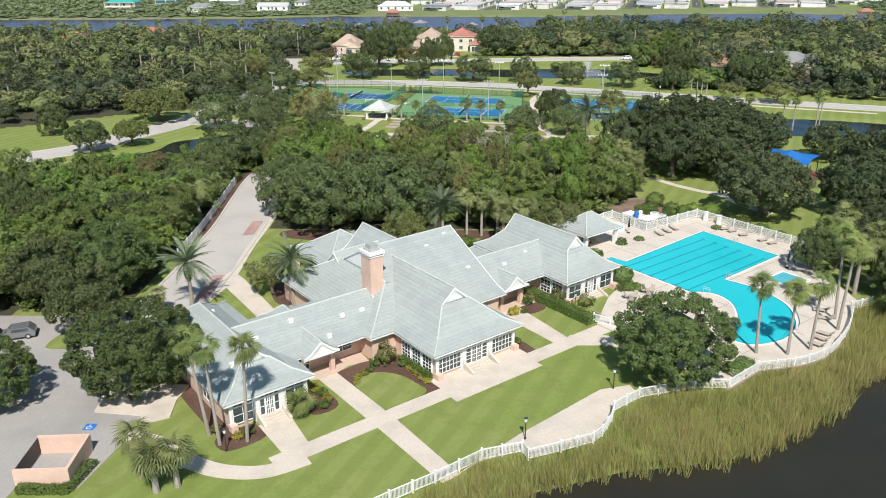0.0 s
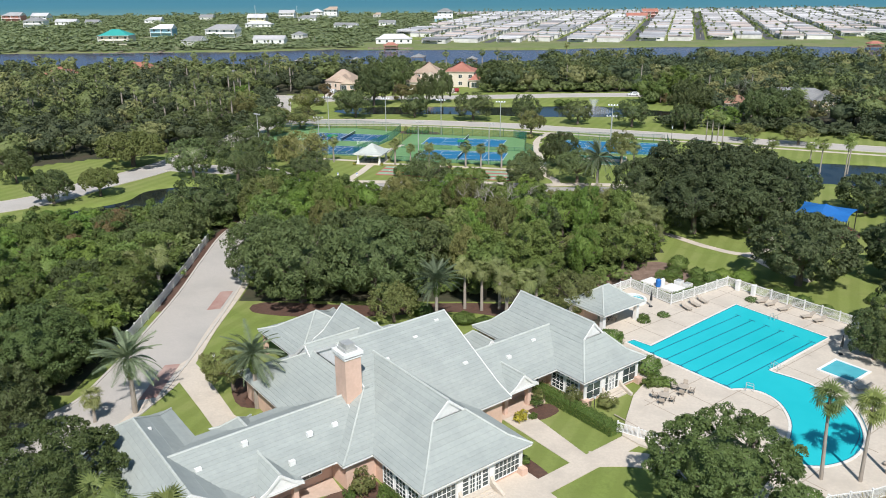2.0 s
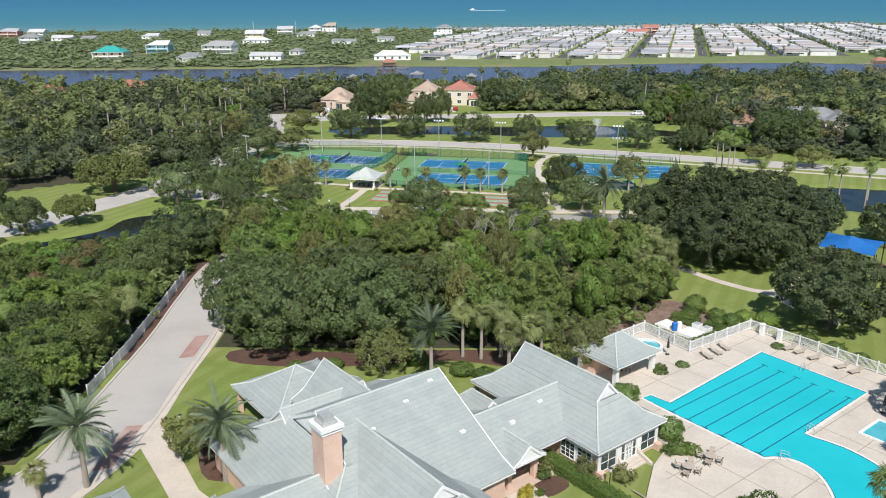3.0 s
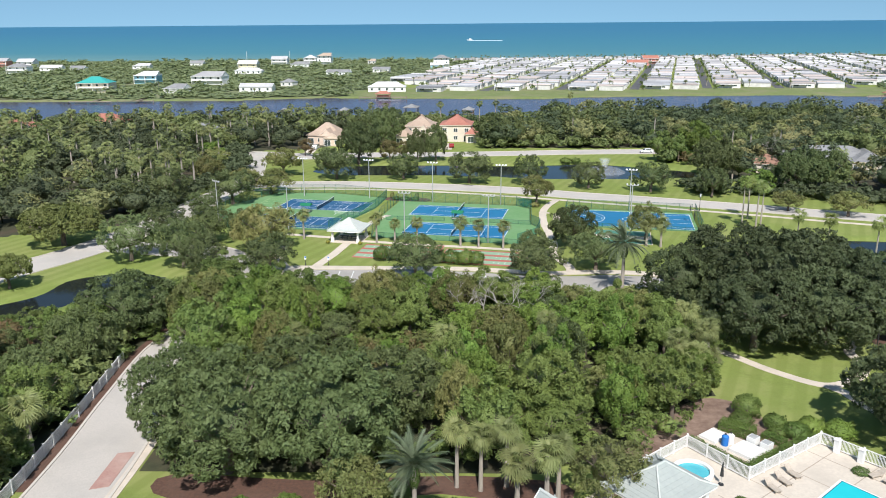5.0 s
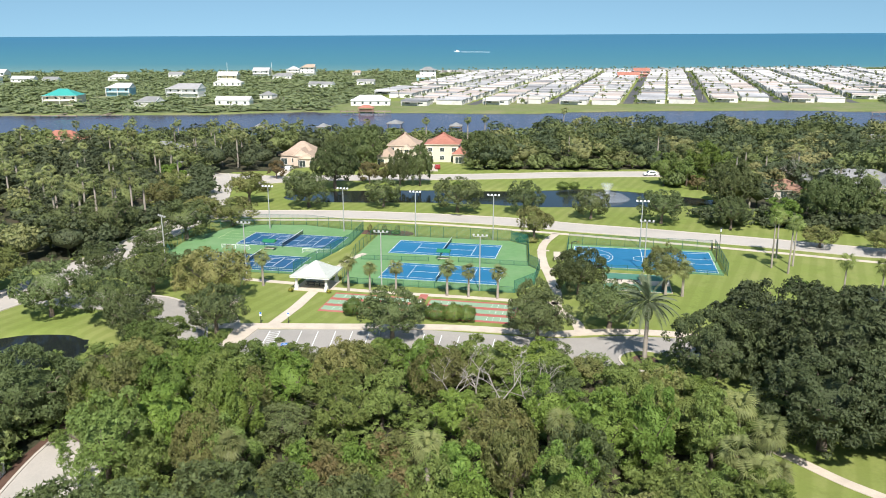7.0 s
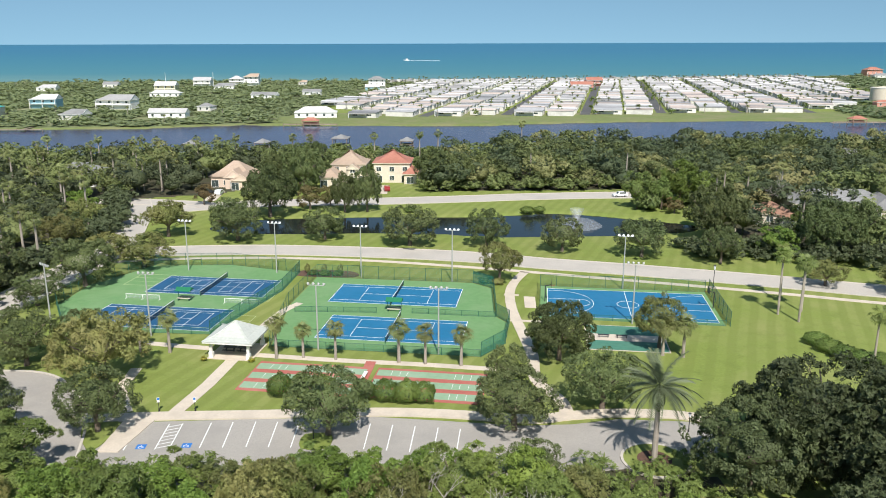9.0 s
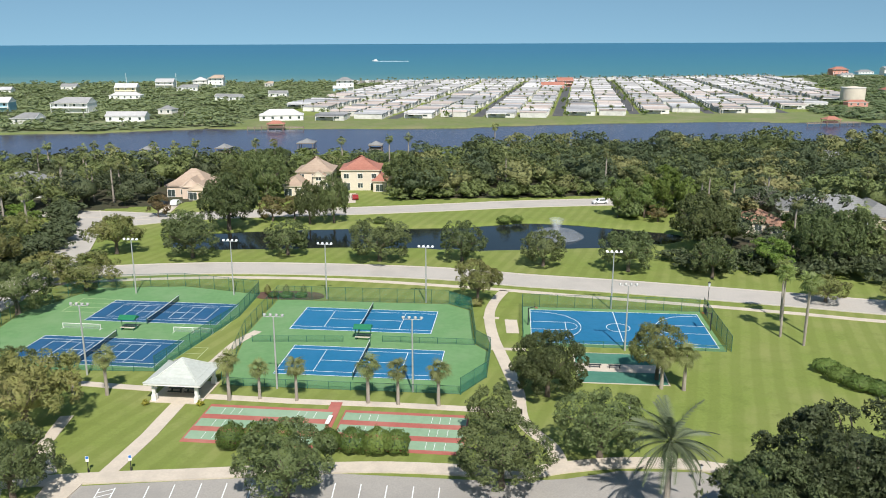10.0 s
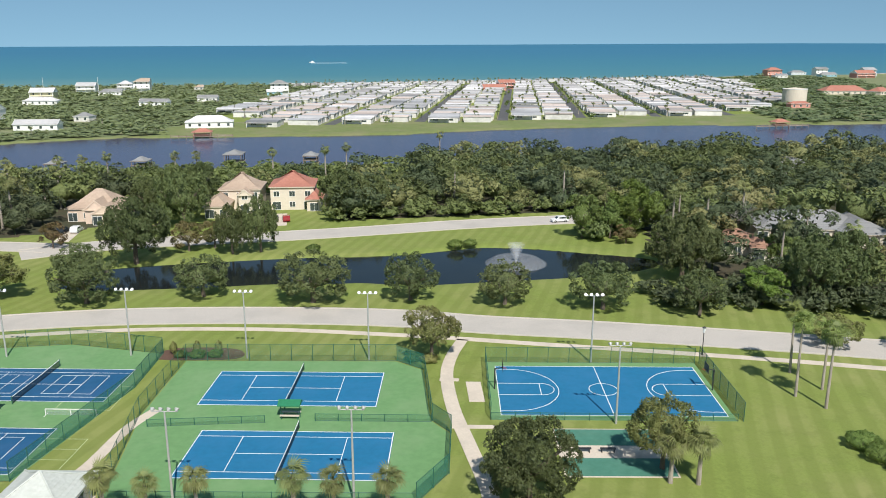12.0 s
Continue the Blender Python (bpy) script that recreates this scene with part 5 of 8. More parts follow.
# shade sail and playground
sail = thing("shade_sail", (70.5, 160.8, 0, 0, 0, -38), "bright blue shade canopy on posts over the playground", "canopy")
for x in (-4.6, 4.6):
    for y in (-3.8, 3.8):
        B().tube((x, y, -0.1), (x, y, 3.6 if y < 0 else 4.2), 0.09).obj("post", BLACK, sail)
s = B()
N = 10
for i in range(N):
    for j in range(N):
        q = []
        for a, b in ((i, j), (i + 1, j), (i + 1, j + 1), (i, j + 1)):
            p, t = a / N * 2 - 1, b / N * 2 - 1
            q.append((p * 4.8 * (1 - 0.10 * (1 - t * t)), t * 4.0 * (1 - 0.10 * (1 - p * p)), 3.7 + 0.3 * t + 1.5 * (1 - abs(p)) * (1 - abs(t))))
        s.add(q, [(0, 1, 2, 3)])
s.obj("canopy", BLUESAIL, sail)
play = thing("play_frame", (72.4, 159, 0, 0, 0, 15), "red and black climbing frame under the canopy", "play frame")
for x in (-1.2, 1.2):
    for y in (-1.2, 1.2):
        B().tube((x, y, 0), (x, y, 2.6), 0.07).obj("post", BLACK, play)
B().box(-1.3, 1.3, -1.3, 1.3, 1.2, 1.3).obj("platform", REDPLASTIC, play)
B().add([(1.3, -0.4, 1.25), (1.3, 0.4, 1.25), (3.4, 0.4, 0.2), (3.4, -0.4, 0.2), (1.3, -0.4, 1.1), (1.3, 0.4, 1.1), (3.4, 0.4, 0.05), (3.4, -0.4, 0.05)], [(0, 1, 2, 3), (7, 6, 5, 4), (0, 3, 7, 4), (1, 5, 6, 2), (2, 6, 7, 3)]).obj("slide", REDPLASTIC, play)

# ---- courts ----
CA = -11.5
RPAD = [(-15.2, 220.6), (-14.8, 240), (-11.6, 257.0), (18.6, 251.4), (22, 247.6), (20.6, 232), (22.3, 228.4), (20.4, 219.6), (16.2, 214.6)]
LPAD = [(-49.5, 229.5), (-55.5, 242), (-54.6, 253.4), (-46, 267.2), (-30, 266.8), (-15.4, 260.4), (-17.2, 248.6), (-25.4, 226.2)]
structure("court_surround_1", B().prism(RPAD, -0.2, 0.05), COURTGREEN, "green painted hard court surround")
structure("court_surround_2", B().prism(LPAD, -0.2, 0.05), COURTGREEN, "green painted hard court surround")


def line_box(b, x0, x1, y0, y1, z=0.066):
    return b.box(x0, x1, y0, y1, z - 0.01, z)


def tennis_court(x, y, L, W, material, label, extra):
    ob = thing("tennis_court", (x, y, 0, 0, 0, CA), label, "tennis court", "tennis courts")
    B().box(-L / 2 - 0.05, L / 2 + 0.05, -W / 2 - 0.05, W / 2 + 0.05, 0.0, 0.058).obj("playing_surface", material, ob, "blue acrylic surface")
    t = 0.1
    sg = W / 2 * 0.75
    sv = L / 2 * 0.538
    bars = [(-L / 2, L / 2, -W / 2, -W / 2 + t), (-L / 2, L / 2, W / 2 - t, W / 2), (-L / 2, -L / 2 + t, -W / 2, W / 2), (L / 2 - t, L / 2, -W / 2, W / 2), (-L / 2, L / 2, -sg, -sg + t * 0.8), (-L / 2, L / 2, sg - t * 0.8, sg), (-sv, -sv + t * 0.8, -sg, sg), (sv - t * 0.8, sv, -sg, sg), (-sv, sv, -t * 0.4, t * 0.4)]
    for k, q in enumerate(bars):
        line_box(B(), *q, 0.066 + 0.0006 * k).obj("court_line", LINE, ob)
    if extra:
        for sx in (-1, 1):
            for k, (a, b, c, d) in enumerate(((2.0, 8.7, -3.0, -2.93), (2.0, 8.7, 2.93, 3.0), (2.0, 2.07, -3.0, 3.0), (8.63, 8.7, -3.0, 3.0), (4.1, 4.17, -3.0, 3.0))):
                line_box(B(), *((a, b) if sx > 0 else (-b, -a)), c, d, 0.073 + 0.0006 * k).obj("court_line", LINE, ob)
    nt = W / 2 + 0.9
    net = B().add([(0, -nt, 0.1), (0, nt, 0.1), (0, nt, 1.05), (0, 0, 0.93), (0, -nt, 1.05)], [(0, 1, 2, 3, 4)]).obj("net", NETMESH, ob, "dark tennis net")
    B().add([(-0.03, -nt, 1.0), (0.03, -nt, 1.0), (0.03, 0, 0.9), (-0.03, 0, 0.9), (-0.03, -nt, 1.08), (0.03, -nt, 1.08), (0.03, 0, 0.98), (-0.03, 0, 0.98)], [(0, 3, 7, 4), (1, 5, 6, 2), (4, 7, 6, 5)]).add([(-0.03, nt, 1.0), (0.03, nt, 1.0), (0.03, 0, 0.9), (-0.03, 0, 0.9), (-0.03, nt, 1.08), (0.03, nt, 1.08), (0.03, 0, 0.98), (-0.03, 0, 0.98)], [(0, 4, 7, 3), (1, 2, 6, 5), (4, 5, 6, 7)]).obj("band", LINE, net)
    for y_ in (-nt, nt):
        B().tube((0, y_, 0), (0, y_, 1.15), 0.06).obj("net_post", GREENPOST, ob)
    return ob


tennis_court(4.1, 244.6, 23.1, 10.8, COURTBLUE, "blue tennis court with white lines on green", False)
tennis_court(3.4, 226.7, 23.1, 10.8, COURTBLUE, "blue tennis court with white lines on green", False)
tennis_court(-30.5, 252.0, 22.8, 10.6, COURTNAVY, "dark blue tennis court overlaid with smaller court lines", True)
tennis_court(-36.3, 234.9, 22.8, 10.6, COURTNAVY, "dark blue tennis court overlaid with smaller court lines", True)
fl = B()
for x, y in ((-22.4, 246.2), (-24.6, 231.6), (-44.5, 257.0)):
    fl.m = pose(x, y, 0, 0, 0, CA)
    for k in range(4):
        line_box(fl, -3, 4.2, -3.6 + 2.4 * k, -3.52 + 2.4 * k, 0.057)
    line_box(fl, -3, -2.92, -3.6, 3.6, 0.0575)
    line_box(fl, 4.12, 4.2, -3.6, 3.6, 0.0575)
tagged(fl.obj("court_marking", LINEGREEN), "thin faded yellow-green practice lines", "court marking", kind="structure")

# basketball court
bb = thing("basketball_court", (44.9, 236.9, 0, 0, 0, CA + 0.6), "blue basketball court with white markings", "basketball court")
B().box(-15.4, 14.9, -9.0, 9.2, -0.2, 0.04).obj("surround", COURTGREEN, bb, "green border")
B().box(-14.2, 14.2, -7.8, 7.8, 0.0, 0.052).obj("playing_surface", COURTBLUE, bb, "blue acrylic surface")


def curve_line(pts, w=0.09, z=0.064):
    return B().strip(pts, w, z - 0.01, z)


for k, q in enumerate(((-14.2, 14.2, -7.8, -7.7), (-14.2, 14.2, 7.7, 7.8), (-14.2, -14.1, -7.8, 7.8), (14.1, 14.2, -7.8, 7.8), (-0.05, 0.05, -7.8, 7.8))):
    line_box(B(), *q, 0.06 + 0.0006 * k).obj("court_line", LINE, bb)
arc = lambda cx, r, a0, a1: [(cx + r * math.cos(radians(a0 + (a1 - a0) * k / 24)), r * math.sin(radians(a0 + (a1 - a0) * k / 24))) for k in range(25)]
curve_line(arc(0, 1.9, 0, 360)).obj("centre_circle", LINE, bb)
for s in (-1, 1):
    off = 0 if s < 0 else 180
    curve_line([(s * 14.1, 6.6), (s * 12.6, 6.6)] + arc(s * 12.6, 6.6, off + 90, off - 90)[1:] + [(s * 14.1, -6.6)] if s < 0 else [(s * 14.1, -6.6)] + arc(s * 12.6, 6.6, off + 90, off - 90) + [(s * 14.1, 6.6)], z=0.065).obj("three_point_line", LINE, bb)
    for k, q in enumerate(((14.1, 8.5, -1.85, -1.76), (14.1, 8.5, 1.76, 1.85), (8.5, 8.41, -1.85, 1.85))):
        line_box(B(), min(s * q[0], s * q[1]), max(s * q[0], s * q[1]), q[2], q[3], 0.067 + 0.0006 * k).obj("key_line", LINE, bb)
    curve_line(arc(s * 8.45, 1.85, off + 90, off - 90), z=0.069).obj("free_throw_arc", LINE, bb)
for s in (-1, 1):
    m = pose(44.9, 236.9, 0, 0, 0, CA + 0.6) @ pose(s * 14.6, 0, 0, 0, 0, 0 if s < 0 else 180)
    hp = thing("basketball_hoop", m, "black post hoop with a white backboard", "hoop", "basketball hoops")
    B().tube((0, 0, 0), (0, 0, 3.0), 0.09).tube((0, 0, 2.9), (1.0, 0, 3.2), 0.07).obj("post", BLACK, hp)
    B().box(1.0, 1.05, -0.9, 0.9, 2.8, 3.9).obj("backboard", BLACK, hp)
    rim = B()
    ring = [(1.32 + 0.24 * math.cos(k * math.pi / 8), 0.24 * math.sin(k * math.pi / 8)) for k in range(17)]
    rim.strip(ring, 0.04, 3.0, 3.04)
    rim.obj("rim", REDPLASTIC, hp)

# bocce and shuffleboard
bo = thing("bocce_court", (39.8, 220.8, 0, 0, 0, CA + 0.8), "two green bocce lanes with a pale strip between", "bocce court")
B().box(-6.2, 6.2, -5.5, 5.5, -0.2, 0.06).obj("border", CONC, bo)
B().box(-6.0, 6.0, 1.4, 5.3, 0.0, 0.075).obj("lane", BOCCE, bo)
B().box(-6.0, 6.0, -5.3, -1.5, 0.0, 0.075).obj("lane", BOCCE, bo)
for x in (-3.4, -0.6):
    bn = thing("bench", pose(39.8, 220.8, 0, 0, 0, CA + 0.8) @ pose(x, -0.1, 0.06), "low dark bench between the bocce lanes", "bench", "benches")
    B().box(-0.9, 0.9, -0.2, 0.2, 0.42, 0.48).obj("seat", BLACK, bn)
    for q in (-0.7, 0.7):
        B().box(q - 0.04, q + 0.04, -0.18, 0.18, 0, 0.42).obj("leg", BLACK, bn)
for k, (x, y, L) in enumerate(((-8.8, 208.2, 16.2), (8.0, 204.9, 15.6))):
    sb = thing("shuffleboard_court", (x, y, 0, 0, 0, CA), "red shuffleboard court with pale green lanes", "shuffleboard", "shuffleboard courts")
    B().box(-L / 2, L / 2, -4.9, 4.9, -0.2, 0.06).obj("base", SHUFRED, sb)
    for i in range(3):
        c = -3.2 + 3.2 * i
        ln_ = B().box(-L / 2 + 0.2, L / 2 - 0.2, c - 1.0, c + 1.0, 0.0, 0.07).obj("lane", SHUFGREEN, sb)
        tri = B()
        for s in (-1, 1):
            for a in (2.2, 3.4, 4.4):
                tri.box(min(s * (L / 2 - a), s * (L / 2 - a - 0.05)), max(s * (L / 2 - a), s * (L / 2 - a - 0.05)), c - 0.8, c + 0.8, 0.06, 0.074)
        tri.obj("scoring_line", LINE, ln_)
br = thing("bench", (-0.6, 208, 0, 0, 0, CA + 90), "red and white bench at the shuffleboard courts", "bench", "benches")
B().box(-1.1, 1.1, -0.25, 0.25, 0.42, 0.5).obj("seat", WHITE, br)
for q in (-0.8, 0.8):
    B().box(q - 0.05, q + 0.05, -0.2, 0.2, 0, 0.42).obj("leg", SHUFRED, br)
structure("path_13", B().strip([(0.2, 213.6), (-0.4, 210), (-1.8, 202.6)], 1.5, -0.1, 0.062), SHUFRED, "red painted strip between shuffleboard courts")


# ---- court fences ----
def chain_fence(line, h, material, label, step=3.0):
    ob = thing("chain_link_fence", Matrix(), label, "fence", "court fences")
    post_me = None
    for (ax, ay), (bx, by) in zip(line, line[1:]):
        L = math.hypot(bx - ax, by - ay)
        n = max(1, round(L / step))
        ang = math.degrees(math.atan2(by - ay, bx - ax))
        m = pose(ax, ay, 0, 0, 0, ang)
        o = B().add([(0, 0, 0.05), (L, 0, 0.05), (L, 0, h), (0, 0, h)], [(0, 1, 2, 3)]).obj("mesh_panel", material, ob, "green wire mesh")
        o.matrix_local = m
        o = B().tube((0, 0, h), (L, 0, h), 0.03, n=5).tube((0, 0, 0.1), (L, 0, 0.1), 0.02, n=4).obj("rail", GREENPOST, ob)
        o.matrix_local = m
        for k in range(n + 1):
            mm = m @ pose(L * k / n, 0, 0)
            if post_me is None:
                p = B().tube((0, 0, -0.1), (0, 0, h + 0.05), 0.045, n=6).obj("post", GREENPOST, ob)
                post_me = p.data
                p.matrix_local = mm
            else:
                again("post", post_me, ob, mm)
    return ob


chain_fence([(-11.6, 257.2), (18.8, 251.6)], 2.6, GREENMESH, "tall green chain-link fence behind the courts")
chain_fence([(18.8, 251.6), (22.2, 247.7), (20.8, 232), (22.5, 228.4), (20.6, 219.5), (16.3, 214.4)], 2.4, GREENSCREEN, "green screened chain-link fence round a court")
chain_fence([(16.3, 214.4), (-15.4, 220.4)], 1.2, GREENMESH, "low green chain-link fence along the palms")
chain_fence([(-15.4, 220.4), (-15.0, 240), (-11.8, 257.2)], 2.4, GREENMESH, "green chain-link fence beside the court path")
chain_fence([(-25.6, 226), (-17.2, 248.6), (-15.4, 260.6)], 2.4, GREENSCREEN, "green screened chain-link fence beside the court path")
chain_fence([(-15.4, 260.6), (-30, 267), (-46, 267.4), (-54.8, 253.5), (-55.7, 242), (-49.6, 229.3)], 2.6, GREENMESH, "tall green chain-link fence behind the courts")
chain_fence([(-49.6, 229.3), (-25.6, 226)], 1.2, GREENMESH, "low green chain-link fence along the palms")
chain_fence([(-13.5, 236.4), (0.5, 235.0)], 1.0, GREENMESH, "low green mesh fence between two courts")
chain_fence([(6.6, 234.4), (20.6, 231.6)], 1.0, GREENMESH, "low green mesh fence between two courts")
M = pose(44.9, 236.9, 0, 0, 0, CA + 0.6)
pt = lambda x, y: ((M @ Vector((x, y, 0))).x, (M @ Vector((x, y, 0))).y)
chain_fence([pt(-15.5, -9), pt(-15.5, 9.2), pt(14.9, 9.2)], 2.4, GREENMESH, "green chain-link fence round the basketball court")
chain_fence([pt(15.6, 9.4), pt(15.6, -9)], 2.6, GREENSCREEN, "green screened fence at the basketball court end")
chain_fence([pt(-15.5, -9), pt(14.9, -9)], 1.0, GREENMESH, "low green mesh fence along the basketball court")
path("path_14", smooth([(-20.6, 223.4), (-18.2, 228), (-15.9, 236), (-13.2, 241)], 5), 1.5)
structure("planting_bed", B().prism(smooth([(-16, 258.4), (-4.5, 256.6), (-4.8, 260.6), (-14, 262.4)], 4, True), -0.2, 0.04), MULCH, "brown mulch bed behind the courts")
structure("bench_pad", B().prism([(26.4, 236.4), (28.4, 236.0), (29.2, 242.2), (27.2, 242.6)], -0.2, 0.06), CONC, "pale concrete pad by the basketball court")


# ---- floodlights ----
def floodlight(x, y, a, h=10.2):
    ob = thing("floodlight_mast", (x, y, 0, 0, 0, a), "tall grey floodlight mast with four lamp heads", "floodlight", "court floodlights")
    B().tube((0, 0, -0.1), (0, 0, h), 0.14, 0.09, 10).obj("mast", POLE, ob)
    B().tube((-1.3, 0, h), (1.3, 0, h), 0.05).obj("crossbar", POLE, ob)
    for k in range(4):
        hd = B(pose(-1.2 + 0.8 * k, -0.15, h + 0.22, 50)).tube((0, 0, -0.26), (0, 0, 0.03), 0.11, 0.25, 10, False).obj("lamp_head", POLE, ob, "grey lamp housing")
        B(pose(-1.2 + 0.8 * k, -0.15, h + 0.22, 50)).tube((0, 0, -0.01), (0, 0, 0.02), 0.23, 0.23, 10).obj("lens", LENS, hd)
    return ob


mast = None
for x, y, a in ((-38.1, 263.3, CA), (-20, 260.6, CA), (-2.9, 256.6, CA), (14.8, 252.8, CA), (-7.9, 218.6, CA + 180), (10.1, 215.8, CA + 180), (46.6, 246.2, CA), (42.8, 227.3, CA + 180), (-34.7, 225.8, CA + 180), (-52.3, 231.5, CA + 150)):
    if mast is None:
        mast = floodlight(x, y, a)
    else:
        copy_thing(mast, pose(x, y, 0, 0, 0, a))

# awning benches
for x, y in ((3.6, 236.0), (-34.0, 244.0)):
    ab = thing("covered_bench", (x, y, 0.05, 0, 0, CA), "bench under a green canvas awning between courts", "bench", "benches")
    B().add([(-1.4, -0.9, 1.9), (1.4, -0.9, 1.9), (1.4, 0.0, 2.4), (-1.4, 0.0, 2.4), (-1.4, 0.9, 1.9), (1.4, 0.9, 1.9), (-1.4, -0.9, 1.82), (1.4, -0.9, 1.82), (1.4, 0.9, 1.82), (-1.4, 0.9, 1.82)], [(0, 1, 2, 3), (3, 2, 5, 4), (0, 3, 4, 9, 6), (1, 7, 8, 5, 2), (0, 6, 7, 1), (4, 5, 8, 9), (6, 9, 8, 7)]).obj("awning", AWNING, ab, "green canvas awning")
    for px in (-1.2, 1.2):
        B().tube((px, 0, 0), (px, 0, 2.3), 0.05).obj("post", GREENPOST, ab)
    B().box(-1.2, 1.2, -0.75, -0.35, 0.42, 0.48).obj("seat", CONC, ab)
    B().box(-1.2, 1.2, 0.35, 0.75, 0.42, 0.48).obj("seat", CONC, ab)
    for px in (-1.0, 1.0):
        B().box(px - 0.05, px + 0.05, -0.7, 0.7, 0, 0.42).obj("leg", GREENPOST, ab)
# low practice nets
for x, y in ((-41.7, 244.9), (-23.4, 241.2)):
    pn = thing("practice_net", (x, y, 0.05, 0, 0, CA), "low white framed practice net on the court", "net", "practice nets")
    B().tube((-3.2, 0, 0.85), (3.2, 0, 0.85), 0.05).obj("top_rail", WHITE, pn)
    for px in (-3.2, 0, 3.2):
        B().tube((px, 0, 0), (px, 0, 0.85), 0.05).tube((px, -0.5, 0.03), (px, 0.5, 0.03), 0.04).obj("leg", WHITE, pn)
    B().add([(-3.2, 0, 0.05), (3.2, 0, 0.05), (3.2, 0, 0.82), (-3.2, 0, 0.82)], [(0, 1, 2, 3)]).obj("mesh", sheer_mat("pale_net", (0.5, 0.55, 0.5), 0.4) if px == 0 else SPRAY, pn)

# gazebo
gz = thing("gazebo", (-19.9, 218.7, 0, 0, 0, CA), "open park gazebo with pale metal hip roof and white columns", "gazebo")
B().box(-3.4, 3.4, -3.4, 3.4, -0.2, 0.12).obj("floor", CONC, gz)
roof(gz, -3.8, 3.8, -3.75, 3.75, "u", 2.75, 4.85, ("hip", "hip"), CAP)
for x in (-2.85, 2.85):
    for y in (-2.85, 2.85):
        B().box(x - 0.3, x + 0.3, y - 0.3, y + 0.3, 0.1, 0.9).box(x - 0.2, x + 0.2, y - 0.2, y + 0.2, 0.9, 2.6).obj("column", WHITE, gz)
for x in (-1.0, 1.2):
    tb = thing("picnic_table", pose(-19.9, 218.7, 0.12, 0, 0, CA) @ pose(x, -0.4, 0), "dark picnic table under the gazebo", "table", "picnic tables")
    B().box(-0.9, 0.9, -0.4, 0.4, 0.7, 0.76).obj("tabletop", BLACK, tb)
    B().box(-0.9, 0.9, -0.85, -0.55, 0.42, 0.47).obj("bench_board", BLACK, tb)
    B().box(-0.9, 0.9, 0.55, 0.85, 0.42, 0.47).obj("bench_board", BLACK, tb)
    for q in (-0.6, 0.6):
        B().box(q - 0.05, q + 0.05, -0.8, 0.8, 0.36, 0.42).box(q - 0.05, q + 0.05, -0.1, 0.1, 0, 0.7).obj("leg", BLACK, tb)

# fountain in the pond
ft = thing("fountain", (50.5, 302, -0.45), "white water fountain spraying over the pond", "fountain")
sp = B()
for r0, r1, h0, h1 in ((0.1, 1.9, 0.2, 4.3), (0.08, 1.1, 0.2, 4.0)):
    sp.tube((0, 0, h0), (0, 0, h1), r0, r1, 28, False)
sp.obj("spray", SPRAY, ft, "fan of white spray")
sp = B()
for r0, r1, h0, h1 in ((1.2, 3.0, 0.6, 1.5), (3.0, 4.8, 1.5, 1.1), (4.8, 6.6, 1.1, 0.05)):
    sp.tube((0, 0, h0), (0, 0, h1), r0, r1, 28, False)
sp.obj("splash_ring", SPRAY, ft, "ring of falling drops")
B().tube((0, 0, -0.1), (0, 0, 0.25), 0.5, 0.3, 12).obj("nozzle", BLACK, ft)


# ---- cars ----
def car(x, y, a, paint, label, z=0.05):
    ob = thing("car", (x, y, z, 0, 0, a), label, "car", "parked cars")
    side = [(-2.2, 0.3), (2.2, 0.3), (2.25, 0.75), (1.1, 0.95), (0.5, 1.5), (-1.6, 1.55), (-2.15, 1.0), (-2.25, 0.7)]
    n = len(side)
    B().add([(p, -0.88, q) for p, q in side] + [(p, 0.88, q) for p, q in side], [tuple(range(n)), tuple(range(n, 2 * n))[::-1]] + [(k, n + k, n + (k + 1) % n, (k + 1) % n) for k in range(n)]).obj("body", paint, ob)
    B().box(-1.5, 0.35, -0.9, 0.9, 1.02, 1.4).obj("side_window", GLASS, ob)
    B().add([(1.08, -0.75, 0.98), (1.08, 0.75, 0.98), (0.55, 0.7, 1.48), (0.55, -0.7, 1.48)], [(0, 1, 2, 3)]).obj("windscreen", GLASS, ob)
    for px in (-1.4, 1.4):
        for py in (-0.8, 0.8):
            w = B().tube((px, py - 0.11, 0.33), (px, py + 0.11, 0.33), 0.33, n=12).obj("wheel", BLACK, ob)
            B().tube((px, py - 0.12, 0.33), (px, py + 0.12, 0.33), 0.19, n=10).obj("rim", POLE, w)
    for py in (-0.6, 0.6):
        B().box(2.2, 2.27, py - 0.16, py + 0.16, 0.6, 0.74).obj("headlight", LENS, ob)
    return ob


car(72, 337.8, 184, CARWHITE, "white car parked on the far road")
car(-52.5, 347.0, 80, CARDARK, "dark car in a house drive")
car(-49.6, 347.6, 85, CARWHITE, "silver car in a house drive")
car(-1.5, 352, 88, CARDARK, "dark car in front of a house")
car(1.4, 351.6, 95, CARRED, "red car in front of a house")
car(-52.0, 86.0, 200, CARSILVER, "silver car in the car park")
car(-55.4, 84.6, 200, CARDARK, "black car in the car park")

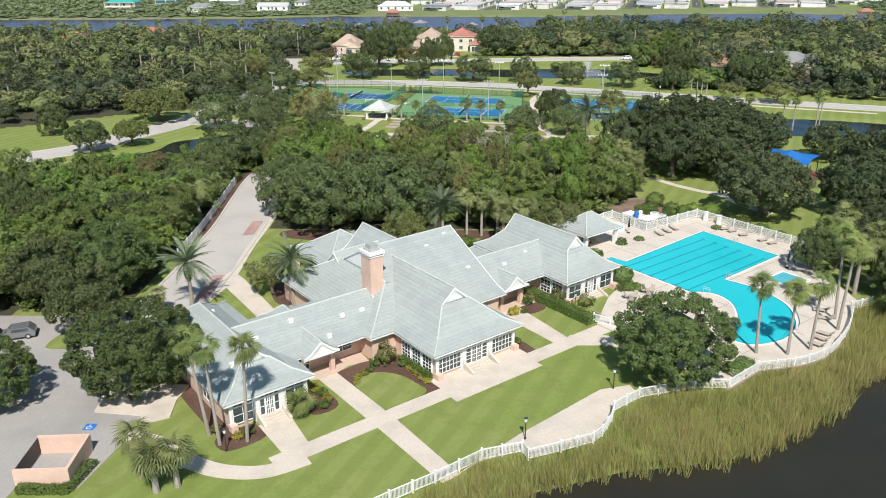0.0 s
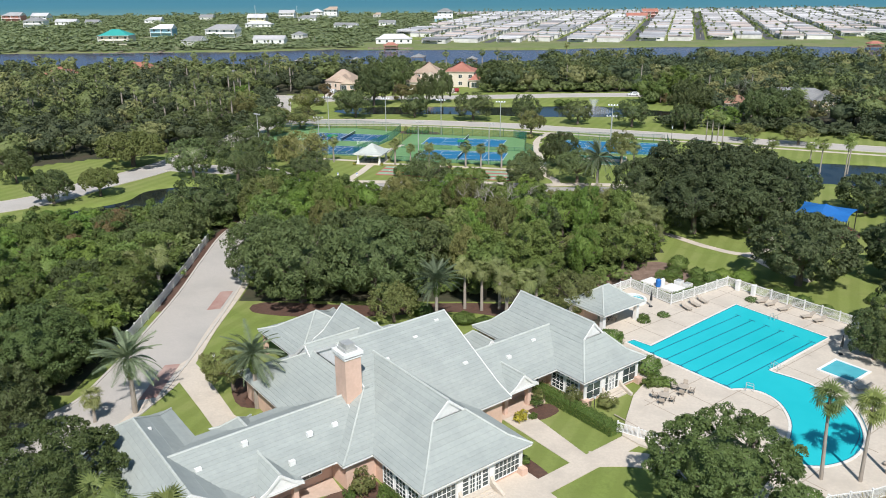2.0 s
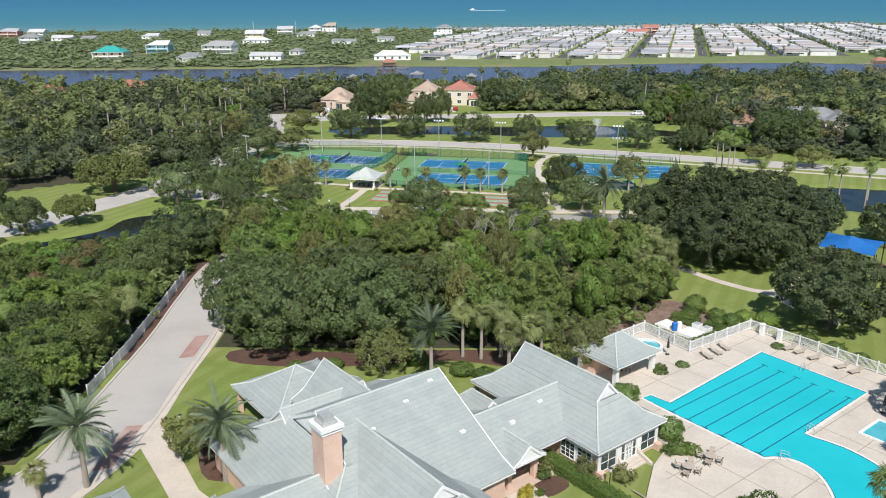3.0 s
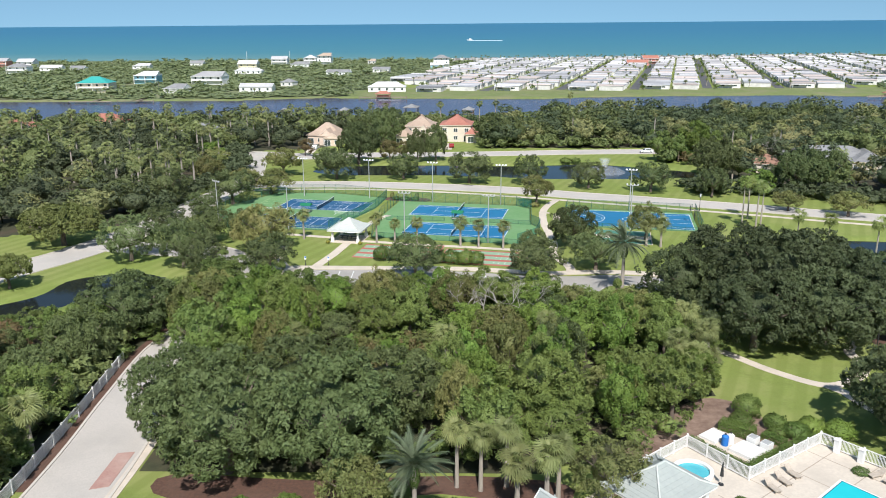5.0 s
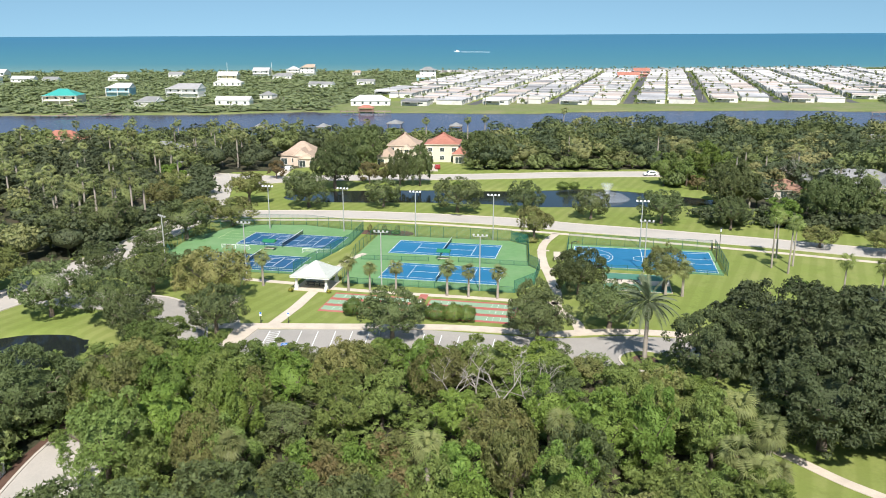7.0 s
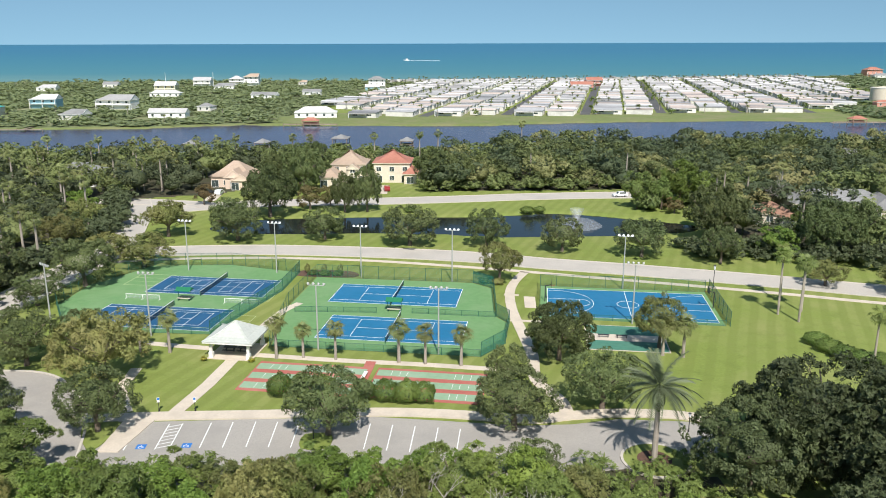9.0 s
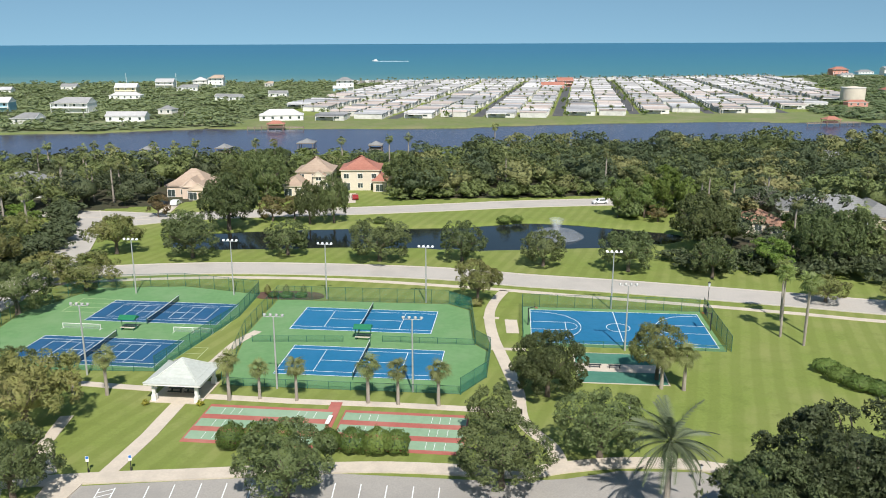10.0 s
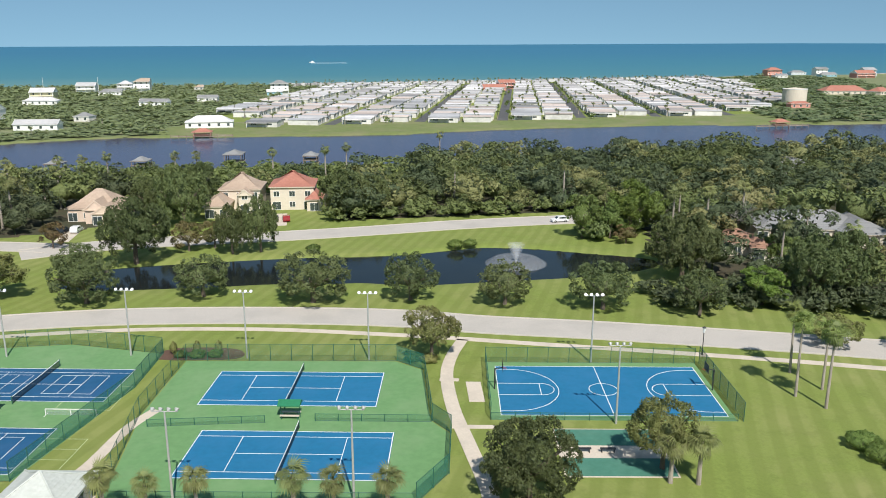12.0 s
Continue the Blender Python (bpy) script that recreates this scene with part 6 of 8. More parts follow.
# ---- houses beyond the pond ----
RUSTROOF = mat("rusty_roof_tile", (0.33, 0.19, 0.13), (0.27, 0.15, 0.10), 1.5, 0.85, stain=(0.22, 0.13, 0.09), bump=0.3)
def house(name, x, y, a, blocks, wall, roofing, label, windows=True):
    """blocks: x0, x1, y0, y1, eave, ridge, along, ends."""
    ob = thing(name, (x, y, 0, 0, 0, a), label, "house", "houses")
    for x0, x1, y0, y1, ze, zr, along, ends in blocks:
        B().box(x0 + 0.5, x1 - 0.5, y0 + 0.5, y1 - 0.5, -0.2, ze - 0.1).obj("wall", wall, ob)
        if along == "u":
            roof(ob, x0, x1, y0, y1, "u", ze, zr, ends, roofing, 0.8, False, wall)
        else:
            roof(ob, y0, y1, x0, x1, "v", ze, zr, ends, roofing, 0.8, False, wall)
        if windows:
            n = max(1, int((x1 - x0) / 3.4))
            for storey in range(1 if ze < 5 else 2):
                for k in range(n):
                    c = x0 + (x1 - x0) * (k + 0.5) / n
                    w = 0.75 if storey or k % 2 else 1.1
                    window(ob, pose(c, y0 + 0.5, storey * 3.0), -w, w, 0.9 if storey or k % 2 else 0.15, 2.3, 2, 1, "window")
    return ob


house("house", 4.0, 371.5, -5, ((-7, 6, -6, 8, 6.6, 10.2, "u", ("hip", "hip")), (3.2, 8.2, -8.5, 0, 3.4, 5.4, "v", ("hip", "gable"))), CREAM, TERRA, "cream two-storey house with a terracotta tile roof")
house("house", -11.5, 369, -5, ((-5.5, 6.5, -3, 10, 6.2, 10.2, "u", ("hip", "hip")), (-8, -1, -12, 4, 3.3, 5.6, "v", ("hip", "gable")), (0, 4.4, -6, 0, 5.2, 6.8, "v", ("gable", "gable"))), CREAM, TANROOF, "cream house with a pale tan tile roof")
house("house", -46.5, 364, -5, ((-8.5, 6, -5, 8, 3.6, 7.8, "u", ("hip", "hip")), (-3, 3.6, -8, 0, 3.8, 6.2, "v", ("gable", "gable")), (-0.5, 6.5, -10, -2, 3.2, 5.2, "v", ("gable", "gable"))), PINK, TANROOF, "pale pink house with stepped gables and a tan roof")
house("house", 128, 312, -14, ((-16, 12, -7, 9, 3.2, 6.4, "u", ("hip", "hip")), (2, 14, -12, 2, 3.2, 5.8, "v", ("hip", "gable"))), CREAM, GREYROOF, "long bungalow with a dark grey hip roof among trees")
house("house", 101, 302, -20, ((-5.5, 5.5, -5, 5, 3.0, 5.4, "u", ("hip", "hip")), (2, 10, -8, -1, 2.8, 4.6, "u", ("hip", "hip"))), CREAM, RUSTROOF, "small bungalow with a rusty brown roof among trees")
house("house", 182, 405, -10, ((-7, 7, -5, 5, 3.4, 5.6, "u", ("hip", "hip")),), WHITE, GREYROOF, "pale house half hidden in woodland")
house("house", -147, 392, 0, ((-9, 9, -6, 6, 5.4, 8.6, "u", ("hip", "hip")),), CREAM, TERRA, "house with an orange tile roof in woodland")
house("house", -178, 378, 8, ((-8, 8, -6, 6, 5.0, 8.0, "u", ("hip", "hip")),), CREAM, TERRA, "house with an orange tile roof in woodland")
house("house", -98, 368, -10, ((-7, 7, -5, 5, 5.0, 7.4, "u", ("hip", "hip")),), WHITE, GREYROOF, "grey-roofed house in woodland")
for x, y, w in ((-50.5, 343, 3.5), (-0.5, 352, 4.2)):
    structure("driveway", B().prism([(x - w / 2, y - 6), (x + w / 2, y - 6), (x + w / 2, y + 9), (x - w / 2, y + 9)], -0.2, 0.045), CONC, "pale concrete drive to a house")


# ---- boat houses and docks ----
def boathouse(x, y, a, roofing, label, h=4.4, size=4.0, deck=6.0):
    ob = thing("boathouse", (x, y, -0.7, 0, 0, a), label, "boathouse", "boathouses")
    roof(ob, -size, size, -size * 0.85, size * 0.85, "u", h, h + 1.5, ("hip", "hip"), roofing, 0.9, False, WOOD, False)
    for px in (-size + 0.4, 0, size - 0.4):
        for py in (-size * 0.7, size * 0.7):
            B().tube((px, py, -1.5), (px, py, h - 0.1), 0.14, n=6).obj("pier_post", WOOD, ob)
    B().box(-size, size, -size * 0.85, -size * 0.45, 0.9, 1.05).obj("deck", WOOD, ob)
    B().box(size, size + deck, -0.9, 0.9, 0.9, 1.05).obj("jetty", WOOD, ob)
    B().box(-size, size, -size * 0.8, size * 0.8, 2.4, 2.55).obj("upper_deck", WOOD, ob) if h > 4 else None
    return ob


boathouse(-53, 452, 80, GREYROOF, "grey roofed boathouse on piles at the river", 4.2, 3.6)
boathouse(-19.4, 455, 84, GREYROOF, "two-level grey roofed boathouse on piles", 5.6, 4.4)
boathouse(9.5, 456, 84, GREYROOF, "grey roofed boathouse on piles at the river", 4.2, 3.6)
boathouse(-83, 452, 84, GREYROOF, "grey roofed boathouse on piles at the river", 4.0, 3.6)


def dock(x, y, a, L, label):
    ob = thing("river_dock", (x, y, -0.7, 0, 0, a), label, "dock", "river docks")
    B().box(-L / 2, L / 2, -1.6, 1.6, 1.2, 1.4).obj("deck", WOOD, ob)
    for k in range(9):
        px = -L / 2 + L * k / 8
        B().tube((px, -1.4, -1), (px, -1.4, 2.3), 0.14, n=6).obj("pier_post", WOOD, ob)
    B().box(-L / 2, L / 2, -1.5, -1.4, 2.1, 2.25).obj("rail", WOOD, ob)
    roof(ob, -5, 5, -1.4, 5, "u", 3.6, 5.2, ("hip", "hip"), TERRA, 0.9, False, SALMON, False)
    for px in (-4.2, 4.2):
        for py in (-0.8, 4.4):
            B().tube((px, py, 0), (px, py, 3.5), 0.14, n=6).obj("post", SALMON, ob)
    B().box(-4, 4, 0.5, 3.6, 1.4, 2.4).obj("counter", SALMON, ob)


dock(-43, 557, 0, 30, "timber river dock with a red roofed shelter")
dock(276, 556, 4, 34, "timber river dock with a red roofed shelter")
for x, y, L in ((-219, 533, 26), (-193, 538, 22)):
    ob = thing("jetty", (x, y, -0.7, 0, 0, 0), "long low timber jetty in the river", "jetty", "jetties")
    B().box(-L / 2, L / 2, -1.2, 1.2, 0.9, 1.1).obj("deck", WOOD, ob)
    B().box(-0.8, 0.8, 0, 16, 0.85, 1.05).obj("walkway", WOOD, ob)
    for k in range(6):
        B().tube((-L / 2 + L * k / 5, 0, -1), (-L / 2 + L * k / 5, 0, 1.8), 0.14, n=6).obj("pier_post", WOOD, ob)


# ---- beach houses ----
BLUEWALL = mat("pale_blue_siding", (0.30, 0.50, 0.58), (0.26, 0.45, 0.53), 0.6, 0.8)
YELLOWWALL = mat("pale_yellow_siding", (0.68, 0.62, 0.40), (0.62, 0.56, 0.36), 0.6, 0.8)


def beach_house(x, y, a, w, d, storeys, wall, roofing, label, stilts=True):
    ob = thing("beach_house", (x, y, 0, 0, 0, a), label, "house", "beach houses")
    z0 = 3.2 if stilts else 0.0
    top = z0 + 3.3 * storeys
    B().box(-w / 2, w / 2, -d / 2, d / 2, z0 - 0.2, top).obj("wall", wall, ob)
    if stilts:
        B().box(-w / 2, w / 2, -d / 2 + 0.3, d / 2, -0.2, z0).obj("lower_wall", wall, ob)
        for px in (-w / 2 + 0.3, 0, w / 2 - 0.3):
            B().box(px - 0.2, px + 0.2, -d / 2 - 1.8, -d / 2 - 1.4, -0.2, z0 + 2.6).obj("post", WHITE, ob)
        B().box(-w / 2, w / 2, -d / 2 - 1.9, -d / 2, z0 - 0.2, z0).obj("balcony", WHITE, ob)
    roof(ob, -w / 2 - 0.4, w / 2 + 0.4, -d / 2 - (1.9 if stilts else 0.5), d / 2 + 0.4, "u", top, top + d * 0.27, (("hip", "hip"), ("gable", "gable"), ("hip", "gable"))[int(abs(x) + abs(y)) % 3], roofing, 1.2, False, WHITE, False)
    n = max(2, int(w / 5.2))
    for s in range(storeys):
        for k in range(n):
            c = -w / 2 + w * (k + 0.5) / n
            fr = B().box(c - 0.8, c + 0.8, -d / 2 - 0.06, -d / 2 + 0.02, z0 + 3.3 * s + 0.9, z0 + 3.3 * s + 2.6).obj("window", WHITE, ob)
            B().box(c - 0.68, c + 0.68, -d / 2 - 0.09, -d / 2, z0 + 3.3 * s + 1.0, z0 + 3.3 * s + 2.5).obj("pane", GLASS, fr)


BEACH = (
    (-249, 612, 4, 22, 15, 1, CREAM, TEALROOF, "tall cream house on stilts with a teal metal roof", True),
    (-243, 692, 0, 18, 12, 1, BLUEWALL, ALU, "pale blue two-storey house with a white roof", True),
    (-190, 682, -8, 25, 13, 1, WHITE, ALU, "white house with a deep balcony", True),
    (-189, 602, -12, 15, 11, 1, SIDING, GREYROOF, "grey and white low house", False),
    (-136, 612, -4, 23, 9, 1, WHITE, ALU, "long low white house by the river", False),
    (-124, 662, -18, 10, 8, 1, SIDING, GREYROOF, "small low house in the scrub", False),
    (-210, 880, 0, 19, 13, 1, YELLOWWALL, ALU, "pale yellow house with a white roof", True),
    (-193, 815, -6, 26, 9, 1, WHITE, ALU, "long low white house among scrub", False),
    (-201, 988, 0, 18, 12, 1, WHITE, ALU, "white beach house on stilts", True),
    (-168, 935, 6, 20, 10, 1, WHITE, GREYROOF, "low white beach house with a grey roof", False),
    (-172, 1025, 0, 15, 12, 1, WHITE, ALU, "tall white beach house on stilts", True),
    (-151, 1000, 0, 16, 12, 2, WHITE, TANROOF, "white beach house with a tan roof", True),
    (-104, 788, -14, 22, 8, 1, WHITE, GREYROOF, "low white house in the scrub", False),
    (-97, 1012, 0, 9, 8, 1, SIDING, TANROOF, "small beach hut with a tan roof", False),
    (-69, 832, -6, 16, 8, 1, WHITE, GREYROOF, "low white house in the scrub", False),
    (-13, 935, 0, 17, 11, 2, WHITE, GREYROOF, "white beach house on stilts", True),
    (-17, 908, 0, 14, 9, 1, BLUEWALL, ALU, "pale blue beach house on stilts", False),
    (-45, 612, 3, 26, 12, 1, WHITE, ALU, "wide white riverside building with a flat-pitched roof", False),
    (-469, 936, 0, 18, 12, 1, WHITE, ALU, "white beach house on stilts", True),
    (-511, 955, 0, 22, 12, 1, SALMON, ALU, "pink beach house with a white roof", True),
    (-421, 830, 0, 20, 11, 1, WHITE, GREYROOF, "white house among scrub", True),
    (-410, 872, 0, 22, 10, 1, WHITE, ALU, "low white house among scrub", False),
    (-378, 862, 0, 14, 9, 1, SIDING, GREYROOF, "low grey house among scrub", False),
    (-330, 905, 0, 18, 10, 1, WHITE, ALU, "low white house among scrub", False),
    (-290, 965, 0, 15, 10, 1, SIDING, GREYROOF, "low pale beach house", False),
    (706, 1250, 0, 24, 14, 2, SALMON, TERRA, "salmon beach house with a red roof", True),
    (690, 1205, 0, 20, 10, 1, SIDING, GREYROOF, "low pale beach house", False),
    (800, 1330, 0, 26, 12, 1, WHITE, GREYROOF, "white beach house with a grey roof", False),
    (806, 1280, 0, 20, 12, 2, WHITE, GREYROOF, "white two-storey beach house", True),
    (790, 1240, 0, 26, 12, 1, BLUEWALL, GREYROOF, "blue beach house with a grey roof", False),
    (812, 1190, 0, 30, 16, 1, SALMON, TERRA, "long salmon beach house with a red roof", True),
    (850, 1230, 0, 20, 14, 2, WHITE, ALU, "white beach house on stilts", True),
    (520, 836, -12, 42, 18, 1, CREAM, TERRA, "long building with an orange tile roof", False),
    (549, 822, 24, 22, 14, 1, CREAM, TERRA, "building with an orange tile roof", False),
    (372, 684, 0, 16, 6, 1, SALMON, TERRA, "low red shed by the tank", False),
    (225, 985, 0, 18, 12, 1, SALMON, TERRA, "salmon clubhouse with a red roof", True),
    (203, 950, 0, 24, 12, 1, SALMON, TERRA, "low salmon building with a red roof", False),
)
for x, y, a, w, d, st, wall, rf, label, stl in BEACH:
    beach_house(x, y, a, w, d, st, wall, rf, label, stl)

# water tank
tk = thing("water_tank", (388, 714, 0), "large cream cylindrical water tank", "tank")
B().tube((0, 0, -0.2), (0, 0, 12.2), 9.0, n=40).obj("shell", CREAM, tk)
B().tube((0, 0, 12.2), (0, 0, 13.3), 9.0, 1.0, 40).obj("roof", CREAM, tk)
B().tube((0, 0, 12.0), (0, 0, 12.4), 9.2, n=40).obj("rim", WHITE, tk)

# ---- mobile home park ----
PARK = [(-27, 626), (-23, 604), (28, 610), (94, 614), (122, 614), (153, 619), (189, 625), (219, 631), (292, 628), (302, 648), (403, 745), (448, 815), (501, 960), (558, 1095), (566, 1170), (342, 1112), (118, 1078), (32, 1062), (10, 965), (-12, 860), (-18, 787), (-42, 705)]
DIRV, CROSS = Vector((0.265, 0.964)), Vector((0.964, -0.265))


def home_roof(b, L, W, h):
    b.add([(-L / 2 - 0.3, -W / 2 - 0.3, h), (L / 2 + 0.3, -W / 2 - 0.3, h), (L / 2 + 0.3, 0, h + 0.75), (-L / 2 - 0.3, 0, h + 0.75), (-L / 2 - 0.3, W / 2 + 0.3, h), (L / 2 + 0.3, W / 2 + 0.3, h)], [(0, 1, 2, 3), (3, 2, 5, 4), (0, 3, 4), (1, 5, 2), (0, 4, 5, 1)])
    return b


def mobile_home(variant):
    ob = thing("mobile_home", Matrix(), ("white mobile home with an aluminium roof and carport", "pale mobile home with a tan-tinted roof and screened porch", "grey-white mobile home with a long flat carport")[variant], "mobile home", "mobile home park")
    L, W, h = ((17.5, 7.6, 3.1), (16.5, 8.0, 3.2), (18, 7.2, 3.0))[variant]
    B().box(-L / 2, L / 2, -W / 2, W / 2, -0.2, h).obj("body", SIDING, ob)
    home_roof(B(), L, W, h).obj("roof", (ALU, mat("tan_aluminium_roof", (0.50, 0.42, 0.37), (0.43, 0.36, 0.32), 0.6, 0.6, stain=(0.36, 0.31, 0.28), stain_scale=0.06, bump=0.05, vary=0.3), mat("grey_aluminium_roof", (0.34, 0.34, 0.345), (0.28, 0.28, 0.285), 0.6, 0.6, stain=(0.22, 0.22, 0.22), stain_scale=0.06, bump=0.05, vary=0.4))[variant], ob)
    B().box(-L / 2 + 1, L / 2 - 5, -W / 2 - 3.2, -W / 2, 2.4, 2.55).obj("carport", ALU, ob)
    B().box(-L / 2 + 1.2, -L / 2 + 1.4, -W / 2 - 3.1, -W / 2 - 2.95, 0, 2.4).box(L / 2 - 5.4, L / 2 - 5.2, -W / 2 - 3.1, -W / 2 - 2.95, 0, 2.4).obj("carport_frame", WHITE, ob)
    for k in range(2):
        px = -L / 2 + L * (k + 0.5) / 2
        B().box(px - 1.6, px + 1.6, -W / 2 - 0.04, -W / 2 + 0.02, 1.2, 2.2).obj("window", GLASS, ob)
    for py in (-W / 4, W / 4):
        B().box(-L / 2 - 0.04, -L / 2 + 0.02, py - 0.7, py + 0.7, 1.2, 2.2).obj("window", GLASS, ob)
    return ob


def plain_home(variant):
    """A far mobile home."""
    ob = thing("mobile_home", Matrix(), ("white mobile home with a pale roof and flat carport", "pale mobile home with a tan-tinted roof and carport", "grey-white mobile home with a grey roof and carport")[variant], "mobile home", "mobile home park")
    L, W, h = ((17.5, 7.6, 3.1), (16.5, 8.0, 3.2), (18, 7.2, 3.0))[variant]
    B().box(-L / 2, L / 2, -W / 2, W / 2, -0.2, h).obj("body", SIDING, ob)
    home_roof(B(), L, W, h).obj("roof", (ALU, bpy.data.materials["tan_aluminium_roof"], bpy.data.materials["grey_aluminium_roof"])[variant], ob)
    B().box(-L / 2 + 1, L / 2 - 5, -W / 2 - 3.2, -W / 2, 2.4, 2.55).obj("carport", ALU, ob)
    return ob


proto, plain, spots = [], {}, []
prng = np.random.default_rng(5)
for k in range(-2, 11):
    sx = 21 + 52.0 * k
    start = Vector((sx + 4, 622)) - DIRV * 20.4
    line = []
    for j in range(0, 58):
        c = start + DIRV * (10.2 * j)
        line.append((c.x, c.y))
        for side in (-1, 1):
            if prng.random() < 0.1:
                continue
            p = c + CROSS * (side * (14.6 + prng.uniform(-0.7, 0.7)))
            if inside(PARK, p.x, p.y) and inside(PARK, p.x + side * 6, p.y):
                spots.append((p.y, p.x, side, int(prng.integers(3))))
    inpark = [q for q in line if inside(PARK, q[0], q[1])]
    if len(inpark) > 2:
        structure("park_street", B().strip([inpark[0], inpark[-1]], 6.6, -0.2, 0.06), DARKROAD, "dark asphalt street between mobile homes")
spots.sort()
rest_b, rest_r = B(), B()
for n, (y, x, side, var) in enumerate(spots):
    a = math.degrees(math.atan2(CROSS.y, CROSS.x)) + (0 if side > 0 else 180) + float(prng.uniform(-2, 2))
    m = pose(x, y, 0, 0, 0, a)
    if n < 200:
        if len(proto) <= var or proto[var] is None:
            while len(proto) <= var:
                proto.append(None)
            proto[var] = mobile_home(var)
            proto[var].matrix_world = m
        else:
            copy_thing(proto[var], m)
    elif n < 300:
        if var in plain:
            copy_thing(plain[var], m)
        else:
            plain[var] = plain_home(var)
            plain[var].matrix_world = m
    else:
        L, W, h = ((17.5, 7.6, 3.1), (16.5, 8.0, 3.2), (18, 7.2, 3.0))[var]
        rest_b.m = rest_r.m = m
        rest_b.box(-L / 2, L / 2, -W / 2, W / 2, -0.2, h)
        home_roof(rest_r, L, W, h)
        rest_r.box(-L / 2 + 1, L / 2 - 5, -W / 2 - 3.2, -W / 2, 2.4, 2.55)
rest = tagged(new("mobile_homes"), "rows of white mobile homes towards the beach", "mobile homes", kind="stuff")
tagged(rest_b.obj("body", SIDING, rest), kind="stuff")
tagged(rest_r.obj("roof", ALUMIX, rest), kind="stuff")
# vans and huts along the beach
vans = B()
for k in range(170):
    x = -10 + 590 * k / 170 + float(prng.uniform(-2, 2))
    y = 1070 + 0.22 * x + float(prng.uniform(-14, 12))
    vans.m = pose(x, y, 0, 0, 0, float(prng.uniform(50, 110)))
    L, W, h = prng.uniform(6, 11), prng.uniform(2.5, 4), prng.uniform(2.8, 4.2)
    vans.box(-L / 2, L / 2, -W / 2, W / 2, 0, h)
tagged(vans.obj("beach_vans", ALUMIX), "row of white camper vans and huts along the beach", "vans", kind="stuff")
# masts
for x, y, h in ((-226, 935, 17), (-184, 960, 16)):
    ms = thing("mast", (x, y, 0), "thin pale mast near the beach", "mast", "masts")
    B().tube((0, 0, 0), (0, 0, h), 0.2, 0.14, 6).obj("pole", WHITE, ms)
# boat and wake
bt = thing("motor_boat", (40, 2230, 1.7, 0, 0, 178), "small white motor boat out at sea", "boat")
B().add([(-6, -2, 0), (4, -2, 0), (8, 0, 0.6), (4, 2, 0), (-6, 2, 0), (-6, -2.4, 2.4), (4, -2.4, 2.6), (9.5, 0, 3.2), (4, 2.4, 2.6), (-6, 2.4, 2.4)], [(0, 4, 3, 2, 1), (5, 6, 7, 8, 9), (0, 1, 6, 5), (1, 2, 7, 6), (2, 3, 8, 7), (3, 4, 9, 8), (4, 0, 5, 9)]).obj("hull", WHITE, bt)
B().box(-3, 3, -1.5, 1.5, 2.4, 5.2).box(-3.4, 3.4, -1.8, 1.8, 5.2, 5.5).obj("cabin", WHITE, bt)
wk = B()
wk.prism([(42, 2228.6), (62, 2228.2), (90, 2229.0), (126, 2229.8), (126, 2230.1), (90, 2230.8), (62, 2231.6), (42, 2231.2)], 0.8, 2.3)
tagged(wk.obj("wake", FOAM), "white foam wake behind the boat", "wake", kind="structure")

# ---- trees ----
rng = np.random.default_rng(7)


def leaf_quads(r, centres, normals, size, flat=0.55):
    """One bent leaf clump at each centre, leaning along its normal."""
    n = len(centres)
    nrm = normals + r.normal(0, flat, (n, 3))
    nrm /= np.linalg.norm(nrm, axis=1, keepdims=True)
    a = np.cross(nrm, r.normal(0, 1, (n, 3)))
    a /= np.linalg.norm(a, axis=1, keepdims=True)
    b = np.cross(nrm, a)
    s = size * r.uniform(0.6, 1.35, (n, 1))
    w = s * r.uniform(0.45, 0.8, (n, 1))
    droop = nrm * s * 0.25
    v = np.stack([centres - a * s * 0.5 - droop, centres - b * w * 0.62, centres + a * s * 0.5 + b * w * 0.45], 1)
    return v.reshape(-1, 3), np.arange(3 * n).reshape(-1, 3)


def lobes(r, rx, rz, n, spread=0.8, low=-0.45, rough=0.3, each=7):
    """Boughs over an uneven dome, each carrying smaller round masses of leaves."""
    nb = max(6, n // each)
    k = np.arange(nb) + 0.5
    z = 1 - k / nb * (1 - low)
    a = k * 2.39996 + r.uniform(0, 6.28)
    s = np.sqrt(1 - z * z)
    d = np.stack([s * np.cos(a), s * np.sin(a), z], 1) + r.normal(0, 0.57 * rough, (nb, 3))
    bough = d * np.array([rx, rx, rz]) * r.uniform(spread - rough, spread + 0.02, (nb, 1))
    size = rx * 1.38 / nb ** 0.5 * r.uniform(1 - rough, 1 + rough, nb)
    on = r.integers(nb, size=n)
    e = r.normal(0, 1, (n, 3))
    e = e / np.linalg.norm(e, axis=1, keepdims=True) + 0.75 * d[on] + np.array([0, 0, 0.35])
    e /= np.linalg.norm(e, axis=1, keepdims=True)
    c = bough[on] + e * (size[on] * r.uniform(0.4, 0.95, n))[:, None] * np.array([1, 1, 0.8])
    return c, size[on] * r.uniform(0.3, 0.6, n) * (1.5 if each < 4 else 1.0), e


def ico(k):
    bm = bmesh.new()
    bmesh.ops.create_icosphere(bm, subdivisions=k, radius=1)
    v, f = np.array([p.co[:] for p in bm.verts]), np.array([[q.index for q in p.verts] for p in bm.faces])
    bm.free()
    return v, f


ICO1, ICO2, ICO3 = ico(1), ico(2), ico(3)


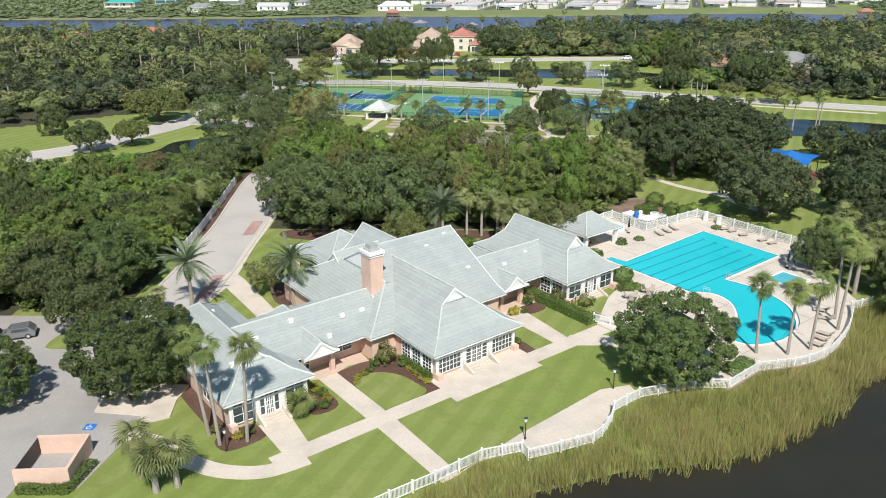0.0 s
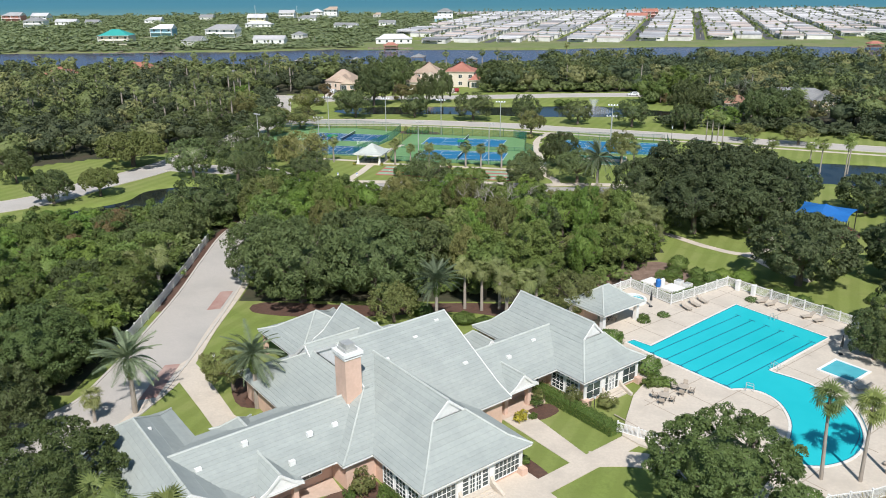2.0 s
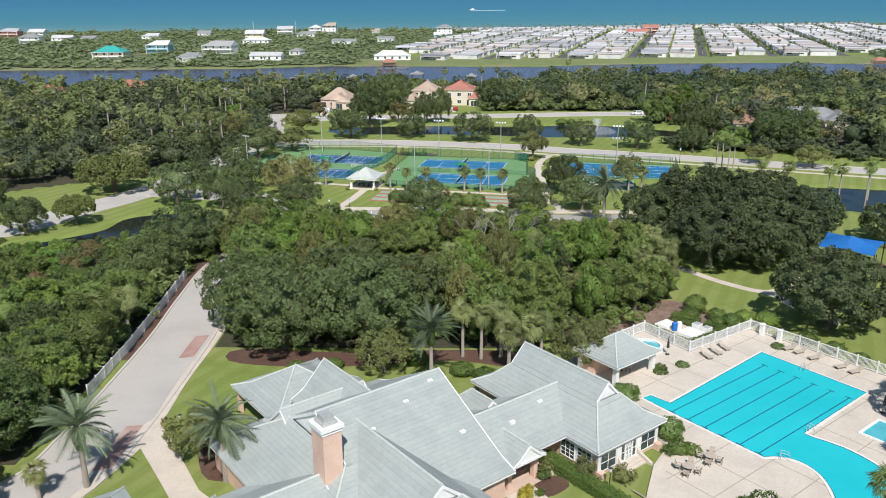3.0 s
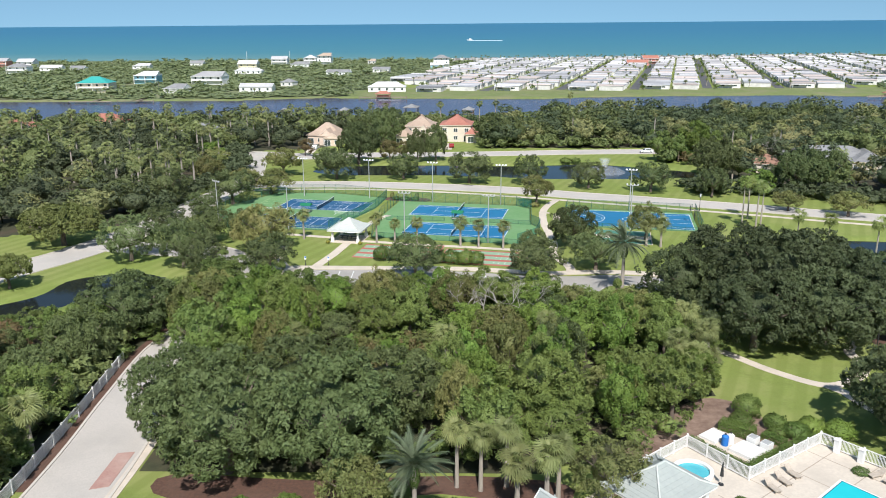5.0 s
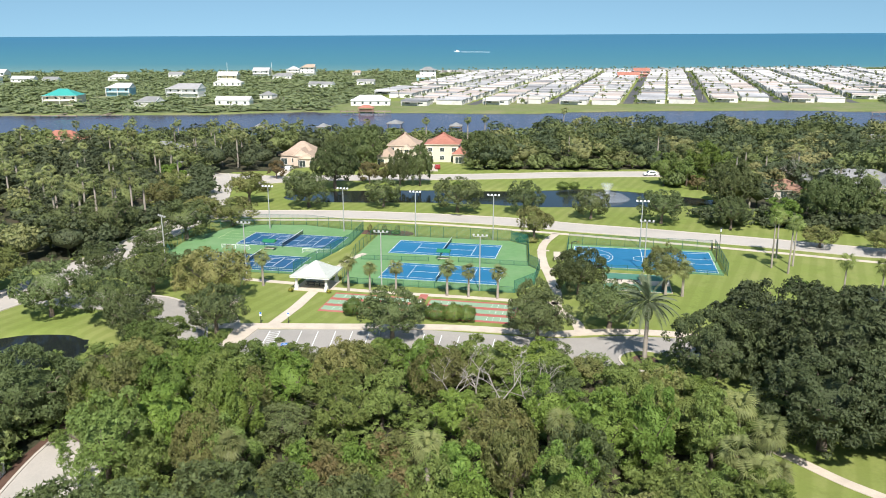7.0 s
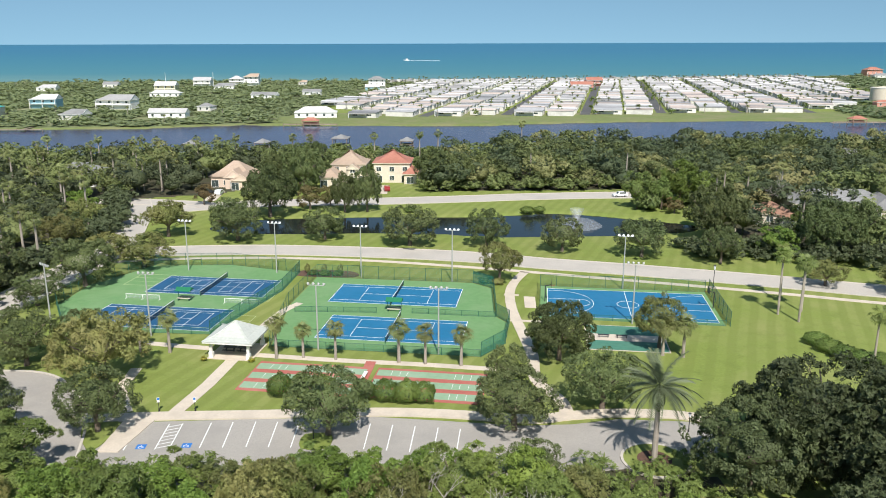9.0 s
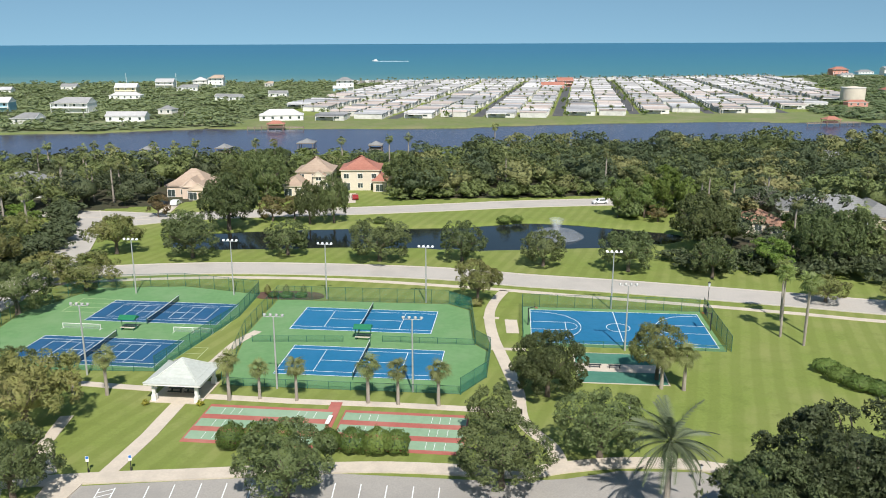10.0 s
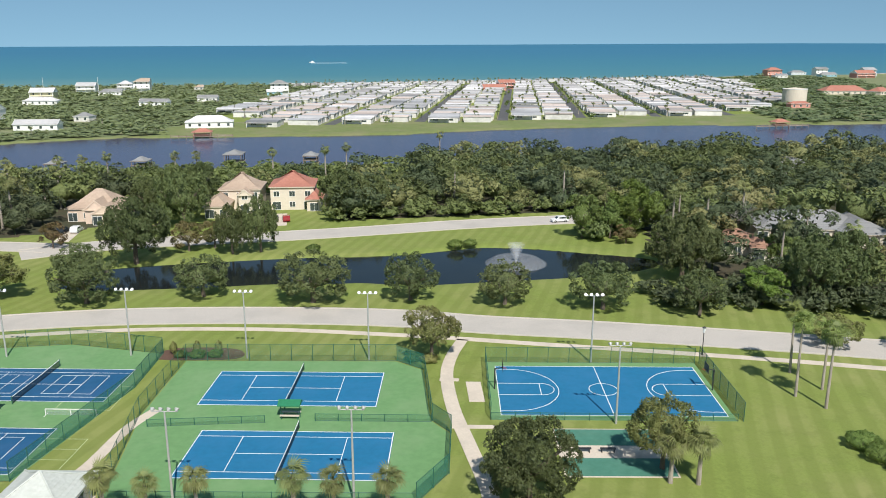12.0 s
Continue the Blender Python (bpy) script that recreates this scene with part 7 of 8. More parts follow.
def crown_arrays(seed, rx, rz, nlobe, nleaf, size, core=ICO2, spread=0.8, flat=0.55, heart=0.62, low=-0.45, rough=0.3, each=7):
    """Leaf clumps on lobes about a rough dark inner mass, the crown's middle at the origin."""
    r = np.random.default_rng(seed)
    c, rad, face = lobes(r, rx, rz, nlobe, spread, low, rough, each)
    share = rad ** 2 / (rad ** 2).sum()
    pick = r.choice(nlobe, nleaf, p=share)
    d = r.normal(0, 1, (nleaf, 3))
    d /= np.linalg.norm(d, axis=1, keepdims=True)
    d = d + 0.75 * face[pick]
    d /= np.linalg.norm(d, axis=1, keepdims=True)
    pos = c[pick] + d * rad[pick][:, None] * r.uniform(0.75, 1.08, (nleaf, 1)) * np.array([1, 1, 0.85])
    wide, tall = np.percentile(np.hypot(pos[:, 0], pos[:, 1]), 97), np.percentile(pos[:, 2], 99)
    pos = pos * np.array([rx / wide, rx / wide, rz / tall])
    v, q = leaf_quads(r, pos, d + np.array([0, 0, 0.25]), size, flat)
    cv, cf = core
    bump = heart + 0.10 * np.sin(cv[:, :1] * 5 + seed) * np.cos(cv[:, 1:2] * 4 + seed * 2) + r.uniform(-0.04, 0.04, (len(cv), 1))
    cv = cv * bump * np.array([rx, rx, rz])
    cv[:, 2] = np.maximum(cv[:, 2], -0.6 * rz)
    return np.concatenate([v, cv]), q, cf + len(v)


def crown_mesh(name, material, **k):
    v, q, t = crown_arrays(**k)
    me = bpy.data.meshes.new(name)
    me.vertices.add(len(v))
    me.vertices.foreach_set("co", np.ascontiguousarray(v, dtype=np.float32).ravel())
    li = np.concatenate([q.ravel(), t.ravel()]).astype(np.int32)
    me.loops.add(len(li))
    me.loops.foreach_set("vertex_index", li)
    me.polygons.add(len(q) + len(t))
    me.polygons.foreach_set("loop_start", (np.arange(len(q) + len(t)) * 3).astype(np.int32))
    me.materials.append(material)
    me.update(calc_edges=True)
    return me


def trunk_b(h, r, seed, reach, limbs=6):
    """A tapered trunk that divides into limbs."""
    rr = random.Random(seed)
    b = B()
    fork = h * 0.32
    b.tube((0, 0, -0.2), (0.1, 0, fork * 0.5), r * 1.25, r, 8, False).tube((0.1, 0, fork * 0.5), (0, 0.1, fork), r, r * 0.85, 8, False)
    for k in range(limbs):
        a = k * 2 * math.pi / limbs + rr.uniform(-0.4, 0.4)
        m = Vector((math.cos(a) * reach * 0.35, math.sin(a) * reach * 0.35, h * rr.uniform(0.5, 0.6)))
        e = Vector((math.cos(a) * reach * 0.75, math.sin(a) * reach * 0.75, h * rr.uniform(0.62, 0.85)))
        b.tube((0, 0.1, fork), m, r * 0.55, r * 0.35, 6, False).tube(m, e, r * 0.35, r * 0.1, 5, False)
    return b


SHADELEAF = leaf_mat("shade_oak_leaves", (0.106, 0.146, 0.043), (0.036, 0.057, 0.016), (0.09, 0.126, 0.035), 0.10, ragged=8.5, holes=0.42)
# live oak leaves again, coloured darker to paint in the crowns' deep shade
DEEPSHADELEAF = leaf_mat("shade_darkened_oak_leaves", (0.078, 0.1, 0.04), (0.028, 0.042, 0.016), (0.062, 0.084, 0.032), 0.07, ragged=6.5, holes=0.44)
DOMELEAF = leaf_mat("dome_tree_leaves", (0.150, 0.180, 0.050), (0.055, 0.078, 0.02), (0.135, 0.152, 0.045), 0.1, ragged=6.5, holes=0.42)
FANLEAF = leaf_mat("fan_leaves", (0.21, 0.255, 0.075), (0.085, 0.12, 0.03), (0.175, 0.215, 0.06), 0.22, ragged=0)
KINDS = {   # material, name, label, radius, half height, lobes, leaves, leaf size
    "oak": (OAKLEAF, "oak_tree", "broad live oak with dense dark grey-green leaves", 6.5, 4.0, 170, 10500, 0.5),
    "dark": (DEEPSHADELEAF, "oak_tree", "broad live oak by the playground lawn, leaf colour darkened for deep shade", 6.5, 4.0, 300, 12500, 0.46),
    "shade": (SHADELEAF, "oak_tree", "dense rounded live oak shading the paving", 6.5, 4.2, 480, 30000, 0.32),
    "park": (PARKLEAF, "park_tree", "rounded dark green street tree standing on mown grass", 4.5, 3.1, 130, 5200, 0.42),
    "wood": (WOODLEAF, "woodland_tree", "leafy mid-green woodland tree", 4.6, 4.2, 90, 3700, 0.58),
    "bright": (BRIGHTLEAF, "woodland_tree", "bright yellow-green leafy woodland tree", 4.2, 4.0, 85, 3500, 0.56),
    "olive": (OLIVELEAF, "flowering_tree", "spreading olive-green tree with pale blossom tips", 4.6, 3.0, 120, 4600, 0.44),
    "dome": (DOMELEAF, "shade_tree", "wide low dome of a yellow-green tree on the grass", 6.5, 2.9, 230, 11000, 0.42),
    "rust": (RUSTLEAF, "woodland_tree", "rusty brown-leaved woodland tree", 3.6, 3.2, 75, 2800, 0.5),
}
MADE = {}
VARIANTS = 3


def tree(kind, x, y, h, r, detail=1.0, group="trees"):
    """A tree h metres high with a crown of radius r."""
    material, name, label, R, RZ, nl, nleaf, size = KINDS[kind]
    pick = int(rng.integers(VARIANTS))
    key = (kind, detail, pick)
    H = RZ * 2.0 + 0.9
    s, sz = r / R, h / H
    m = pose(x, y, 0, 0, 0, float(rng.uniform(0, 360))) @ Matrix.Diagonal((s, s, sz, 1))
    if key in MADE:
        return copy_thing(MADE[key], m @ Matrix.Diagonal(tuple(1 / c for c in MADE[key].scale) + (1,)))
    ob = thing(name, Matrix(), label, "tree", group)
    tk = trunk_b(H * 0.9, R * 0.065, pick + 3, R, 7).obj("trunk", BARK, ob)
    cr = new("crown", crown_mesh("crown", material, seed=pick * 7 + len(kind), rx=R, rz=RZ, nlobe=int(nl * (0.6 + 0.4 * detail)), nleaf=int(nleaf * detail), size=size * detail ** -0.5, core=ICO3 if kind == "shade" else ICO2, flat=0.6, heart={"olive": 0.5}.get(kind, 0.54), low={"shade": -0.85, "dark": -0.9, "oak": -0.8, "park": -0.8, "olive": -0.5, "dome": -0.4}.get(kind, -0.7), rough={"shade": 0.09, "dark": 0.09, "oak": 0.13, "park": 0.1, "olive": 0.13, "dome": 0.07}.get(kind, 0.24), each={"shade": 3, "dark": 3, "oak": 3, "park": 3, "olive": 3, "dome": 3}.get(kind, 6)))
    cr.parent = ob
    cr.location = (0, 0, H - RZ * 1.0)
    ob.matrix_world = m
    MADE[key] = ob
    return ob


def frond(b, length, lift, droop, leaflets, leaf, width, fold=0.25):
    """A feather frond along +x that rises and then hangs."""
    prev = Vector((0, 0, 0))
    n = 7
    pts = []
    for k in range(n + 1):
        t = k / n
        pts.append(Vector((length * t * (1 - 0.18 * droop * t), 0, length * (lift * t - droop * t * t))))
    for k in range(n):
        b.add([pts[k] + Vector((0, 0.03, 0)), pts[k] - Vector((0, 0.03, 0)), pts[k + 1] - Vector((0, 0.02, 0)), pts[k + 1] + Vector((0, 0.02, 0))], [(0, 1, 2, 3)])
    for i in range(leaflets):
        t = 0.12 + 0.88 * i / leaflets
        k = min(int(t * n), n - 1)
        p = pts[k].lerp(pts[k + 1], t * n - k)
        L = leaf * (0.45 + 0.75 * math.sin(math.pi * min(t * 0.92 + 0.08, 1)))
        for sgn in (1, -1):
            tip = p + Vector((L * 0.55, sgn * L * 0.8, -fold * L))
            w = Vector((width, 0, 0))
            b.add([p - w * 0.5, p + w * 0.5, tip], [(0, 1, 2) if sgn < 0 else (2, 1, 0)])


def fan(b, stem, size, blades, sag):
    """A fan leaf on a stem along +x, its blades split and hanging at the tips."""
    b.add([(0, 0.03, 0), (0, -0.03, 0), (stem, -0.02, stem * 0.1), (stem, 0.02, stem * 0.1)], [(0, 1, 2, 3)])
    o = Vector((stem, 0, stem * 0.1))
    for k in range(blades):
        a0 = -1.8 + 3.6 * k / blades
        a1 = a0 + 3.6 / blades * 0.82
        mid = (a0 + a1) / 2
        reach = size * (0.78 + 0.3 * math.cos(mid * 0.8))
        p0 = o + Vector((math.cos(a0) * 0.5, math.sin(a0) * 0.5, -0.06 * sag)) * reach
        p1 = o + Vector((math.cos(a1) * 0.5, math.sin(a1) * 0.5, -0.06 * sag)) * reach
        tip = o + Vector((math.cos(mid) * reach, math.sin(mid) * reach, -sag * reach))
        b.add([o, p0, p1], [(0, 1, 2)])
        b.add([p0, tip, p1], [(0, 1, 2)])


def palm(kind, x, y, h, r, lean=0.0, group="palms", tip=None):
    """fan: slender fan palm; sabal: stocky cabbage palm; date: feather palm with a thick boot. h: to the middle of the head; r: the head's radius."""
    pick = int(rng.integers(2))
    far = y > 260
    key = (kind, pick, far)
    R = {"fan": 1.9, "sabal": 2.0, "date": 4.2}[kind]
    m = pose(x, y, 0, lean, lean * 0.6, float(rng.uniform(0, 360)))
    if tip is not None:
        m = pose(x, y, 0, 0, math.degrees(math.atan2(tip, h)), 0)
    if key in MADE:
        ob = copy_thing(MADE[key], m)
    else:
        rr = random.Random(pick + 11 * len(kind))
        label = {"fan": "tall slender fan palm with a shaggy green head", "sabal": "stocky cabbage palm with a round fan-leaf head", "date": "large feather palm with arching grey-green fronds"}[kind]
        ob = thing("palm_tree", m, label, "palm tree", group)
        t = B()
        r0 = {"fan": 0.155, "sabal": 0.21, "date": 0.25}[kind]
        for k in range(6):
            t.tube((0, 0, -0.02 + 1.02 * k / 6), (0, 0, -0.02 + 1.02 * (k + 1) / 6), r0 * (1.3 - 0.09 * k), r0 * (1.2 - 0.09 * k), 9, False)
        t.obj("trunk", PALMBARK, ob)
        if kind == "date":
            bt = B()
            for k in range(5):
                bt.tube((0, 0, -2.4 + k * 0.5), (0, 0, -1.9 + k * 0.5), (0.36, 0.52, 0.62, 0.6, 0.52)[k], (0.52, 0.62, 0.6, 0.52, 0.36)[k], 10, False)
            bt.obj("boot", HEDGELEAF, ob, "green stubble of cut frond bases")
        c = B()
        n = 24 if far else {"fan": 30, "sabal": 38, "date": 46}[kind]
        for k in range(n):
            el = rr.uniform(-58, 72) if kind != "date" else rr.uniform(-35, 78)
            c.m = pose(0, 0, 0, 0, 0, k * 137.5 + rr.uniform(-12, 12)) @ pose(0, 0, 0, 0, -el, 0) @ pose(0, 0, 0, rr.uniform(-30, 30))
            if kind == "date":
                frond(c, rr.uniform(3.6, 4.6), 0.2, 0.52, 24, 0.62, 0.12, 0.35)
            else:
                fan(c, rr.uniform(0.6, 1.1), rr.uniform(0.75, 1.1), 7 if far else 11, rr.uniform(0.35, 0.85))
        c.obj("crown", DATELEAF if kind == "date" else FANLEAF if kind == "fan" else PALMLEAF, ob)
        if kind != "date":
            d = B()
            for k in range(7):
                d.m = pose(0, 0, -0.15, 0, 0, k * 51 + rr.uniform(-9, 9)) @ pose(0, 0, 0, 0, rr.uniform(62, 82), 0)
                fan(d, rr.uniform(0.4, 0.6), 0.6, 7, 0.3)
            d.obj("dry_skirt", DEADLEAF, ob, "hanging dry brown fan leaves")
        MADE[key] = ob
    for part_ in ob.children:
        if part_.name.startswith("trunk"):
            w = min(1.25, max(0.8, r / R))
            part_.matrix_local = Matrix.Diagonal((w, w, h, 1))
        else:
            part_.matrix_local = pose(0, 0, h) @ Matrix.Diagonal((r / R, r / R, r / R, 1))
    return ob


def shrub(name, x, y, r, h, material, label, category="shrub", group="shrubs", angle=0, stretch=1.0):
    """A clipped or loose low bush."""
    key = (name, material.name, int(rng.integers(2)))
    m = pose(x, y, 0, 0, 0, angle) @ Matrix.Diagonal((r * stretch, r, h, 1))
    if key in MADE:
        return copy_thing(MADE[key], m @ Matrix.Diagonal(tuple(1 / c for c in MADE[key].scale) + (1,)))
    ob = thing(name, Matrix(), label, category, group)
    clipped = name == "clipped_bush"
    cr = new("foliage", crown_mesh("foliage", material, seed=key[2] + len(name), rx=0.98, rz=0.52, nlobe=90 if clipped else 60, nleaf=1600 if clipped else 1300, size=0.11 if clipped else 0.15, spread=0.9 if clipped else 0.86, core=ICO2, flat=0.4 if clipped else 0.5, heart=0.92 if clipped else 0.62))
    cr.parent = ob
    cr.location = (0, 0, 0.46)
    B().tube((0, 0, -0.1), (0, 0, 0.4), 0.07, 0.05, 6).obj("stem", BARK, ob)
    ob.matrix_world = m
    MADE[key] = ob
    return ob


def hedge(line, w, h, label):
    """A clipped hedge: leaves close over a solid green heart."""
    r = np.random.default_rng(len(line) + int(w * 10))
    ob = thing("hedge", Matrix(), label, "hedge", "hedges")
    B().strip(line, w * 0.86, -0.1, h * 0.93).obj("heart", HEDGELEAF, ob)
    pos, nrm = [], []
    for (ax, ay), (bx, by) in zip(line, line[1:]):
        L = math.hypot(bx - ax, by - ay)
        tx, ty = (bx - ax) / L, (by - ay) / L
        n = int(L * (w + 2 * h) * 55)
        a, b = r.uniform(0, L, n), r.uniform(-h, w + h, n)
        side = np.where(b < 0, -1, np.where(b > w, 1, 0))
        off = np.where(side == 0, b - w / 2, side * w / 2)
        z = np.where(side == 0, h, np.where(b < 0, h + b, h - (b - w))) + 0.05 * np.sin(a * 2.1)
        pos.append(np.stack([ax + tx * a - ty * off, ay + ty * a + tx * off, z], 1))
        nrm.append(np.stack([-ty * side, tx * side, (side == 0) * 1.0], 1))
    v, q = leaf_quads(r, np.concatenate(pos), np.concatenate(nrm), 0.22, 0.6)
    lv = new("foliage", from_arrays("foliage", v, q, [HEDGELEAF]))
    lv.parent = ob
    return ob


def scatter(poly, gap, seed, jitter=0.42):
    """Points about gap apart within an outline."""
    r = np.random.default_rng(seed)
    p = np.array(poly)
    out = []
    xs, ys = np.arange(p[:, 0].min(), p[:, 0].max() + gap, gap), np.arange(p[:, 1].min(), p[:, 1].max() + gap, gap * 0.87)
    for j, y in enumerate(ys):
        for x in xs + (gap / 2 if j % 2 else 0):
            out.append((x + r.uniform(-jitter, jitter) * gap, y + r.uniform(-jitter, jitter) * gap))
    out = np.array(out)
    return out[inside(poly, out[:, 0], out[:, 1])]


def woods(name, pts, heights, radii, material, label, leaves, size, seed, trunk=True):
    """Many far trees in one mesh."""
    r = np.random.default_rng(seed)
    base = [crown_arrays(seed + k, 1.0, 0.8, 42, leaves, size, ICO1, 0.84, 0.35, 0.54, -0.15, 0.2) for k in range(5)]
    V, Q, T, n = [], [], [], 0
    for (x, y), h, rad in zip(pts, heights, radii):
        v, q, t = base[int(r.integers(5))]
        a = r.uniform(0, 2 * np.pi)
        ca, sa = np.cos(a), np.sin(a)
        hz = h * 0.52
        w = np.stack([(v[:, 0] * ca - v[:, 1] * sa) * rad + x, (v[:, 0] * sa + v[:, 1] * ca) * rad + y, v[:, 2] * hz / 0.8 + h - hz], 1)
        V.append(w)
        Q.append(q + n)
        T.append(t + n)
        n += len(v)
        if trunk:
            b = np.array([[x - .25, y, -.3], [x + .25, y, -.3], [x + .15, y, h * .6], [x - .15, y, h * .6], [x, y - .25, -.3], [x, y + .25, -.3], [x, y + .15, h * .6], [x, y - .15, h * .6]])
            V.append(b)
            Q.append(np.array([[0, 1, 2], [0, 2, 3], [4, 5, 6], [4, 6, 7]]) + n)
            n += 8
    V, Q, T = np.concatenate(V), np.concatenate(Q), np.concatenate(T)
    me = bpy.data.meshes.new(name)
    me.vertices.add(len(V))
    me.vertices.foreach_set("co", V.astype(np.float32).ravel())
    li = np.concatenate([Q.ravel(), T.ravel()]).astype(np.int32)
    me.loops.add(len(li))
    me.loops.foreach_set("vertex_index", li)
    me.polygons.add(len(Q) + len(T))
    me.polygons.foreach_set("loop_start", (np.arange(len(Q) + len(T)) * 3).astype(np.int32))
    me.materials.append(material)
    me.update(calc_edges=True)
    return tagged(new(name, me), label, "trees", kind="stuff")


# big live oaks and single trees: kind, x, y, height, crown radius
for kind, x, y, h, r in (
    # round the clubhouse
    ("shade", 25.5, 77.4, 9.4, 6.6), ("shade", -32.6, 74.3, 9.4, 7.0), ("shade", -46.5, 100, 9.5, 6.5), ("oak", -44, 88.5, 8.5, 5.0), ("wood", -57, 98, 9.5, 6.0), ("oak", -52, 95.5, 9.5, 5.5), ("oak", -64, 90, 9.5, 7), ("oak", -66, 72, 9, 7), ("shade", -46, 70.5, 7.6, 4.6), ("oak", -60, 80, 9, 6.0), ("wood", -58, 110, 9.5, 5.6),
    ("oak", -28.0, 133, 10.5, 5.8), ("oak", -20.5, 126, 11.5, 8.0), ("oak", -10, 127.5, 11.5, 8.0), ("oak", -14, 135.5, 10.4, 7.6), ("oak", -24, 135, 9.8, 6.6), ("oak", -4, 135, 9.8, 6.6),
    ("olive", -23.5, 99.5, 5.5, 3.6), ("olive", 18.5, 121, 6.5, 4.2), ("olive", -6.4, 118.8, 5.6, 3.6),
    # oaks by the playground, their deep shade put into a darker leaf colour
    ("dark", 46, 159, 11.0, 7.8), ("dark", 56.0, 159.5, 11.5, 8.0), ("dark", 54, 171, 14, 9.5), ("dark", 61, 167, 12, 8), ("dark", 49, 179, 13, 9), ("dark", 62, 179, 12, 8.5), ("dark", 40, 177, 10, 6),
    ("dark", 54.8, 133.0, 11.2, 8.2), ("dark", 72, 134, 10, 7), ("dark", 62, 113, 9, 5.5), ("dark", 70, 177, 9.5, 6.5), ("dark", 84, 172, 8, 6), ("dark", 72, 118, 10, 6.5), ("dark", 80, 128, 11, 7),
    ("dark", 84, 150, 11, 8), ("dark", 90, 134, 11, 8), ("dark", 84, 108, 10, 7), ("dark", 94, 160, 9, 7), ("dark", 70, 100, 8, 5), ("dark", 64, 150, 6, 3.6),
    # the park
    ("oak", 27.6, 212.8, 8.7, 5.2), ("olive", 43.7, 216.4, 8.4, 4.0), ("park", 18.5, 201.9, 6.6, 3.1), ("park", 17.8, 191.6, 7.6, 5.3), ("park", 29.8, 196.8, 7.7, 5.2), ("park", -4.3, 191.6, 8.2, 5.2),
    ("olive", -36.0, 208.6, 9.8, 6.8), ("park", -31.6, 194.0, 7.9, 4.8), ("park", -43.1, 191.4, 8.0, 4.4), ("park", -49.4, 198.2, 9.5, 5.2), ("park", -61.2, 202.2, 9.4, 5.7), ("park", -49.0, 215.0, 8.6, 5.2), ("park", -62.2, 224.4, 6.4, 4.8), ("park", -42.6, 220.0, 6.5, 4.0),
    ("dome", -80.0, 213.4, 8.7, 8.2), ("dome", -76.2, 185.0, 6.1, 4.2), ("oak", -83.4, 178.6, 7.4, 4.9), ("oak", -101, 196.5, 7.9, 4.2), ("park", -59, 242.2, 6.0, 4.6), ("park", -55.0, 253.4, 8.9, 6.2), ("park", -71.5, 252, 10.0, 6.2), ("park", -77.5, 244.5, 9.0, 7.0), ("olive", -69.6, 280.5, 8.0, 5.4), ("olive", -75, 305, 7.0, 5.0), ("park", -73.5, 292, 6.4, 4.4), ("bright", -80, 318, 7.0, 4.6), ("olive", -48.0, 266.5, 6.8, 6.5), ("olive", -56.5, 271.5, 6.2, 5.0),
    # along the main road and the pond
    ("oak", -45.8, 163.0, 9.6, 7.2), ("bright", -35.2, 161.4, 8.6, 3.4), ("wood", -34.5, 168, 8, 4.4), ("park", -32.8, 288.0, 8.9, 6.4), ("park", -12.6, 288.5, 7.4, 5.3), ("park", 7.2, 281.6, 9.0, 6.8), ("park", 24.6, 279.6, 8.4, 5.1), ("park", 40.9, 274.4, 7.5, 5.0), ("park", 57.2, 268.8, 8.2, 5.9), ("park", 72.2, 262.6, 7.8, 4.5), ("olive", 24.0, 251.6, 8.0, 4.2), ("olive", -50.2, 293.2, 8.6, 6.2), ("park", -38, 304, 7.0, 5.0),
    ("oak", -29.3, 314.4, 13.8, 7.2), ("oak", -24.2, 350, 13.5, 7.0), ("rust", -19.6, 323.2, 6.8, 4.0), ("oak", -9.8, 319.2, 10.8, 3.8), ("oak", -3.7, 319.6, 12.4, 4.2), ("rust", -14.2, 325, 6.2, 3.4), ("rust", -50.4, 331.1, 6.0, 3.0),
    ("oak", 17, 356, 12, 7), ("oak", 24, 354, 11, 6), ("oak", -27, 366, 13, 7.5), ("oak", -33, 360, 11, 6), ("oak", -24, 378, 12, 7),
    ("wood", 71.7, 319.7, 10.4, 4.6), ("wood", 78.4, 318.6, 9.6, 4.0), ("bright", 83.7, 319.6, 13.4, 6.0), ("wood", 91.5, 322.1, 9.9, 4.2), ("oak", 78.2, 281.4, 13.4, 7.2), ("wood", 82, 294, 10, 5.0), ("oak", 96.1, 265.2, 12.5, 7.2), ("oak", 107, 272, 11, 6.0), ("bright", 86, 266, 7.0, 4.6), ("wood", 101, 283, 8, 4.0), ("rust", 80, 313, 4, 3.0), ("olive", 86, 246, 5, 4.2), ("olive", 98, 240, 6, 5),
    # rusty crowns in the wood beside the drive, and thick growth behind the pool
    ("wood", -44.6, 121, 9.0, 5.2), ("wood", -45.4, 112, 8.6, 5.0), ("oak", -46.8, 104.5, 8.0, 4.6), ("rust", -56.7, 145.7, 7.8, 3.8), ("rust", -60, 137, 6.8, 3.0), ("rust", -58, 151, 6.6, 3.2), ("oak", 53.8, 107.6, 6.6, 3.6), ("wood", 60, 100, 7.0, 4.2), ("oak", 63, 98, 8.5, 6.0), ("wood", 58.5, 91.5, 6.0, 3.6), ("oak", 66, 90, 8.0, 5.5),
):
    tree(kind, x, y, h, r, 1.0 if y < 225 and -58 < x < 63 else 0.6)

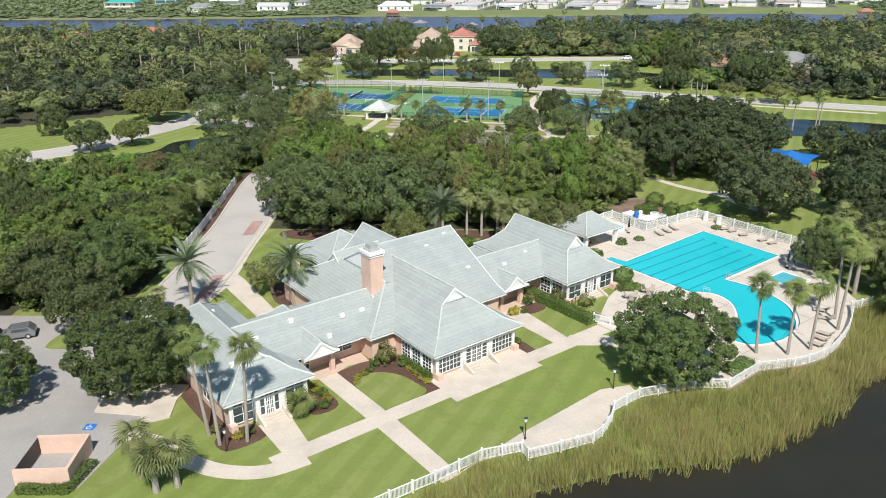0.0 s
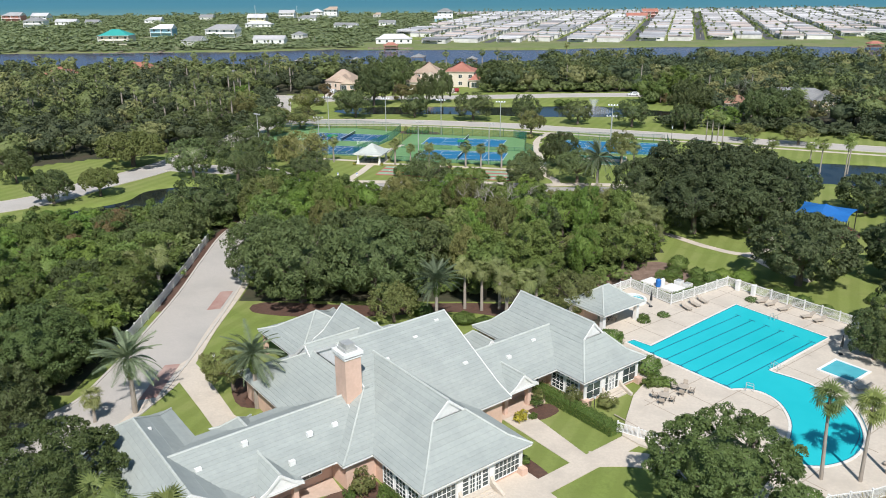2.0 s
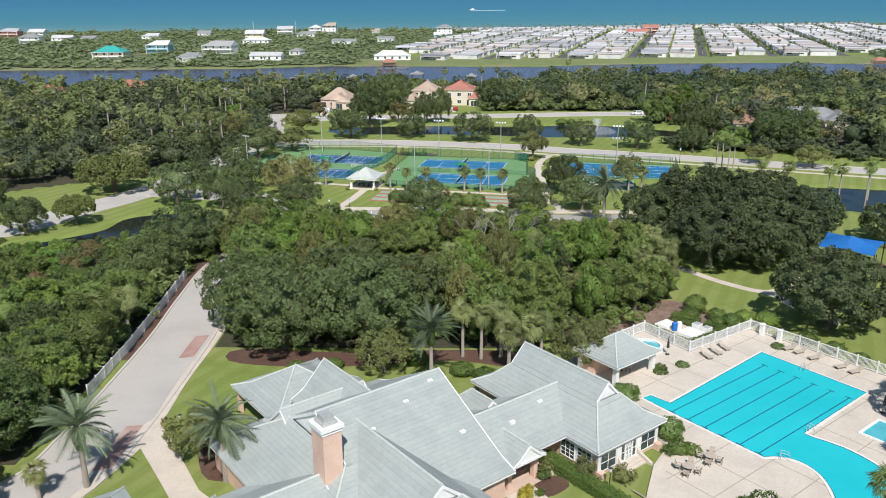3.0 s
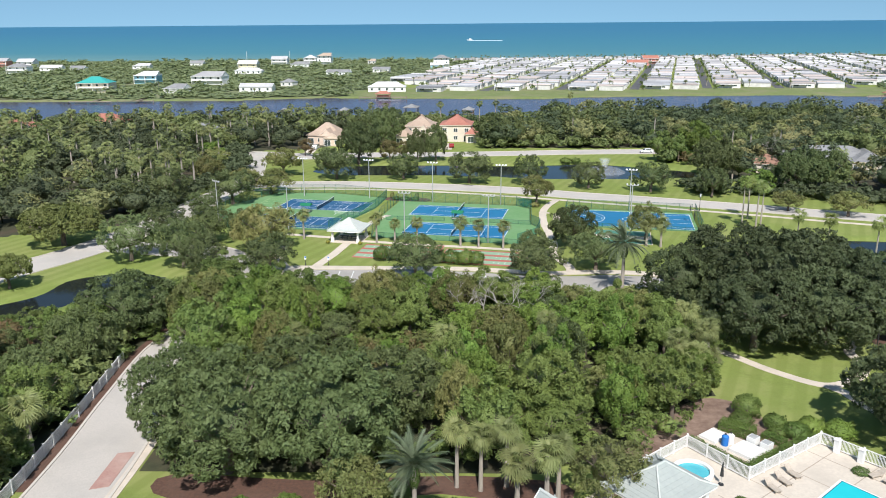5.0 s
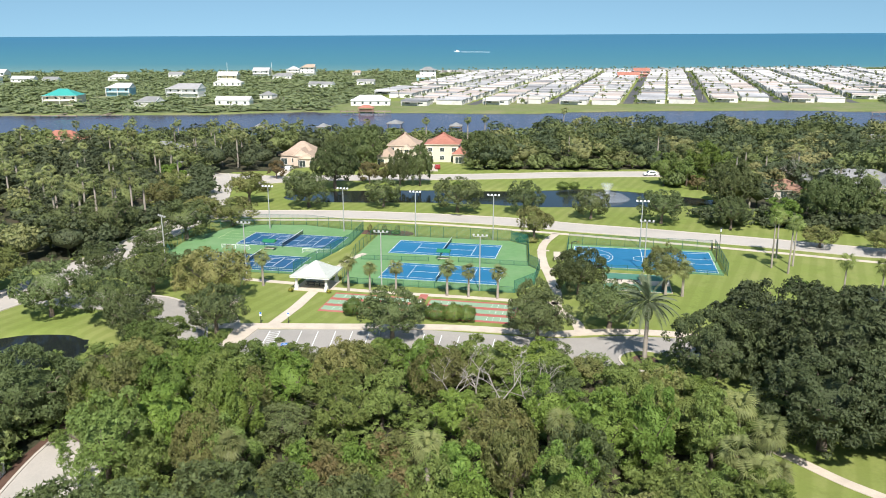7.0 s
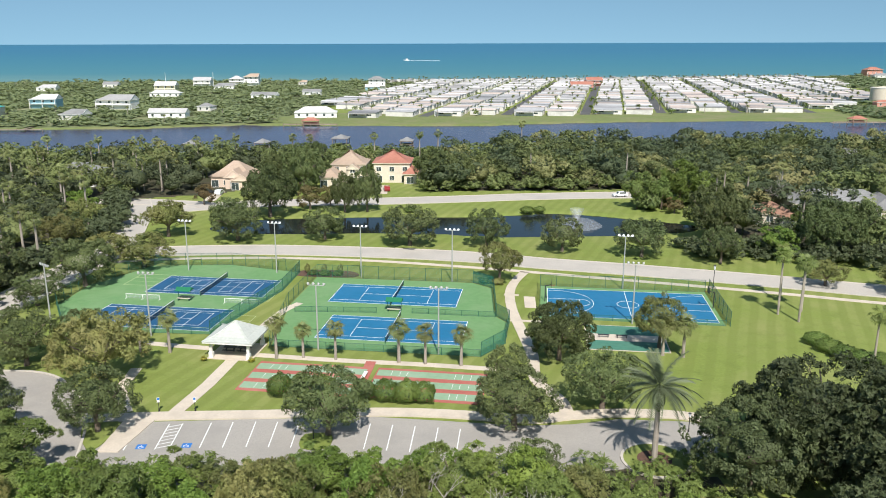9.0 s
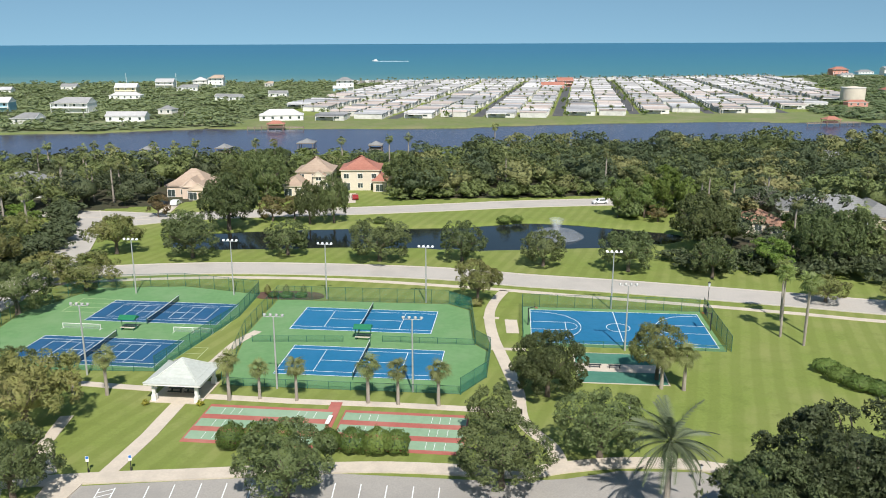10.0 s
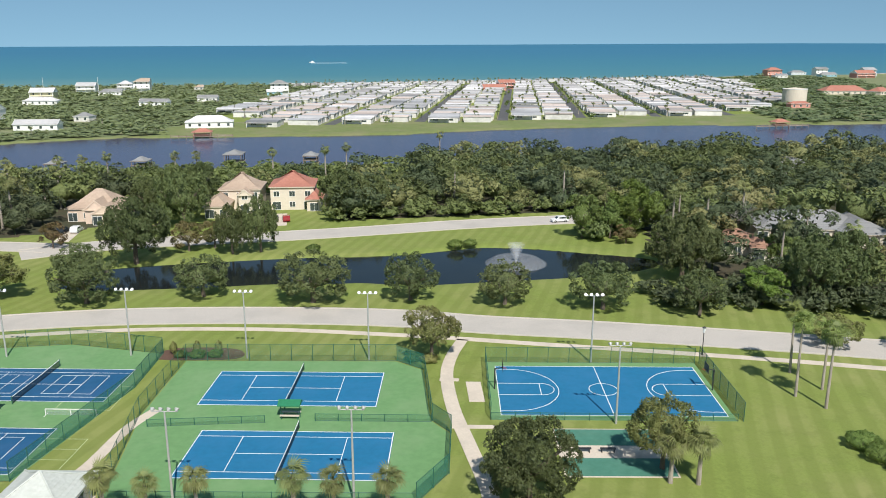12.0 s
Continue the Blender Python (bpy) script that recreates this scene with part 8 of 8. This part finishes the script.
# the dense woodland between clubhouse and park
for k, (x, y) in enumerate(scatter(DENSE, 6.3, 3)):
    kind = ("wood", "bright", "wood", "bright", "wood", "olive", "wood", "bright", "park", "wood", "olive", "bright")[int(rng.integers(12))]
    if (x < 2 and y < 146) or math.hypot(x + 6, (y - 150.5) * 1.3) < 9.5 or any(math.hypot(x - a, y - b) < 3.4 for a, b in ((10.4, 164.6), (13.4, 161.8), (3.8, 166.0), (8.4, 160))):
        continue
    top = max(1.6, (188.5 - y) * 0.53 * float(rng.uniform(0.75, 1.06)))
    if x > 20 and y > 160:
        top -= 2.2 if x < 25 else 5.2
    h = min(float(rng.uniform(5.0, 10.5)), top)
    if h > 2.4:
        tree(kind, x, y, h, min(float(rng.uniform(2.8, 4.8)), h * 0.6 + 0.6), group="woodland by the park")
# woodland left of the drive
for k, (x, y) in enumerate(np.concatenate([scatter([(-44.5, 103), (-45.5, 156), (-52, 172), (-62, 172), (-80, 155), (-84, 120), (-74, 97)], 6.6, 5), scatter(DENSEWEST, 6.0, 8)])):
    kind = ("wood", "wood", "bright", "wood", "oak", "wood", "wood", "bright")[int(rng.integers(8))]
    h = float(rng.uniform(6.5, 9.5))
    if math.hypot(x + 45.8, y - 163) < 6:
        continue
    if x < -42:
        h = min(h, max(1.8, (181 - y) * (0.21 if x < -51 else 0.30)))
    if h > 2.4:
        tree(kind, x, y, h, min(float(rng.uniform(3.6, 5.0)), 0.5 * h + 1.0), 1.0 if x > -58 else 0.6, group="woodland by the drive")
pts = scatter([(-84, 92), (-84, 150), (-150, 128), (-150, 60), (-64, 60), (-64, 92)], 7.0, 6)
woods("woodland", pts, rng.uniform(7, 10, len(pts)), rng.uniform(3.8, 5.4, len(pts)), WOODLEAF, "dense green woodland beside the car park", 600, 0.2, 21)

# far woods, open round the houses and towards the road in front of them
CLEAR = ((4, 370, 15), (-12, 366, 16), (-47, 362, 14), (-47, 348, 11), (126, 304, 17), (99, 295, 9), (128, 290, 9), (182, 398, 9), (-147, 386, 13), (-178, 372, 12), (-98, 362, 10), (97, 287, 6))
mats = (FARWOODLEAF, FAROAKLEAF, FAROLIVELEAF)
for n, (poly, gap) in enumerate(zip(FARWOODS, (9.2, 9.4, 9.0))):
    pts = scatter(poly, gap, 30 + n)
    pts = pts[(np.abs(pts[:, 0]) < 265)]
    for hx, hy, hr in CLEAR:
        pts = pts[np.hypot(pts[:, 0] - hx, pts[:, 1] - hy) > hr]
    which = rng.choice(3, len(pts), p=(0.34, 0.49, 0.17))
    for k in range(3):
        p = pts[which == k]
        big = rng.uniform(0, 1, len(p)) ** 1.4
        big[(p[:, 0] > -125) & (p[:, 0] < -64) & (p[:, 1] < 290)] *= 0.6
        woods("far_woods", p, 5.6 + 6.6 * big + rng.uniform(-0.6, 0.6, len(p)), 4.6 + 5.0 * big + rng.uniform(-0.3, 0.3, len(p)), mats[k], "far mixed woodland of oaks and palms before the river", 500, 0.15, 40 + n * 3 + k)
for n, (poly, gap) in enumerate(((SCRUBLAND, 8.2), (SCRUBEAST, 11.0))):
    pts = scatter(poly, gap, 60 + n)
    pts = pts[np.abs(pts[:, 0]) < 750]
    pts = pts[(pts[:, 1] < 790) | (np.arange(len(pts)) % 3 > 0)]
    pts = pts[np.abs(pts[:, 0]) < 130 + 0.55 * pts[:, 1]]
    for hx, hy, _, hw, hd, *_rest in BEACH:
        pts = pts[~((np.abs(pts[:, 0] - hx) < hw * 0.75) & (pts[:, 1] - hy < hd * 0.6) & (pts[:, 1] - hy > -hd - 14))]
    woods("coastal_scrub", pts, rng.uniform(0.9, 2.3, len(pts)) * rng.choice([1.0, 1.0, 1.0, 1.0, 2.4], len(pts)), rng.uniform(4.8, 8.2, len(pts)), SCRUBLEAF, "low green coastal scrub beyond the river", 26, 0.5, 70 + n, False)

# a clearing grown over with yellowed shrubs
pts = scatter([(-15, 146), (-12, 156), (-3, 158), (3, 153), (3, 146), (-5, 143.5)], 2.6, 88)
for k, (material, words) in enumerate(((OLIVELEAF, "low yellow-olive shrubs in a woodland clearing"), (BRIGHTLEAF, "low bright green shrubs in a woodland clearing"), (RUSTLEAF, "low rust-brown shrubs in a woodland clearing"))):
    p = pts[k::3]
    woods("clearing_shrubs", p, rng.uniform(2.0, 4.6, len(p)), rng.uniform(1.6, 2.8, len(p)), material, words, 420, 0.22, 190 + k, False)
# dense growth at the feet of the woods
for n, line in enumerate(([(-46.4, 100), (-46.6, 112), (-46.8, 124), (-47.0, 136), (-47.4, 148), (-48, 154)], [(70, 268), (84, 263.5), (98, 259), (112, 252), (135, 242), (165, 231), (200, 221)], [(14, 350), (30, 349.5), (50, 349.5), (75, 349.5), (100, 347), (125, 343), (150, 337)], [(-71, 238), (-72, 250), (-70, 264), (-66, 296), (-72, 318), (-78, 334)], [(74, 316), (80, 322), (88, 326)])):
    pts = np.array([(x + float(rng.uniform(-2.5, 2.5)), y + d + float(rng.uniform(-1.2, 1.2))) for d in (0, 3.5, 7.0) for x, y in smooth(line, 5)])
    woods("thicket", pts, rng.uniform(2.0, 5.0, len(pts)), rng.uniform(2.2, 3.8, len(pts)), (FARWOODLEAF, FAROAKLEAF)[n % 2], "dense green thicket at the edge of the woods", 150, 0.36, 170 + n, False)

# low growth on the river bank
for n, poly in enumerate(([(-300, 394), (34, 394), (58, 436), (60, 450), (-300, 436)], [(60, 436), (420, 440), (420, 452), (60, 452)])):
    pts = scatter(poly, 7.0, 140 + n)
    woods("bank_shrubs", pts, rng.uniform(1.5, 4.2, len(pts)), rng.uniform(2.6, 4.2, len(pts)), (FARWOODLEAF, FAROAKLEAF)[n], "low green shrubs on the river bank", 90, 0.45, 150 + n, False)

# ---- palms ----
for x, y, h, r, tip in ((-14.0, 69.3, 1.7, 1.75, 0.0), (-22.3, 65.8, 10.6, 1.8, -1.1), (-20.8, 64.2, 10.4, 1.8, -0.5), (-18.3, 64.8, 10.2, 1.8, 0.5), (36.7, 82.8, 8.9, 1.9, -0.5), (40.2, 82.5, 8.3, 1.9, -0.1), (43.3, 83.7, 8.7, 1.9, 0.1), (48.8, 88.9, 11.3, 2.0, 0.3), (49.8, 91.9, 11.6, 1.9, -0.7), (55.0, 109.4, 6.8, 1.8, 0.1)):
    palm("fan", x, y, h, r, tip=tip)
for x, y, h, r in ((-33.0, 94.4, 6.6, 4.2), (-19.8, 95.6, 6.6, 4.0), (-0.4, 115, 7.6, 3.8), (32.0, 183.0, 9.2, 4.8)):
    palm("date", x, y, h, r)
for x, y, h, r in ((-13.7, 215.6, 5.5, 1.9), (-9.8, 215.6, 4.3, 1.7), (-5.0, 214.6, 4.8, 1.75), (4.2, 213.0, 5.2, 2.0), (8.0, 212.2, 4.9, 1.8), (13.1, 211.3, 4.9, 1.9), (-34.4, 219.4, 5.2, 1.5), (-29.9, 218.8, 5.4, 1.9), (43.3, 213.6, 4.6, 2.1), (46.1, 212.8, 5.0, 2.1),
                   (-26.6, 59.4, 4.2, 2.1), (-24.4, 57.2, 3.6, 2.4), (-22.8, 58.0, 3.8, 2.2), (5.8, 122.8, 6.2, 1.9), (9.1, 118.6, 5.8, 2.2), (12.0, 119.6, 6.0, 2.2), (13.4, 121.6, 5.6, 2.0), (3.4, 123.4, 6.4, 1.8), (8.4, 123.6, 6.4, 1.9),
                   (36.4, 151.0, 6.0, 2.1), (-17.1, 147.8, 6.6, 2.0), (2.0, 148.4, 6.4, 2.1), (15.5, 151.3, 7.2, 2.0), (35.0, 155.6, 7.0, 2.2), (37.6, 153.4, 5.6, 2.0), (32.0, 148.2, 6.0, 2.1), (32.4, 144.6, 5.6, 2.0), (34.6, 147.2, 4.6, 1.9), (36.2, 147.6, 3.8, 1.8),
                   (-36.6, 92.4, 3.0, 1.6), (-42.6, 128.6, 5.8, 2.5), (-46.4, 127, 5.6, 2.4), (-46, 136, 5.0, 2.2), (-46, 106, 6.2, 2.2), (56, 100, 6.5, 2.3), (60, 104, 7.5, 2.4), (58, 110, 8, 2.4)):
    palm("sabal", x, y, h, r)
for x, y, h, r in ((73.0, 237.7, 9.2, 1.9), (69.1, 230.5, 10.4, 1.9), (73.9, 231.8, 8.9, 1.9), (70.8, 226.6, 10.2, 2.0), (77, 205, 8.0, 1.9), (84, 200, 8.5, 1.9), (88, 203, 8.0, 1.9), (92, 199, 9.0, 1.9), (71.8, 207.2, 8.2, 1.8), (96, 206, 8.5, 1.9)):
    palm("fan", x, y, h, r, float(rng.uniform(-1.5, 1.5)))
# palms rising from the far woods
for x, y, h in ((-110.4, 282.4, 11.4), (-108.6, 288.6, 11.8), (-99, 282.5, 11.2), (-86, 266, 11), (-80.5, 266, 11.3), (-75.5, 266, 10.6), (-73.9, 271.3, 11), (-78.9, 250.5, 10.4), (-73.5, 305.9, 11.6), (-122, 317, 12), (-69.5, 268, 10.2), (-86.8, 273.9, 11.6), (-95.4, 271.2, 11), (-114.5, 295, 12), (-83.2, 263.4, 9.8), (-91, 268, 11.2), (-104, 279, 10.6), (-77.4, 268.8, 11.6), (-88.8, 262.2, 9.6), (-100.4, 273.6, 9.8)):
    palm("sabal", x, y, h, 2.3, group="palms in the far woods")
count = 20
for poly, gap, seed in (([(-70, 235), (-74, 262), (-66, 296), (-78, 340), (-60, 350), (-60, 420), (-200, 420), (-220, 250), (-110, 215)], 13.0, 91), (FARWOODS[2], 16.0, 93), (FARWOODS[1], 21.0, 92)):
    for x, y in scatter(poly, gap, seed):
        if abs(x) < 300 and y < (392 if x < 34 else 430) and all(math.hypot(x - a, y - b) > c for a, b, c in CLEAR) and not (-125 < x < -64 and y < 300) and count < 235:
            palm("sabal", x, y, float(rng.uniform(9.0, 12.5)), float(rng.uniform(1.9, 2.6)), group="palms in the far woods")
            count += 1
# palms among the mobile homes and on the island
def far_palms(name, pts, label):
    """Small far palms in one mesh."""
    b, c = B(), B()
    for x, y in pts:
        h = float(rng.uniform(4, 6.5))
        b.m = c.m = pose(x, y, 0, 0, 0, float(rng.uniform(0, 90)))
        b.tube((0, 0, 0), (0, 0, h), 0.3, 0.22, 5, False)
        for k in range(12):
            c.m = pose(x, y, h, 0, 0, k * 30.0) @ pose(0, 0, 0, 0, 25 - 50 * (k % 3) / 2, 0)
            c.add([(0, -0.3, 0), (1.1, -0.5, -0.1), (1.8, 0, -0.6), (1.1, 0.5, -0.1), (0, 0.3, 0)], [(0, 1, 2, 3, 4)])
    ob = tagged(new(name), label, "palms", kind="stuff")
    tagged(b.obj("trunks", PALMBARK, ob), kind="stuff")
    tagged(c.obj("crowns", PALMLEAF, ob), kind="stuff")


far_palms("far_palms", np.concatenate([scatter(PARK, 27.0, 95), scatter([(0, 1060), (570, 1180), (570, 1200), (0, 1082)], 12.0, 96), scatter(SCRUBLAND, 60.0, 97)[:60]]), "small palms between the mobile homes and dunes")
pts = scatter(PARK, 24.0, 98)
woods("garden_shrubs", pts, rng.uniform(2.0, 4.5, len(pts)), rng.uniform(1.4, 2.8, len(pts)), WOODLEAF, "small green garden trees between mobile homes", 60, 0.6, 99, False)

# ---- hedges and bushes ----
for x, y, r, h in ((-11.4, 203.0, 1.9, 3.2), (-8.6, 203.0, 1.9, 3.0), (-5.6, 202.6, 1.9, 2.9), (-0.4, 201.2, 1.8, 2.8), (2.4, 200.8, 1.9, 2.9), (5.2, 200.2, 2.0, 3.1), (7.4, 200.0, 1.7, 2.8), (68.6, 216.8, 2.1, 1.9), (68.9, 213.8, 2.2, 2.0), (69.8, 211.0, 2.2, 2.0), (71.6, 209.2, 2.1, 1.9), (74.0, 208.4, 1.9, 1.8)):
    shrub("clipped_bush", x, y, r, h, HEDGELEAF, "rounded clipped dark green bush", "bush", "clipped bushes")
for u, v, r, h in ((34.7, 3.0, 1.9, 2.3), (33.2, 0.4, 1.3, 1.3), (34.0, -0.4, 1.2, 1.1), (38.0, 11.5, 1.9, 1.6), (46.0, 12.7, 1.0, 0.9), (46.9, 13.4, 0.9, 0.9), (49.7, 12.2, 0.95, 0.85), (64.2, 7.7, 1.0, 0.85), (66.6, 22.3, 1.8, 2.7), (64.0, 21.4, 1.5, 1.6), (66.3, 18.5, 1.5, 1.8), (65.3, 17.3, 1.3, 1.2), (66.2, 15.8, 1.6, 1.9), (68.9, 6.2, 1.5, 1.7), (68.9, 2.4, 1.4, 1.6), (68.8, -1.0, 1.2, 1.3), (22.4, -10.6, 1.3, 1.2), (24.5, -21.8, 1.5, 1.4), (26.8, -21.6, 1.3, 1.2)):
    x, y = cl(u, v)
    shrub("clipped_bush", x, y, r, h, HEDGELEAF, "rounded clipped dark green bush", "bush", "clipped bushes")
for u, v, r, h, mt in ((-9.2, 3.0, 0.6, 0.6, 1), (-8.2, 3.4, 0.6, 0.6, 1), (-7.2, 3.6, 0.6, 0.6, 0), (-9.8, 2.2, 0.5, 0.5, 1), (-6.0, 4.2, 0.9, 1.1, 0), (-5.0, 4.0, 1.4, 2.6, 2), (-3.6, 2.4, 0.9, 1.0, 0), (-3.4, 1.0, 0.7, 0.7, 1), (-3.4, -0.2, 0.7, 0.7, 1), (-3.6, -1.4, 0.7, 0.6, 1), (-3.6, -2.4, 0.6, 0.6, 1), (-14.2, 3.6, 0.8, 0.9, 1), (-14.0, 2.4, 0.8, 0.9, 0), (-14.2, 1.2, 0.7, 0.8, 1), (-15.0, 0.2, 0.9, 0.9, 0), (-16.4, 0.8, 0.9, 0.9, 0), (-23.2, 0.8, 0.8, 0.7, 0), (-24.4, 0.6, 0.7, 0.7, 1), (-25.6, 3.0, 0.8, 0.8, 2), (16.2, 5.0, 0.8, 0.7, 1), (15.2, 4.6, 0.9, 0.8, 1), (16.8, 4.0, 0.7, 0.6, 0), (18.8, 5.8, 0.9, 1.0, 0), (20.0, 6.4, 0.9, 1.4, 2), (22.0, 3.4, 1.2, 2.2, 2), (24.6, 0.6, 1.3, 1.6, 2), (10.4, -1.6, 0.7, 0.7, 0), (32.2, 0.6, 1.2, 1.3, 0)):
    x, y = cl(u, v)
    shrub("flower_bush", x, y, r, h, (HEDGELEAF, YELLOWBUSH, OLIVELEAF)[mt], ("small green garden bush by the clubhouse", "small yellow-green flowering bush by the clubhouse", "loose pale olive garden bush")[mt], "bush", "garden bushes")
for x, y, r, h, mt in ((43.9, 134.8, 1.7, 2.0, 1), (46.5, 133.6, 1.8, 2.3, 1), (63.5, 125.5, 1.9, 1.7, 0), (66, 122, 1.7, 1.5, 0), (-10.2, 258.4, 1.4, 1.1, 0), (-7.6, 258.2, 1.3, 1.0, 0), (-12.6, 258.9, 1.2, 1.0, 0), (-13.8, 260.2, 0.6, 2.0, 2), (-10.4, 260.0, 0.6, 2.0, 2), (-7.2, 259.6, 0.6, 2.0, 2), (23.4, 250.6, 1.5, 1.3, 2), (21.0, 251.4, 1.2, 0.9, 0), (40.0, 315.6, 2.0, 2.0, 0), (43.5, 316.4, 1.8, 1.8, 0), (8, 318, 1.8, 1.7, 0), (3.4, 118.6, 1.8, 1.5, 0), (6.2, 117.4, 1.6, 1.4, 0), (5.6, 112.8, 1.5, 1.4, 2), (-2.6, 121.5, 1.8, 1.6, 0), (-13.0, 119.6, 1.6, 1.4, 0), (-17.5, 119.4, 1.4, 1.2, 0)):
    shrub("clipped_bush", x, y, r, h, (HEDGELEAF, BRIGHTLEAF, OLIVELEAF)[mt], ("rounded clipped green bush", "rounded bright yellow-green bush", "small loose shrub in a mulch bed")[mt], "bush", "clipped bushes")
for x, y in ((-24.2, 215.2), (-17.2, 214.4), (-16.2, 222.6)):
    shrub("flower_bush", x, y, 0.6, 0.7, YELLOWBUSH, "small yellow flowering bush beside the gazebo", "bush", "garden bushes")
hedge([cl(-3.15, -2.2), cl(-3.15, 3.4)], 0.8, 0.95, "clipped dark hedge below the hall windows")
hedge([cl(21.2, 8.0), cl(21.3, -3.6)], 1.7, 1.15, "long clipped green hedge beside the path")
hedge([cl(55.2, 22.3), cl(54.9, 15.0), cl(66.8, 14.3)], 1.0, 1.2, "low clipped hedge along the pool fence")
hedge([cl(61.2, 22.4), cl(62.3, 18.6)], 1.7, 1.3, "square clipped hedge beside the pool equipment")
hedge([cl(63.2, 18.2), cl(63.5, 15.6)], 1.3, 0.8, "low clipped hedge beside the pump boxes")
hedge([(-36.6, 57.0), (-32.2, 57.0), (-31.6, 61.0)], 0.9, 0.7, "low hedge round the bin enclosure")

# undergrowth so that no bare soil shows between the trees
for n, (poly, gap) in enumerate(((DENSE, 3.6), (LEFTWOOD, 4.4), (DENSEWEST, 4.0))):
    pts = scatter(poly, gap, 120 + n)
    woods("undergrowth", pts, rng.uniform(1.2, 3.2, len(pts)), rng.uniform(1.4, 2.6, len(pts)), WOODLEAF, "dense green undergrowth beneath the trees", 80, 0.42, 130 + n, False)

# dead tree with pale bare limbs
def dead_tree(x, y, h, seed):
    rr = random.Random(seed)
    ob = thing("dead_tree", (x, y, 0), "bare dead tree with pale grey limbs", "tree", "dead trees")
    b = B()

    def grow_limb(p, d, L, r, depth):
        q = p + d * L
        b.tube(p, q, r, r * 0.6, 5, False)
        if depth:
            for k in range(3):
                e = (d + Vector((rr.uniform(-1.1, 1.1), rr.uniform(-1.1, 1.1), rr.uniform(-0.35, 0.5)))).normalized()
                grow_limb(q, e, L * rr.uniform(0.55, 0.8), r * 0.55, depth - 1)
    grow_limb(Vector((0, 0, -0.2)), Vector((0, 0, 1)), h * 0.4, 0.17, 4)
    b.obj("branching", DEADBARK, ob)


for x, y, h, s in ((10.4, 164.6, 8.4, 1), (14.0, 162.2, 8.4, 2), (4.6, 166.0, 8.0, 3), (7.6, 169.0, 7.4, 5), (103, 306, 12, 4)):
    dead_tree(x, y, h, s)

# ---- reeds along the lake ----
r = np.random.default_rng(17)
FENCELINE = [cl(*p) for p in ((54.4, -22.9), (50.9, -22.2), (45.6, -24.7), (40.3, -26.1), (35.4, -26.7), (31, -25.8), (27, -23.8), (21.2, -24.0), (18.0, -21.8), (12.1, -19.2), (8.4, -19.3), (5.2, -20.9), (2.3, -21.7), (-4.8, -19.8), (-4.6, -18.6), (-7.9, -17.2), (-13.3, -17.2), (-23, -17.0))]
MARSH = FENCELINE + [(-14, 44), (-3, 48), (4, 53), (9, 57), (15, 59.4), (22, 60.4), (27, 61.4), (32, 63.8), (38, 68), (43, 71), (45.4, 75.6), (52, 78.4), (60, 80), (78, 81.5), (75, 90), (68, 97), (63, 99)]
n = 260000
px, py = r.uniform(-20, 90, n), r.uniform(42, 100, n)
ok = inside(MARSH, px, py) & (depth_in(LAKE, px, py) < 0.9 + 0.9 * np.sin(px * 0.9 + 0.8 * np.sin(py * 1.3)) * np.cos(px * 2.3 + py * 1.1))
px, py = px[ok][:95000], py[ok][:95000]
clump = np.sin(px * 0.9 + 1.3 * np.sin(py * 0.7)) * np.cos(py * 0.8 + px * 0.3)
hgt = r.uniform(0.9, 1.75, len(px)) * (1 + 0.3 * clump)
lean = r.normal(0, 0.32, (len(px), 2))
ang = r.uniform(0, np.pi, len(px))
wd = 0.036
base = np.stack([px, py, np.full(len(px), -0.7)], 1)
side = np.stack([np.cos(ang) * wd, np.sin(ang) * wd, np.zeros(len(px))], 1)
tip = base + np.stack([lean[:, 0] * hgt, lean[:, 1] * hgt, hgt + 0.7], 1)
V = np.stack([base - side, base + side, tip], 1).reshape(-1, 3)
Q = np.arange(len(px) * 3).reshape(-1, 3)
tagged(new("reeds", from_arrays("reeds", V, Q, [REED])), "dense yellow-green reeds along the lake edge", "reeds", kind="stuff")

# palms on the near river bank
for x, y, h in ((-110, 418, 9), (-96, 425, 8), (-86, 412, 9), (-74, 424, 8), (-64, 414, 9), (-60, 430, 8), (-36, 420, 9), (-30, 428, 8), (-4, 424, 9), (14, 420, 10), (22, 432, 9), (60, 452, 11), (-130, 420, 9), (-150, 410, 9)):
    palm("sabal", x, y, h, 2.3, group="palms in the far woods")
